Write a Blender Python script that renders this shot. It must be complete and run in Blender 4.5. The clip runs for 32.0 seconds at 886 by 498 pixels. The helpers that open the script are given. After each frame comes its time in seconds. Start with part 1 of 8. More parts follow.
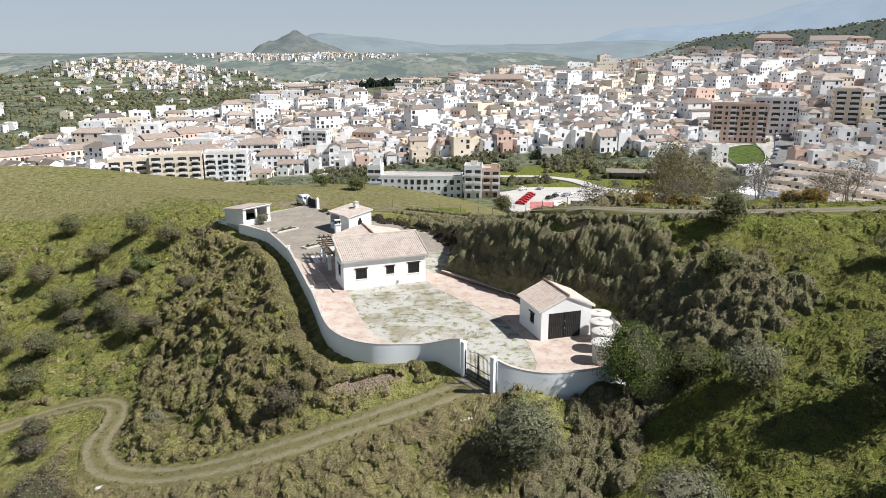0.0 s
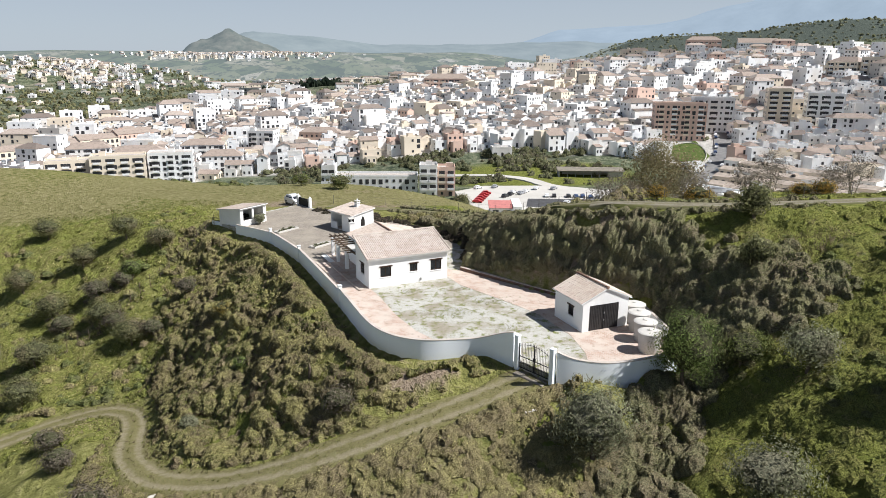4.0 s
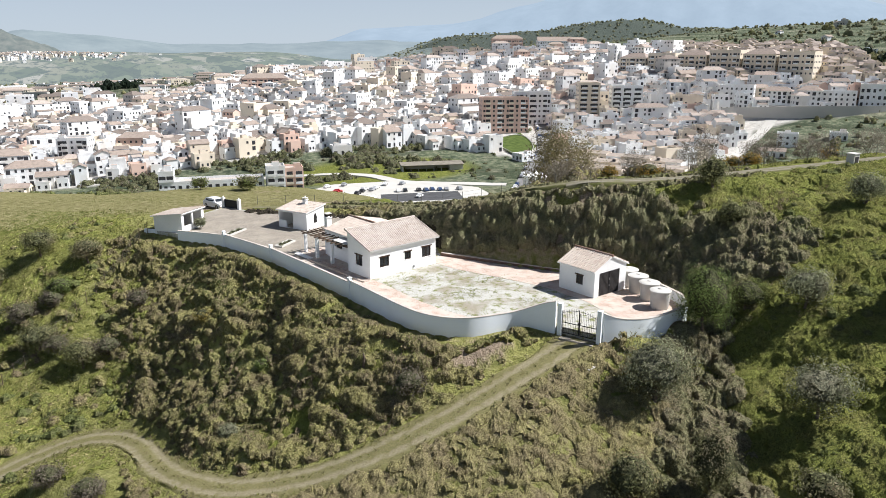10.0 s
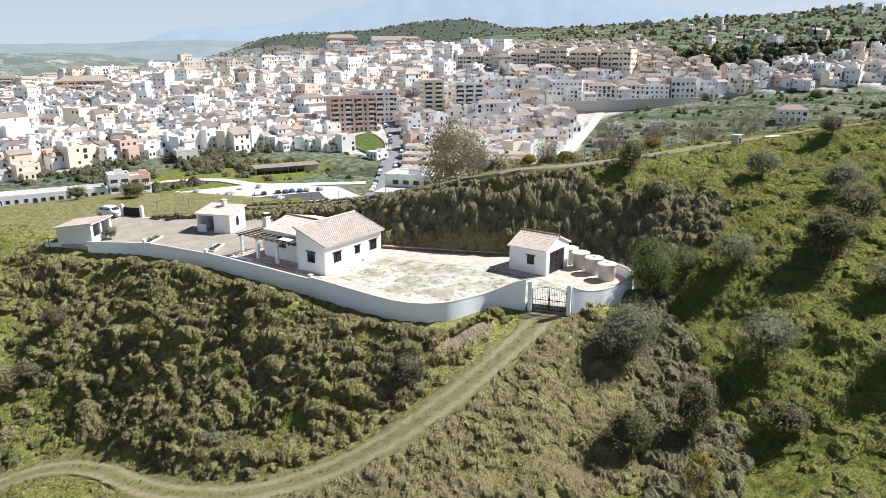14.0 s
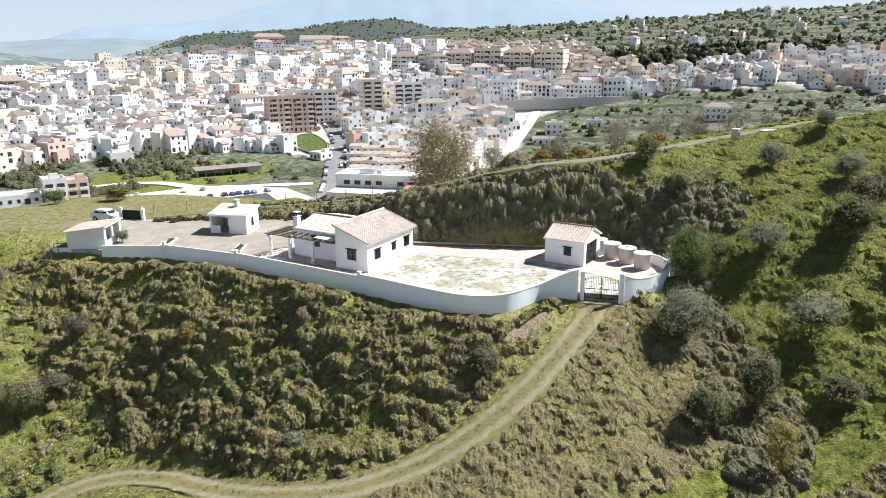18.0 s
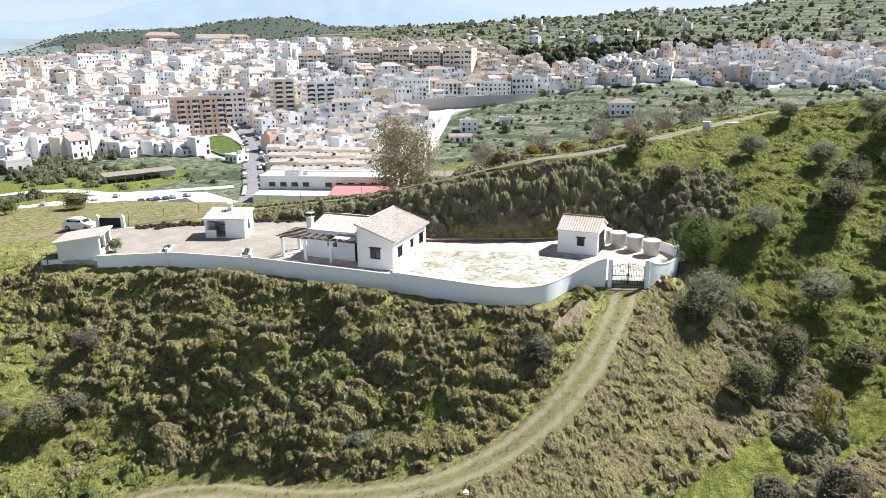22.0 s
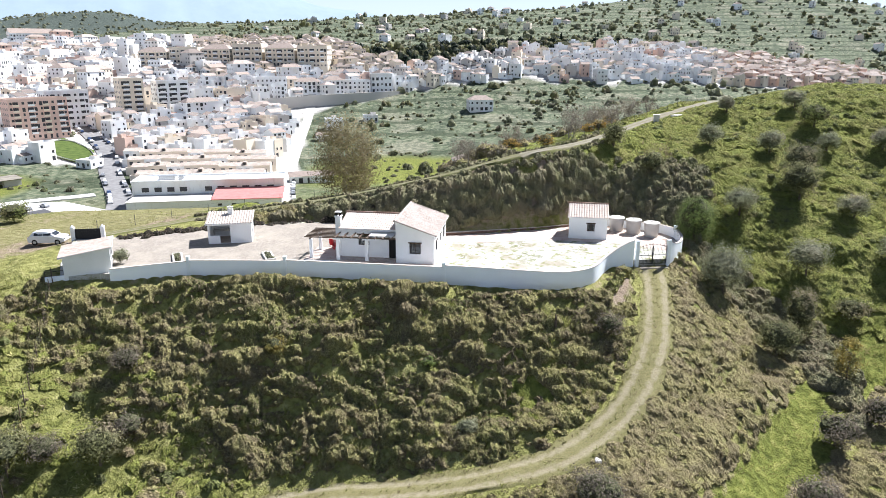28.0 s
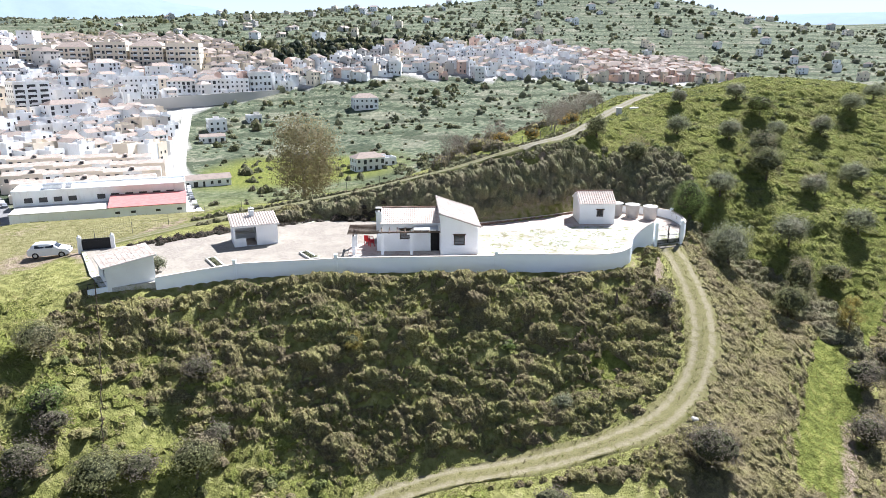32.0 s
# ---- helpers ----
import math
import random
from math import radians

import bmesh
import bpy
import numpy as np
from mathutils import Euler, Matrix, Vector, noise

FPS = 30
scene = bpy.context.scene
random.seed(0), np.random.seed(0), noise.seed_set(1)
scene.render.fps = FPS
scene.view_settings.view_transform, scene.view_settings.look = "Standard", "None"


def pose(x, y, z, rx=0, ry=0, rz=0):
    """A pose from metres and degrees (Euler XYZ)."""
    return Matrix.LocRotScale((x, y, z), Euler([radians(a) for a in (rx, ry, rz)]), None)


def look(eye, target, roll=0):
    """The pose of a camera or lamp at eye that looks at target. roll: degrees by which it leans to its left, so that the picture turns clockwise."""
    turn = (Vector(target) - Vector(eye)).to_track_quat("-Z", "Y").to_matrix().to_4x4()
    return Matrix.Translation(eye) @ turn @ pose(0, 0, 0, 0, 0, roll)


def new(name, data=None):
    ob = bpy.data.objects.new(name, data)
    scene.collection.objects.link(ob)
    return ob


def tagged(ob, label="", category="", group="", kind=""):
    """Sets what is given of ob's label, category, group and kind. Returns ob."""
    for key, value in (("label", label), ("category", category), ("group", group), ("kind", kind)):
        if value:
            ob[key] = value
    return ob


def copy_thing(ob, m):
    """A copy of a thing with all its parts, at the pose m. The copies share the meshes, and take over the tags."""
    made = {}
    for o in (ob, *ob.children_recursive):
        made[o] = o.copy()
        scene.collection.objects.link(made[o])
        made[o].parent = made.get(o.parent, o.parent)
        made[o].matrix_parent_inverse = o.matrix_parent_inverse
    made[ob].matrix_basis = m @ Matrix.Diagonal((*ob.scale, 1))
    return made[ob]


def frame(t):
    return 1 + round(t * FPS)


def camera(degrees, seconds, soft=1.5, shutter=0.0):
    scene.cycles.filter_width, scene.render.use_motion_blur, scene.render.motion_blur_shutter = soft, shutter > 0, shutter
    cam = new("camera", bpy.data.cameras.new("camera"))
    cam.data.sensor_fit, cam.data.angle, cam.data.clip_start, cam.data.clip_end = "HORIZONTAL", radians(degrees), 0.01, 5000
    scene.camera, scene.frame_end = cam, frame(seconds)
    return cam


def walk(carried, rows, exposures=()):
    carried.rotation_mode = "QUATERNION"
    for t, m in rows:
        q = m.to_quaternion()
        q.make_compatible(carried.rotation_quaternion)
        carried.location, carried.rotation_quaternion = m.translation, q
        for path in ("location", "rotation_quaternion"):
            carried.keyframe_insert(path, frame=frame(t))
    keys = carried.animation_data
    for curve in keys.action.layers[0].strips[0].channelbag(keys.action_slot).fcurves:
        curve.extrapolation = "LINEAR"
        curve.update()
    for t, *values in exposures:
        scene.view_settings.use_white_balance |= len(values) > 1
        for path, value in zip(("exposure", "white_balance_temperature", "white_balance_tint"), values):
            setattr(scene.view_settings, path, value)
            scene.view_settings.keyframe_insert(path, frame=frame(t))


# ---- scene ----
cam = camera(64.4, 32.0, 0.6)
METRES, EYE, TILT, LEAN, TURN = 95.0, 21.6, -15.5, 0.0, 0.0
ROWS = [
    (0.0, 0.0, 0.0, 0.0, 0.0, 0.0, -0.0),
    (0.5, -0.0071, -0.0009, -0.0004, -0.3, -0.02, 0.04),
    (1.0, -0.0151, -0.0009, -0.0008, -0.33, 0.02, -0.07),
    (1.5, -0.0242, -0.0007, -0.001, -0.99, 0.01, 0.08),
    (2.0, -0.0346, 0.0001, -0.0013, -1.81, 0.02, 0.28),
    (2.5, -0.0461, 0.0008, -0.0015, -2.69, 0.01, 0.5),
    (3.0, -0.0578, 0.0011, -0.0017, -3.46, 0.0, 0.65),
    (3.5, -0.0714, 0.0011, -0.0022, -4.21, -0.02, 0.83),
    (5.5, -0.1307, 0.0008, -0.0045, -7.85, -0.14, 1.8),
    (6.0, -0.1458, 0.001, -0.0052, -8.92, -0.18, 2.12),
    (6.5, -0.1609, 0.0015, -0.0058, -10.02, -0.22, 2.45),
    (7.0, -0.176, 0.0021, -0.0065, -11.23, -0.27, 2.81),
    (7.5, -0.1909, 0.0029, -0.0068, -12.67, -0.35, 3.26),
    (8.0, -0.2059, 0.0039, -0.0069, -14.12, -0.44, 3.67),
    (8.5, -0.2211, 0.0051, -0.0066, -15.78, -0.59, 4.18),
    (9.0, -0.2367, 0.0069, -0.0064, -17.61, -0.72, 4.75),
    (9.5, -0.2521, 0.0091, -0.0059, -19.15, -0.89, 5.21),
    (10.0, -0.2668, 0.0121, -0.0059, -19.91, -0.96, 5.4),
    (10.5, -0.2807, 0.0153, -0.0058, -20.84, -1.03, 5.66),
    (11.0, -0.2943, 0.0186, -0.0054, -22.45, -1.2, 6.14),
    (11.5, -0.3084, 0.022, -0.0046, -24.25, -1.39, 6.65),
    (12.0, -0.3227, 0.0255, -0.0042, -25.62, -1.58, 7.0),
    (12.5, -0.3365, 0.0298, -0.0034, -26.72, -1.74, 7.25),
    (13.0, -0.3496, 0.0342, -0.0028, -28.76, -2.0, 7.8),
    (13.5, -0.3632, 0.039, -0.002, -30.99, -2.33, 8.4),
    (14.0, -0.3764, 0.0441, -0.001, -33.03, -2.64, 8.91),
    (14.5, -0.3895, 0.0499, 0.0003, -34.85, -2.94, 9.38),
    (16.5, -0.4387, 0.0793, 0.0069, -36.88, -3.27, 9.67),
    (17.0, -0.4504, 0.0869, 0.0087, -37.28, -3.32, 9.7),
    (17.5, -0.4622, 0.0949, 0.0108, -38.2, -3.49, 9.89),
    (18.0, -0.4738, 0.1032, 0.0131, -39.1, -3.65, 10.08),
    (18.5, -0.4849, 0.1118, 0.0153, -40.08, -3.84, 10.3),
    (19.0, -0.4964, 0.1206, 0.0179, -41.11, -4.05, 10.51),
    (19.5, -0.5086, 0.13, 0.0207, -42.09, -4.26, 10.72),
    (20.0, -0.5211, 0.1397, 0.0237, -43.02, -4.44, 10.91),
    (20.5, -0.5332, 0.1493, 0.0264, -43.94, -4.62, 11.09),
    (21.0, -0.5449, 0.1588, 0.0287, -44.96, -4.8, 11.3),
    (21.5, -0.5562, 0.1684, 0.0309, -46.13, -5.04, 11.56),
    (22.0, -0.5672, 0.1782, 0.0334, -47.3, -5.29, 11.81),
    (22.5, -0.5779, 0.188, 0.036, -48.41, -5.53, 12.03),
    (23.0, -0.5886, 0.1979, 0.0387, -49.5, -5.78, 12.24),
    (23.5, -0.599, 0.2078, 0.0415, -50.69, -6.05, 12.48),
    (24.0, -0.6092, 0.2182, 0.0445, -51.87, -6.33, 12.71),
    (24.5, -0.6192, 0.2292, 0.0476, -52.94, -6.6, 12.9),
    (25.0, -0.6293, 0.2407, 0.051, -53.95, -6.84, 13.08),
    (25.5, -0.6401, 0.2523, 0.0543, -54.96, -7.06, 13.25),
    (27.5, -0.6859, 0.3044, 0.0692, -59.45, -8.1, 13.52),
    (28.0, -0.6979, 0.3206, 0.0735, -60.58, -8.37, 13.58),
    (28.5, -0.7102, 0.3375, 0.0781, -61.85, -8.67, 13.68),
    (29.0, -0.7228, 0.3552, 0.0828, -63.1, -8.96, 13.77),
    (29.5, -0.7353, 0.3736, 0.0875, -64.35, -9.28, 13.9),
    (30.0, -0.7471, 0.3926, 0.0928, -65.61, -9.62, 14.02),
    (30.5, -0.7587, 0.4118, 0.0982, -67.29, -10.06, 14.23),
    (31.0, -0.7699, 0.4317, 0.1036, -69.16, -10.55, 14.45),
    (31.5, -0.781, 0.4518, 0.1093, -70.92, -11.01, 14.66),
    (32.0, -0.7916, 0.4726, 0.1151, -71.99, -11.33, 14.79),
]
walk(cam, [(t, pose(0, 0, EYE, TILT, LEAN, TURN) @ pose(METRES * x, METRES * y, METRES * z, 90 + pitch, roll, yaw)) for t, x, y, z, yaw, pitch, roll in ROWS],
     exposures=[(0.0, 0.48, 6300, 11), (9.0, 0.67, 6240, 11), (19.0, 1.07, 6130, 11), (28.0, 1.32, 5960, 13), (32.0, 1.4, 5850, 13)])

# ---- world and sun ----
SUN_EL, SUN_AZ = radians(48), radians(105.5)
SUN_DIR = Vector((math.sin(SUN_AZ) * math.cos(SUN_EL), math.cos(SUN_AZ) * math.cos(SUN_EL), math.sin(SUN_EL)))
world = bpy.data.worlds.new("world")
scene.world = world
world.use_nodes = True
wn = world.node_tree
sky = wn.nodes.new("ShaderNodeTexSky")
sky.sky_type, sky.sun_disc = "NISHITA", False
sky.sun_elevation, sky.sun_rotation = SUN_EL, SUN_AZ
sky.altitude = 900.0
sky.air_density, sky.dust_density, sky.ozone_density = 0.62, 1.0, 0.8
# milky haze that thins out with height above the horizon
up = wn.nodes.new("ShaderNodeSeparateXYZ")
wn.links.new(wn.nodes.new("ShaderNodeTexCoord").outputs["Generated"], up.inputs[0])
thin = wn.nodes.new("ShaderNodeMapRange")
for key, v in (("From Min", 0.0), ("From Max", 0.45), ("To Min", 0.85), ("To Max", 0.05)):
    thin.inputs[key].default_value = v
wn.links.new(up.outputs[2], thin.inputs["Value"])
haze = wn.nodes.new("ShaderNodeMix")
haze.data_type = "RGBA"
haze.inputs[7].default_value = (7.25, 8.1, 8.8, 1)
wn.links.new(thin.outputs[0], haze.inputs[0])
wn.links.new(sky.outputs[0], haze.inputs[6])
wn.links.new(haze.outputs[2], wn.nodes["Background"].inputs[0])
wn.nodes["Background"].inputs[1].default_value = 0.051
sun = new("sun", bpy.data.lights.new("sun", "SUN"))
sun.data.energy, sun.data.angle, sun.data.color = 5.0, radians(0.53), (1.0, 0.97, 0.92)
sun.matrix_world = look(SUN_DIR * 300, (0, 0, 0))


# ---- materials ----
class Nodes:
    """A small wrapper that makes and joins shader nodes."""

    def __init__(self, name):
        self.mat = bpy.data.materials.new(name)
        self.mat.use_nodes = True
        self.tree = self.mat.node_tree
        self.bsdf = self.tree.nodes["Principled BSDF"]

    def put(self, kind, *ins, **settings):
        n = self.tree.nodes.new("ShaderNode" + kind)
        for k, v in settings.items():
            if k == "op":
                n.operation = v
            elif k == "blend":
                n.data_type, n.blend_type = "RGBA", v
            elif k == "dims":
                n.noise_dimensions = v
            elif k == "attr":
                n.attribute_name = v
            elif k == "feature":
                n.feature = v
            elif k == "bands":
                n.bands_direction = v
        for key, v in ins:
            if hasattr(v, "is_output"):
                self.tree.links.new(v, n.inputs[key])
            else:
                n.inputs[key].default_value = v
        return n

    def coord(self):
        return self.put("NewGeometry").outputs["Position"]

    def local(self):
        return self.put("TexCoord").outputs["Object"]

    def noise(self, scale, detail=4, vec=None, rough=0.55):
        n = self.put("TexNoise", ("Scale", scale), ("Detail", detail), ("Roughness", rough))
        self.tree.links.new(vec if vec is not None else self.coord(), n.inputs["Vector"])
        return n.outputs["Fac"]

    def ramp(self, fac, *stops):
        n = self.put("ValToRGB", ("Fac", fac))
        el = n.color_ramp.elements
        while len(el) < len(stops):
            el.new(0.5)
        for e, (p, c) in zip(el, stops):
            e.position, e.color = p, (c if len(c) == 4 else (*c, 1))
        return n.outputs["Color"]

    def step(self, fac, a, b):
        return self.put("MapRange", ("Value", fac), ("From Min", a), ("From Max", b)).outputs["Result"]

    def math(self, op, a, b=0.0):
        return self.put("Math", (0, a), (1, b), op=op).outputs[0]

    def mix(self, fac, a, b, blend="MIX"):
        n = self.put("Mix", blend=blend)
        for k, v in ((0, fac), (6, a), (7, b)):
            if hasattr(v, "is_output"):
                self.tree.links.new(v, n.inputs[k])
            else:
                n.inputs[k].default_value = v if k == 0 or len(v) == 4 else (*v, 1)
        return n.outputs[2]

    def bump(self, height, strength=0.3, distance=0.05):
        n = self.put("Bump", ("Height", height), ("Strength", strength), ("Distance", distance))
        self.tree.links.new(n.outputs[0], self.bsdf.inputs["Normal"])

    def done(self, colour, rough=0.8, metal=0.0, spec=0.3):
        for key, v in (("Base Color", colour), ("Roughness", rough), ("Metallic", metal), ("Specular IOR Level", spec)):
            if hasattr(v, "is_output"):
                self.tree.links.new(v, self.bsdf.inputs[key])
            else:
                self.bsdf.inputs[key].default_value = (*v, 1) if key == "Base Color" and len(v) == 3 else v
        return self.mat


def plaster(name, base, stain, amount=0.35, scale=1.0):
    m = Nodes(name)
    big = m.step(m.noise(0.55 * scale, 5), 0.42, 0.72)
    fine = m.noise(9 * scale, 4)
    c = m.mix(m.math("MULTIPLY", big, amount), base, stain)
    c = m.mix(m.math("MULTIPLY", m.step(fine, 0.5, 0.75), 0.18), c, stain)
    m.bump(fine, 0.25, 0.02)
    return m.done(c, 0.9, spec=0.15)


def plain(name, colour, rough=0.6, metal=0.0, vary=0.25, scale=4.0):
    m = Nodes(name)
    n = m.noise(scale, 4)
    dark = tuple(v * (1 - vary) for v in colour)
    light = tuple(min(1, v * (1 + vary * 0.6)) for v in colour)
    m.bump(m.noise(scale * 6, 3), 0.15, 0.01)
    return m.done(m.ramp(n, (0.3, dark), (0.7, light)), rough, metal)


def muted(c, share=0.15):
    """The colour drawn a little towards grey, as dusty leaves are."""
    grey = 0.34 * c[0] + 0.56 * c[1] + 0.1 * c[2]
    return tuple((v * (1 - share) + grey * share) * k for v, k in zip(c, (1.03, 0.97, 1.0)))


def leaves(name, dark, light, dry=None, dry_share=0.2, scale=0.35):
    """Leaf colour that varies leaf by leaf and clump by clump."""
    m = Nodes(name)
    dark, light, dry = muted(dark), muted(light), muted(dry) if dry else None
    geo = m.put("NewGeometry")
    c = m.mix(geo.outputs["Random Per Island"], dark, light)
    patch = m.noise(scale, 3)
    if dry:
        c = m.mix(m.step(patch, 0.62 - dry_share * 0.5, 0.78 - dry_share * 0.5), c, dry)
    c = m.mix(m.math("MULTIPLY", m.step(m.noise(2.2, 2), 0.4, 0.75), 0.45), c, tuple(v * 0.5 for v in dark))
    mat = m.done(c, 0.7, spec=0.12)
    m.bsdf.inputs["Subsurface Weight"].default_value = 0.0
    tr = m.put("BsdfTranslucent", ("Color", c))
    mx = m.put("MixShader", ("Fac", 0.5), (1, m.bsdf.outputs[0]), (2, tr.outputs[0]))
    m.tree.links.new(mx.outputs[0], m.tree.nodes["Material Output"].inputs[0])
    return mat


def tiles(name, a, b, pale):
    """Fired clay, weathered tile by tile."""
    m = Nodes(name)
    p = m.local()
    v = m.put("TexVoronoi", ("Vector", p), ("Scale", 3.6))
    c = m.mix(m.put("SeparateColor", ("Color", v.outputs["Color"])).outputs[0], a, b)
    c = m.mix(m.step(m.noise(0.9, 5), 0.45, 0.75), c, pale)
    c = m.mix(m.math("MULTIPLY", m.step(m.noise(6, 4), 0.55, 0.7), 0.3), c, tuple(x * 0.55 for x in a))
    m.bump(m.noise(20, 3), 0.2, 0.01)
    return m.done(c, 0.9, spec=0.1)


WHITE = plaster("white_plaster", (0.83, 0.83, 0.82), (0.60, 0.58, 0.54), 0.25)
WALLWHITE = plaster("wall_whitewash", (0.89, 0.93, 0.96), (0.76, 0.79, 0.80), 0.2)
CAPTOP = plaster("wall_coping", (0.55, 0.50, 0.45), (0.36, 0.30, 0.25), 0.6, 2)
TILE = tiles("clay_tile", (0.41, 0.345, 0.295), (0.52, 0.45, 0.395), (0.56, 0.51, 0.46))
MIDTILE = tiles("warm_clay_tile", (0.49, 0.40, 0.335), (0.575, 0.49, 0.42), (0.60, 0.535, 0.475))
# dark colour puts the shadow line beside the ridge caps into the tiles
SHADETILE = tiles("ridge_shade_tile", (0.20, 0.12, 0.09), (0.30, 0.19, 0.14), (0.36, 0.28, 0.23))
WOOD = plain("dark_wood", (0.055, 0.030, 0.018), 0.7, 0, 0.4, 9)
GREYWOOD = plain("weathered_timber", (0.12, 0.085, 0.06), 0.8, 0, 0.4, 7)
IRON = plain("black_iron", (0.025, 0.025, 0.028), 0.55, 0.4, 0.3, 8)
DOORGREY = plain("dark_grey_door", (0.045, 0.042, 0.042), 0.6, 0.1, 0.3, 3)
# near-black colour painted as shade behind openings; also used for tyres and other parts
DARK = plain("dark_inside", (0.02, 0.018, 0.016), 0.9, 0, 0.3, 2)
STEEL = plain("galvanised_steel", (0.42, 0.43, 0.44), 0.45, 0.8, 0.2, 5)
CEMENT = plaster("fibre_cement", (0.60, 0.58, 0.54), (0.42, 0.40, 0.37), 0.5, 2)
GLASS = Nodes("window_glass").done((0.03, 0.035, 0.04), 0.08, 0.0, 0.6)
BARK = plain("bark", (0.13, 0.10, 0.075), 0.9, 0, 0.5, 5)
PALEBARK = plain("pale_bark", (0.28, 0.25, 0.20), 0.9, 0, 0.4, 4)

# near-black: the shade inside bushes is put into the twig colour
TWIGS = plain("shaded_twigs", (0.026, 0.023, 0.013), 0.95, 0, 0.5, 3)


def heart(name, gap_shade, lit, other):
    """The close twigs and small leaves that fill a bush behind its outer leaves; dark flecks paint the shade of its
    gaps.
    """
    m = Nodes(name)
    gap_shade, lit, other = muted(gap_shade), muted(lit), muted(other)
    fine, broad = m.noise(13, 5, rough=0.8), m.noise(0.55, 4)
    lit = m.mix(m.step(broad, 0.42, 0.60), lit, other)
    c = m.mix(m.step(fine, 0.38, 0.58), gap_shade, lit)
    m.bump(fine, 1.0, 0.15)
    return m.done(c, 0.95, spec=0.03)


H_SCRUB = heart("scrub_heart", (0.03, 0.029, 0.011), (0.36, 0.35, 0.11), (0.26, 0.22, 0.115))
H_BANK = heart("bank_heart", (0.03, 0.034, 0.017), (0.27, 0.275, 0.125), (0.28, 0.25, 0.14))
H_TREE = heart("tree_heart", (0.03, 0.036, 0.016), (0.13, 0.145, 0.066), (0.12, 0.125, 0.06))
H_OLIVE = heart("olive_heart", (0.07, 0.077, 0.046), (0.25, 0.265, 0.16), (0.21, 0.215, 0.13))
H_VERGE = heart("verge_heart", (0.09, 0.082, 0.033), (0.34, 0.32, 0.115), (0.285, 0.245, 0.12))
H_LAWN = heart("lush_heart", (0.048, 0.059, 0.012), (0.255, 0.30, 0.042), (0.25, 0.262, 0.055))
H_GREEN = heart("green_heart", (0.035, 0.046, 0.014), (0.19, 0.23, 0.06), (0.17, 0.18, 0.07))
L_SCRUB = leaves("scrub_leaf", (0.15, 0.148, 0.046), (0.62, 0.605, 0.20), (0.42, 0.355, 0.185), 0.22)
L_SHRUB = leaves("shrub_leaf", (0.085, 0.10, 0.038), (0.36, 0.385, 0.145), (0.35, 0.31, 0.175), 0.24)
L_HILL = leaves("hill_shrub_leaf", (0.06, 0.085, 0.018), (0.27, 0.33, 0.075), (0.30, 0.275, 0.12), 0.2)
L_OLIVE = leaves("olive_leaf", (0.145, 0.168, 0.085), (0.37, 0.41, 0.215), (0.29, 0.275, 0.18), 0.2)
L_GREEN = leaves("bright_leaf", (0.07, 0.115, 0.022), (0.29, 0.39, 0.085))
L_GORSE = leaves("gorse_flower", (0.30, 0.19, 0.014), (0.66, 0.42, 0.025), (0.10, 0.10, 0.03), 0.35, 2.0)
L_GREY = leaves("grey_twigs", (0.125, 0.112, 0.078), (0.29, 0.26, 0.185))
L_POPLAR = leaves("budding_leaf", (0.14, 0.132, 0.055), (0.34, 0.315, 0.14), (0.26, 0.215, 0.12), 0.3)
L_YELLOW = leaves("yellowing_leaf", (0.22, 0.19, 0.035), (0.52, 0.43, 0.08), (0.20, 0.23, 0.06), 0.3, 1.0)
L_DARK = leaves("pine_needle", (0.012, 0.026, 0.014), (0.038, 0.060, 0.030))
L_GRASS = leaves("grass_blade", (0.078, 0.098, 0.017), (0.355, 0.40, 0.066), (0.36, 0.325, 0.115), 0.2)
L_DRY = leaves("dry_grass_blade", (0.155, 0.132, 0.066), (0.39, 0.34, 0.18), (0.25, 0.25, 0.085), 0.34)


# ---- mesh helpers ----
def np_mesh(name, verts, faces, mats, slots=None, smooth=False):
    """A mesh from arrays: faces is (n, 3) or (n, 4)."""
    me = bpy.data.meshes.new(name)
    verts, faces = np.asarray(verts, np.float32), np.asarray(faces, np.int32)
    k = faces.shape[1]
    me.vertices.add(len(verts))
    me.vertices.foreach_set("co", verts.ravel())
    me.loops.add(faces.size)
    me.loops.foreach_set("vertex_index", faces.ravel())
    me.polygons.add(len(faces))
    me.polygons.foreach_set("loop_start", np.arange(len(faces), dtype=np.int32) * k)
    for m in mats:
        me.materials.append(m)
    if slots is not None:
        me.polygons.foreach_set("material_index", np.asarray(slots, np.int32))
    me.polygons.foreach_set("use_smooth", np.full(len(faces), smooth))
    me.update(calc_edges=True)
    return me


def add(name, me, parent=None, label="", m=None):
    ob = new(name, me)
    if parent is not None:
        ob.parent = parent
    if label:
        ob["label"] = label
    if m is not None:
        ob.matrix_basis = m
    return ob


def part(name, bm, material, parent=None, label="", smooth=False):
    me = bpy.data.meshes.new(name)
    bmesh.ops.recalc_face_normals(bm, faces=bm.faces)
    bm.to_mesh(me)
    bm.free()
    me.materials.append(material)
    if smooth:
        me.polygons.foreach_set("use_smooth", np.ones(len(me.polygons), bool))
    return add(name, me, parent, label)


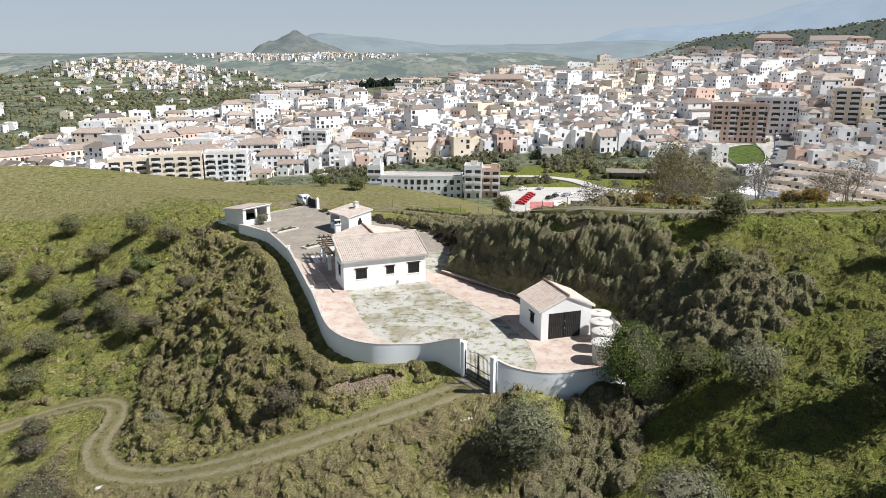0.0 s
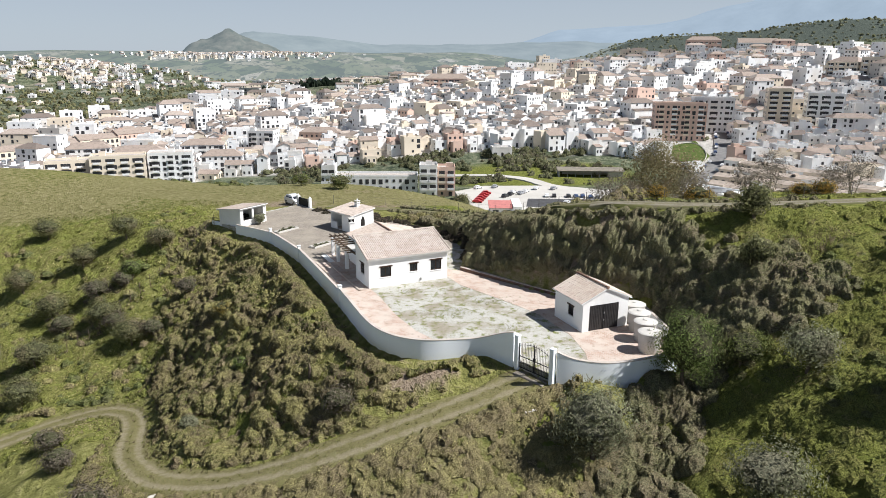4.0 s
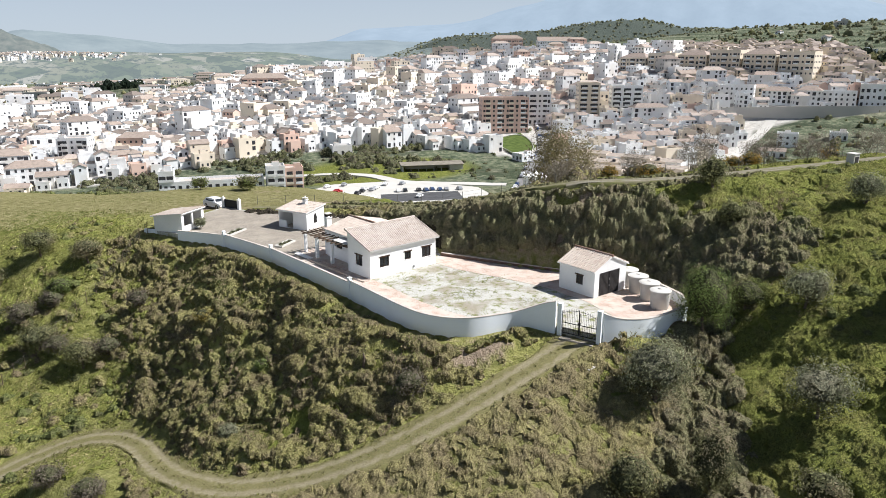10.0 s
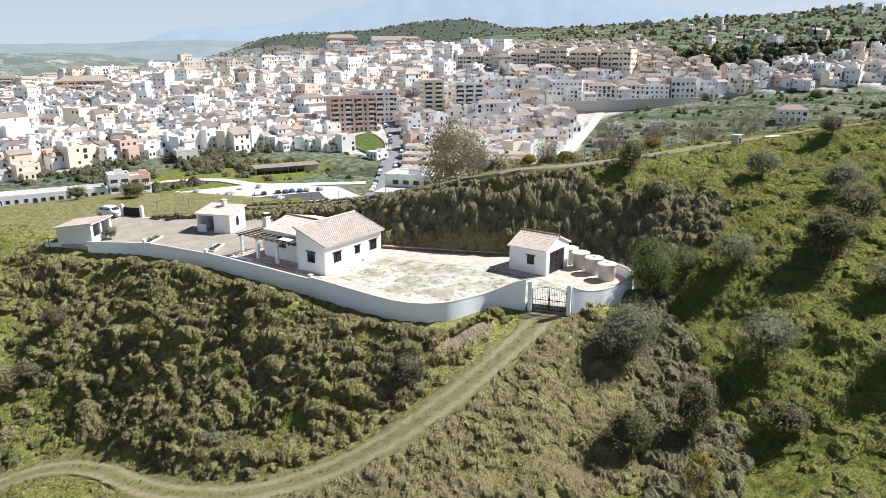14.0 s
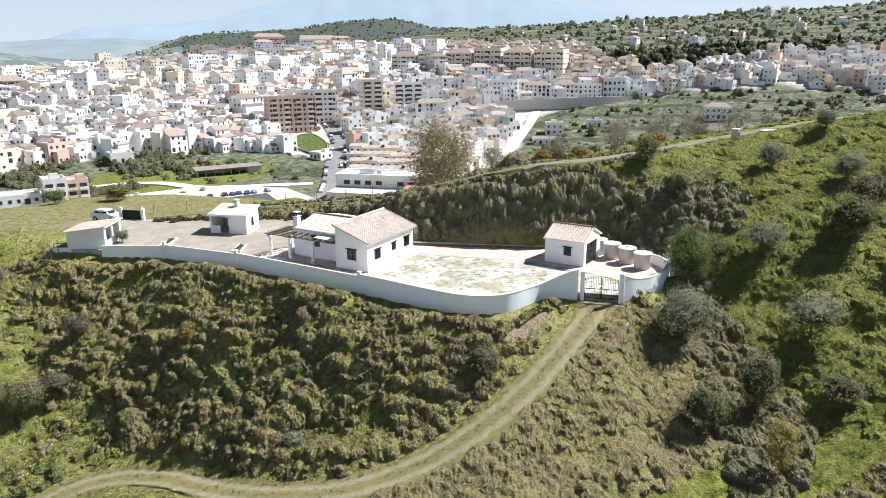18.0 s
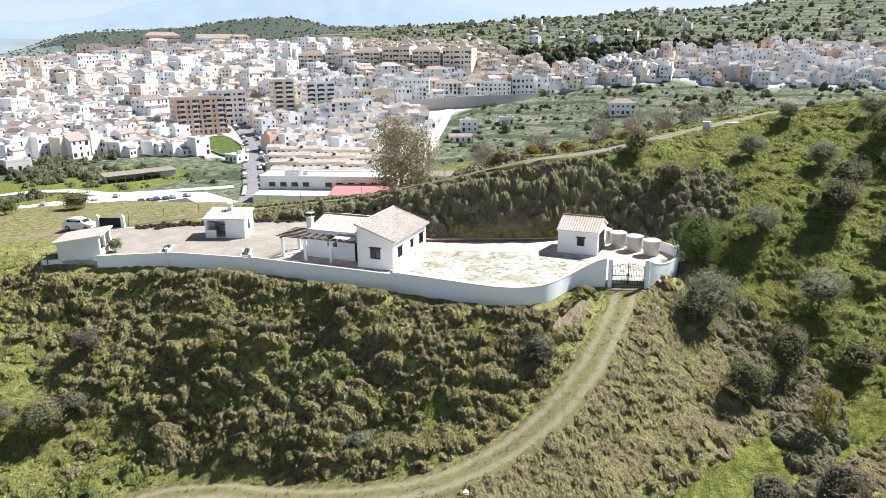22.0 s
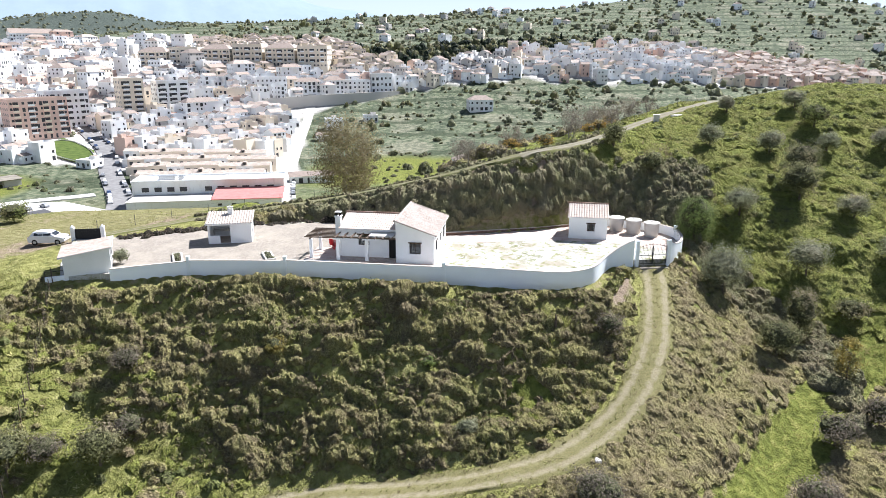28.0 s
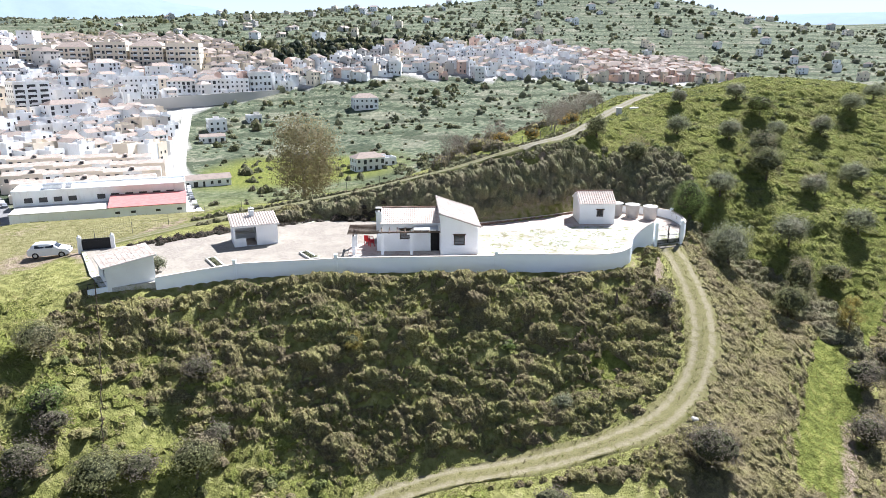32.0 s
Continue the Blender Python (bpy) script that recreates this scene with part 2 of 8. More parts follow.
def box(bm, x0, y0, z0, x1, y1, z1, m=None, bevel=0.0):
    vs = [bm.verts.new((x, y, z)) for z in (z0, z1) for x, y in ((x0, y0), (x1, y0), (x1, y1), (x0, y1))]
    fs = [bm.faces.new([vs[i] for i in f]) for f in ((3, 2, 1, 0), (4, 5, 6, 7), (0, 1, 5, 4), (1, 2, 6, 5), (2, 3, 7, 6), (3, 0, 4, 7))]
    if bevel:
        es = list({e for f in fs for e in f.edges})
        out = bmesh.ops.bevel(bm, geom=es, offset=bevel, segments=2, affect="EDGES")
        vs = list({v for f in out["faces"] for v in f.verts} | {v for v in vs if v.is_valid})
    if m is not None:
        bmesh.ops.transform(bm, matrix=m, verts=[v for v in vs if v.is_valid])
    return bm


def boxes(*dims, bevel=0.0):
    bm = bmesh.new()
    for d in dims:
        box(bm, *d, bevel=bevel)
    return bm


def tube(bm, a, b, ra, rb=None, n=8):
    """A tapered round bar from a to b."""
    a, b = Vector(a), Vector(b)
    rb = ra if rb is None else rb
    q = (b - a).to_track_quat("Z", "Y")
    rings = [[bm.verts.new(c + q @ Vector((r * math.cos(6.28318 * i / n), r * math.sin(6.28318 * i / n), 0))) for i in range(n)] for c, r in ((a, ra), (b, rb))]
    for i in range(n):
        bm.faces.new((rings[0][i], rings[0][(i + 1) % n], rings[1][(i + 1) % n], rings[1][i]))
    bm.faces.new(rings[0][::-1])
    bm.faces.new(rings[1])
    return bm


def lathe(profile, n=28):
    bm = bmesh.new()
    rings = [[bm.verts.new((r * math.cos(2 * math.pi * i / n), r * math.sin(2 * math.pi * i / n), z)) for i in range(n)] for r, z in profile]
    for p, q in zip(rings[:-1], rings[1:]):
        for i in range(n):
            bm.faces.new((p[i], p[(i + 1) % n], q[(i + 1) % n], q[i]))
    bm.faces.new(rings[0][::-1])
    bm.faces.new(rings[-1])
    return bm


def thing(name, label, category, m=None, group=""):
    ob = new(name)
    ob.empty_display_size = 0.3
    if m is not None:
        ob.matrix_basis = m
    return tagged(ob, label, category, group)


def spot(x, y, z, u):
    """A pose at x, y, z whose local x axis points along the plan direction u."""
    return pose(x, y, z, 0, 0, math.degrees(math.atan2(u[1], u[0])))


# ---- the lie of the land ----
def lattice(ix, iy, seed):
    h = np.sin(ix * 127.1 + iy * 311.7 + seed * 74.7) * 43758.5453
    return h - np.floor(h)


def vnoise(x, y, size, seed=0):
    """Smooth value noise, 0 to 1, with bumps of about that size."""
    x, y = np.asarray(x, float) / size, np.asarray(y, float) / size
    ix, iy = np.floor(x), np.floor(y)
    fx, fy = x - ix, y - iy
    fx, fy = fx * fx * (3 - 2 * fx), fy * fy * (3 - 2 * fy)
    a, b = lattice(ix, iy, seed), lattice(ix + 1, iy, seed)
    c, d = lattice(ix, iy + 1, seed), lattice(ix + 1, iy + 1, seed)
    return (a + (b - a) * fx) * (1 - fy) + (c + (d - c) * fx) * fy


def smooth(a, b, v):
    t = np.clip((np.asarray(v, float) - a) / (b - a), 0, 1)
    return t * t * (3 - 2 * t)


# break lines of the terrain: plan position and height
TRACK = [(2.4, 45.0, -0.65), (-0.5, 43.8, -1.2), (-3.5, 43.0, -1.9), (-7, 42.1, -2.75), (-10.5, 41.5, -3.7), (-14, 41.4, -4.7), (-17, 41.7, -5.6),
         (-20.5, 42.7, -6.6), (-24.5, 44.8, -7.6), (-27.6, 49.2, -8.7), (-29.3, 54, -10), (-30.6, 59.5, -11.2), (-32.6, 64, -12.4), (-36, 66.6, -13.3), (-41, 66.4, -14.5), (-47, 64.5, -16), (-60, 58, -18.5)]
RIDGE_ROAD = [(-52, 124, -1.4), (-38, 116, -1.2), (-27, 109, -0.8), (-16, 103.5, -0.5), (-6, 99, -0.2), (1, 92, 0.6), (4.6, 84, 2.0), (6.0, 76, 4.0), (7.6, 69, 5.9), (11.5, 63.2, 7.5),
              (17, 60.0, 8.05), (23, 58.2, 8.6), (30, 57.0, 9.05), (38, 56, 9.5), (52, 53.5, 10.4), (70, 50, 11.2), (95, 50, 9.5)]
GULLY = [(12.6, 55.5, 0.0), (14.2, 50, -0.6), (13.0, 45, -1.6), (10, 40.5, -3.4), (7, 35.5, -5.2), (3, 29.5, -7.0), (-4, 25, -8.8), (-15, 21.5, -11), (-32, 18, -14), (-60, 20, -18.5)]
RIGHT_SLOPE = [(18, 49, 3.4), (19, 42, 2.6), (17, 35, 0.4), (14, 28, -2.0), (14, 18, -3.0), (22, 10, -1)]
LOW_STRIP = [(-13, 33, -8.7), (-5, 31.5, -7.6), (-20, 32.5, -10.2), (-13, 37, -6.4), (-19.5, 38.2, -7.6), (-5, 37, -4.6)]
HILL = [(25, 52, 7.6), (27, 45, 7.2), (27, 37, 5.0), (27.5, 28, 3.8), (34, 18, 4.5), (48, 46, 11.6), (50, 36, 12.2), (52, 24, 13.2), (66, 36, 13.8), (60, 8, 11.4), (90, 25, 13)]
WEST_SLOPE = [(-12.5, 47.0, -3.0), (-8, 46.6, -1.9), (-15.5, 55, -3.4), (-20.5, 51, -6.4), (-24, 55, -8.0), (-18.5, 63, -3.6), (-25, 70, -6.0), (-27, 62, -8.6), (-23.5, 76, -3.2), (-31, 79, -8.2), (-33, 73, -10.6), (-28.5, 86, -3.0)]
FAR_WEST = [(-34, 89, -3.6), (-42, 94, -3.0), (-38, 83, -8.6), (-48, 87, -10.4), (-47, 77, -13.4), (-57, 104, -5.2), (-62, 84, -14.5), (-80, 98, -10.5), (-90, 118, -4.5), (-75, 52, -19), (-110, 70, -20)]
MEADOW = [(-30, 99, -0.8), (-14, 112, -1.0), (2, 108, -1.4), (-8, 126, -2.0), (-45, 112, -1.9), (-60, 122, -1.7), (-90, 138, 0.4), (-40, 140, -4.0), (-75, 150, -2.2), (8, 130, -6), (18, 112, -6), (-10, 148, -6), (-45, 165, -9), (-110, 165, -12)]
NORTH_DROP = [(12, 88, 0.6), (14, 76, 3.6), (20, 70, 6.6), (30, 68, 7.2), (45, 66, 7.0), (24, 92, -5), (38, 92, -8.5), (40, 112, -11), (60, 84, -9), (85, 75, -6), (100, 100, -24), (30, 140, -20), (0, 180, -24), (-60, 220, -33)]
TOWN_FLOOR = [(-420, 500, -50), (-230, 390, -46), (-130, 372, -45), (-36, 371, -43), (26, 330, -41), (35, 362, -38.5), (66, 335, -38), (62, 290, -38.5), (95, 280, -38.5), (97, 344, -37.5), (118, 300, -38.5), (96, 240, -39), (125, 208, -39), (140, 250, -38.5), (165, 285, -37), (175, 230, -39), (284, 215, -38), (250, 300, -35), (340, 180, -32), (200, 130, -34), (60, 384, -33), (10, 410, -34)]
TOWN_RISE = [(-150, 520, -40), (30, 500, -26), (150, 345, -35), (175, 425, -27), (205, 388, -29), (240, 400, -24), (320, 380, -22), (345, 385, -12), (418, 330, -12), (400, 290, -19), (395, 255, -22), (500, 160, -17), (600, 105, -11), (720, 10, -9)]
TOWN_TOP = [(-100, 800, -30), (100, 800, -8), (250, 680, -4), (404, 909, 20), (393, 450, 5), (450, 400, 10), (520, 325, 16), (625, 205, 16), (760, 90, 12)]
UPLAND = [(600, 650, 34), (700, 420, 40), (800, 250, 42), (900, 100, 38), (900, 900, 66), (1100, 520, 80), (1200, 330, 104), (1220, 230, 128), (1260, 110, 122), (1250, 0, 84), (1280, -110, 60)]
OUTER = [(-900, 900, -52), (-700, 1500, -42), (0, 1500, -24), (500, 1500, 12), (1300, 1300, 90), (-1500, 300, -50), (-300, 150, -34), (-200, 20, -26), (-160, -120, -22), (0, -60, -12), (90, -60, 4), (300, -60, -12), (250, 60, -20), (0, -400, -10), (700, -500, 0), (-900, -500, -30), (1500, -300, 30)]


STRIP = [(9, 23.6, 0), (1, 26.3, 0), (-5, 28.7, 0), (-12, 30.2, 0), (-24, 32.8, 0)]
VALLEY_HILLS = [(-600, 1235, 150, 120, 50), (-700, 1020, 170, 90, 42), (-560, 860, 120, 60, 16), (-430, 1330, 120, 90, 26)]


def densify(line, gap=4.0):
    out = []
    for a, b in zip(line[:-1], line[1:]):
        a, b = np.array(a, float), np.array(b, float)
        n = max(1, int(np.linalg.norm(b - a) / gap))
        out += [a + (b - a) * i / n for i in range(n)]
    return out + [np.array(line[-1], float)]


def along(line, gap):
    """Evenly spaced points of a smoothed line, and their plan tangents."""
    p = np.array(line, float)
    for _ in range(3):
        q = np.empty((2 * len(p) - 2, 3))
        q[0::2], q[1::2] = p[:-1] * 0.75 + p[1:] * 0.25, p[:-1] * 0.25 + p[1:] * 0.75
        p = np.vstack([p[:1], q, p[-1:]])
    s = np.concatenate([[0], np.cumsum(np.linalg.norm(np.diff(p, axis=0), axis=1))])
    t = np.arange(0, s[-1], gap)
    pts = np.stack([np.interp(t, s, p[:, k]) for k in range(3)], 1)
    tan = np.gradient(pts[:, :2], axis=0)
    return pts, tan / np.linalg.norm(tan, axis=1, keepdims=True)


YARD = [(-11.9, 60.6), (-9.5, 52.9), (-8.5, 50.9), (-7.3, 49.5), (-5.7, 48.6), (-4.2, 48.4), (-2.5, 48.6), (-0.8, 48.5), (0.5, 47.4), (1.5, 46.3), (3.4, 43.6), (5.6, 43.3), (7.4, 43.1), (9.2, 43.4), (12.2, 44.6),
        (13.9, 46.6), (14.1, 54.6), (9.0, 58.7), (-0.1, 68.5), (1.5, 76), (-1, 85), (-8, 92.5), (-15.5, 97.6), (-18.2, 100.2), (-20, 102.7), (-26.6, 95.3), (-29.3, 91.4), (-26.4, 88.4), (-21.35, 83.4), (-17.1, 75.1)]


def outline_distance(x, y, poly):
    """Signed distance to a closed outline, inside negative."""
    x, y = np.asarray(x, float), np.asarray(y, float)
    d, inside = np.full(x.shape, 1e9), np.zeros(x.shape, bool)
    for (ax, ay), (bx, by) in zip(poly, poly[1:] + poly[:1]):
        ex, ey = bx - ax, by - ay
        t = np.clip(((x - ax) * ex + (y - ay) * ey) / (ex * ex + ey * ey), 0, 1)
        d = np.minimum(d, np.hypot(x - ax - t * ex, y - ay - t * ey))
        with np.errstate(divide="ignore", invalid="ignore"):
            inside ^= ((ay > y) != (by > y)) & (x < ex * (y - ay) / (by - ay if by != ay else 1e-9) + ax)
    return np.where(inside, -d, d)


def line_distance(x, y, line):
    x, y = np.asarray(x, float), np.asarray(y, float)
    d = np.full(x.shape, 1e9)
    for a, b in zip(line[:-1], line[1:]):
        ex, ey = b[0] - a[0], b[1] - a[1]
        t = np.clip(((x - a[0]) * ex + (y - a[1]) * ey) / (ex * ex + ey * ey), 0, 1)
        d = np.minimum(d, np.hypot(x - a[0] - t * ex, y - a[1] - t * ey))
    return d


def town_share(x, y):
    """How closely built the land is."""
    az, d = np.degrees(np.arctan2(x, y)), np.hypot(x, y)
    front = np.interp(az, [-36, -30, -18, -6, 4, 12, 20, 27, 33, 38, 40.5, 42.7, 51.5, 60, 69, 77, 87, 92], [420, 385, 385, 395, 400, 400, 395, 345, 290, 300, 400, 468, 522, 538, 548, 580, 606, 650])
    back = np.interp(az, [-36, -30, -20, -12, -5, 0, 10, 20, 30, 38, 44, 47, 50, 55, 61, 70, 77, 87, 92], [430, 560, 720, 780, 760, 830, 930, 980, 900, 790, 735, 690, 560, 548, 590, 640, 700, 722, 660])
    return smooth(0, 14, d - front) * (1 - smooth(0, 40, d - back)) * ((az > -37) & (az < 91))


def yard_base(i):
    """Ground just outside the yard's edge, by the side it lies on."""
    if i in (6, 7):
        return -0.1
    return (-0.35 if i < 2 or i > 26 else -0.4) if i < 6 or i > 26 else (-0.6 if i < 12 else (-1.2 if i < 16 else -0.15))


def shoulders(line, half, gap):
    """The two edges of a level road."""
    pts, tan = along(line, gap)
    nrm = np.stack([-tan[:, 1], tan[:, 0], tan[:, 0] * 0], 1) * half
    return list(pts + nrm) + list(pts - nrm)


ANCHORS = densify(TRACK, 3) + densify(GULLY, 5) + shoulders(RIDGE_ROAD, 1.8, 3.0) + shoulders(TRACK, 1.5, 4.0)
for pts in (RIGHT_SLOPE, LOW_STRIP, HILL, WEST_SLOPE, FAR_WEST, MEADOW, NORTH_DROP, TOWN_FLOOR, TOWN_RISE, TOWN_TOP, UPLAND, OUTER):
    ANCHORS += [np.array(p, float) for p in pts]
ring = [(*p, yard_base(i)) for i, p in enumerate(YARD)]
ANCHORS += densify(ring + ring[:1], 3)
ANCHORS += [np.array((x, y, -0.4)) for x, y in ((0, 55), (-4, 58), (4, 60), (8, 48), (-6, 68), (-12, 80), (-18, 90), (-7, 85))]
ANCHORS = np.array(ANCHORS)


def kernel(d):
    return np.sqrt(d * d + 4.0)


gap = np.hypot(ANCHORS[:, None, 0] - ANCHORS[None, :, 0], ANCHORS[:, None, 1] - ANCHORS[None, :, 1])
n_a = len(ANCHORS)
system = np.zeros((n_a + 1, n_a + 1))
system[:n_a, :n_a] = kernel(gap) - np.eye(n_a) * 0.35
system[n_a, :n_a] = system[:n_a, n_a] = 1
WEIGHTS = np.linalg.solve(system, np.concatenate([ANCHORS[:, 2], [0]]))


def far_land(x, y):
    """The plain beyond the town, and the wooded ridge that closes it."""
    az = np.degrees(np.arctan2(x, y))
    d = np.hypot(x, y)
    z = -48 + 26 * smooth(0, 40, az) + 6 * vnoise(x, y, 500, 5) + 40 * smooth(45, 75, az) * (1 - 0.8 * smooth(1700, 2600, d))
    near = smooth(1250, 1850, d) * (1 - smooth(2200, 2900, d))
    crest = 21 + 1900 * np.tan(np.radians(np.interp(az, [12, 16.6, 19.4, 24.5, 27.5, 29.5, 31.9, 35.2, 37.9, 45, 60, 75], [-1.5, 0.1, 1.1, 1.5, 1.75, 2.15, 2.4, 2.55, 1.8, 1.6, 1.5, 1.4])))
    return z + near * np.maximum(crest - z, 0) * (0.92 + 0.1 * vnoise(x, y, 220, 4) + 0.06 * vnoise(x, y, 70, 6))


def land(x, y):
    """The height of the open ground."""
    x, y = np.asarray(x, float), np.asarray(y, float)
    shape = x.shape
    px, py = x.ravel(), y.ravel()
    z = np.empty(px.shape)
    for i in range(0, len(px), 8000):
        s = slice(i, i + 8000)
        z[s] = kernel(np.hypot(px[s, None] - ANCHORS[None, :, 0], py[s, None] - ANCHORS[None, :, 1])) @ WEIGHTS[:-1] + WEIGHTS[-1]
    d = np.hypot(px, py - 70)
    w = smooth(1150, 1700, d)
    z = z * (1 - w) + far_land(px, py) * w
    rough = smooth(1.5, 5, np.minimum(line_distance(px, py, TRACK), line_distance(px, py, RIDGE_ROAD))) * smooth(0.5, 4, outline_distance(px, py, YARD))
    meadow = smooth(96, 106, py) * (1 - smooth(10, 16, px))
    rough = rough * (1 - 0.8 * meadow) * (1 - smooth(150, 300, d))
    z = z + rough * (0.9 * (vnoise(px, py, 5.5, 1) - 0.5) + 0.75 * (vnoise(px, py, 2.4, 2) - 0.5) + 0.25 * (vnoise(px, py, 1.1, 7) - 0.5))
    thick = smooth(-36, -31, px + (py - 80) * 0.12) * (1 - smooth(-2.5, -0.5, px)) * smooth(42, 44, py) * (1 - smooth(89, 93, py)) * smooth(2.0, 3.2, line_distance(px, py, TRACK)) * smooth(1.2, 3.0, outline_distance(px, py, YARD))
    side = smooth(-36, -31, px + (py - 80) * 0.12) * (1 - smooth(-2.2, -0.2, px)) * smooth(44, 46.5, py) * (1 - smooth(86, 90, py)) * smooth(1.6, 2.8, line_distance(px, py, TRACK))
    off = outline_distance(px, py, YARD)
    z = z + side * (0.7 * np.exp(-((off - 2.6) / 0.9) ** 2) - 0.55 * np.exp(-((off - 0.6) / 0.8) ** 2))
    bend = smooth(3.6, 5.0, px) * (1 - smooth(11.5, 13.5, px)) * (1 - smooth(44.5, 46, py)) * smooth(0.0, 0.5, off)
    z = z + bend * 1.15 * np.exp(-((off - 0.8) / 1.5) ** 2)
    z = z + thick * (1.5 * (vnoise(px, py, 3.3, 19) - 0.4) + 0.25)
    z = z + smooth(300, 600, d) * 6 * (vnoise(px, py, 90, 11) - 0.5)
    ds = line_distance(px, py, STRIP)
    above = smooth(0.2, 1.2, py - np.interp(px, [p[0] for p in STRIP[::-1]], [p[1] for p in STRIP[::-1]])) * (1 - smooth(-4, 0, px)) * smooth(-26, -22, px)
    z = z + above * 0.9 * np.exp(-((ds - 3.7) / 1.25) ** 2)
    for hx, hy, rx, ry, high in VALLEY_HILLS:
        z = z + high * np.exp(-(((px - hx) / rx) ** 2 + ((py - hy) / ry) ** 2)) * (0.85 + 0.3 * vnoise(px, py, 60, 17))
    return z.reshape(shape)


def ground_z(x, y):
    return float(land(np.array([x]), np.array([y]))[0])


# ---- ground ----
def spread(lo, hi, step, out_lo, out_hi, ratio=1.055):
    mid = list(np.arange(lo, hi + step * 0.5, step))
    g, v, left = step, mid[0], []
    while v > out_lo:
        g *= ratio
        v -= g
        left.append(v)
    g, v, right = step, mid[-1], []
    while v < out_hi:
        g *= ratio
        v += g
        right.append(v)
    return np.array(left[::-1] + mid + right)


def ground_material():
    m = Nodes("open_ground")
    at = m.put("Attribute", attr="cover")
    sep = m.put("SeparateColor", ("Color", at.outputs["Color"]))
    lush, dry, bare, far = sep.outputs[0], sep.outputs[1], sep.outputs[2], at.outputs["Alpha"]
    n1, n2, n3 = m.noise(0.16, 5), m.noise(1.3, 5), m.noise(7, 4)
    green = m.ramp(n2, (0.3, (0.066, 0.080, 0.019)), (0.55, (0.168, 0.184, 0.044)), (0.75, (0.275, 0.265, 0.088)))
    scrub = m.ramp(n2, (0.3, (0.115, 0.117, 0.038)), (0.55, (0.235, 0.232, 0.078)), (0.75, (0.34, 0.315, 0.14)))
    straw = m.ramp(n3, (0.3, (0.115, 0.098, 0.055)), (0.7, (0.235, 0.20, 0.115)))
    pasture = m.ramp(n2, (0.3, (0.14, 0.13, 0.054)), (0.55, (0.215, 0.198, 0.09)), (0.75, (0.29, 0.255, 0.145)))
    straw = m.mix(m.step(lush, 0.4, 0.6), straw, pasture)
    soil = m.ramp(n3, (0.3, (0.18, 0.135, 0.095)), (0.7, (0.34, 0.272, 0.20)))
    c = m.mix(m.step(m.math("ADD", lush, m.math("MULTIPLY", m.math("SUBTRACT", n1, 0.5), 0.9)), 0.3, 0.7), scrub, green)
    c = m.mix(m.step(m.math("ADD", dry, m.math("MULTIPLY", m.math("SUBTRACT", n2, 0.5), 1.3)), 0.35, 0.75), c, straw)
    c = m.mix(m.step(m.math("ADD", bare, m.math("MULTIPLY", m.math("SUBTRACT", n2, 0.5), 1.0)), 0.4, 0.7), c, soil)
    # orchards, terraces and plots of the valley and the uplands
    # their colours are greyed and lightened in place of haze
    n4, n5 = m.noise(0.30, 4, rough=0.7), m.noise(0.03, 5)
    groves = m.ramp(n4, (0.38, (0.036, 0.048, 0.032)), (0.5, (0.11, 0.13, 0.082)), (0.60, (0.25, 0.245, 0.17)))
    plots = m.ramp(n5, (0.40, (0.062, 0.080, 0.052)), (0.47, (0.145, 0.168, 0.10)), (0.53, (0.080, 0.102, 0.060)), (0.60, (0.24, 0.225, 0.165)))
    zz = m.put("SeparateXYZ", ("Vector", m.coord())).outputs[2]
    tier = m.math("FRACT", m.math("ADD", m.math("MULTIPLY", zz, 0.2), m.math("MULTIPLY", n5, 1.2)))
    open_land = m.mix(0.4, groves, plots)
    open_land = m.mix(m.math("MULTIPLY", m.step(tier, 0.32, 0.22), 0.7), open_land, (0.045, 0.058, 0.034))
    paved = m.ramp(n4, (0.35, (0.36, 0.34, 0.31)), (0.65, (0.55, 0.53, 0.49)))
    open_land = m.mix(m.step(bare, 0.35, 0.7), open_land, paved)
    # bluer and paler than woods are: haze put into the colour
    hazed_forest = m.ramp(n4, (0.35, (0.045, 0.058, 0.050)), (0.65, (0.10, 0.115, 0.095)))
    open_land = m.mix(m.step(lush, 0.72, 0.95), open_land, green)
    open_land = m.mix(m.step(dry, 0.7, 0.95), open_land, hazed_forest)
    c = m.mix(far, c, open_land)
    h = m.math("ADD", n3, m.math("MULTIPLY", n2, 2.0))
    m.bump(h, 0.8, 0.25)
    return m.done(c, 0.95, spec=0.05)


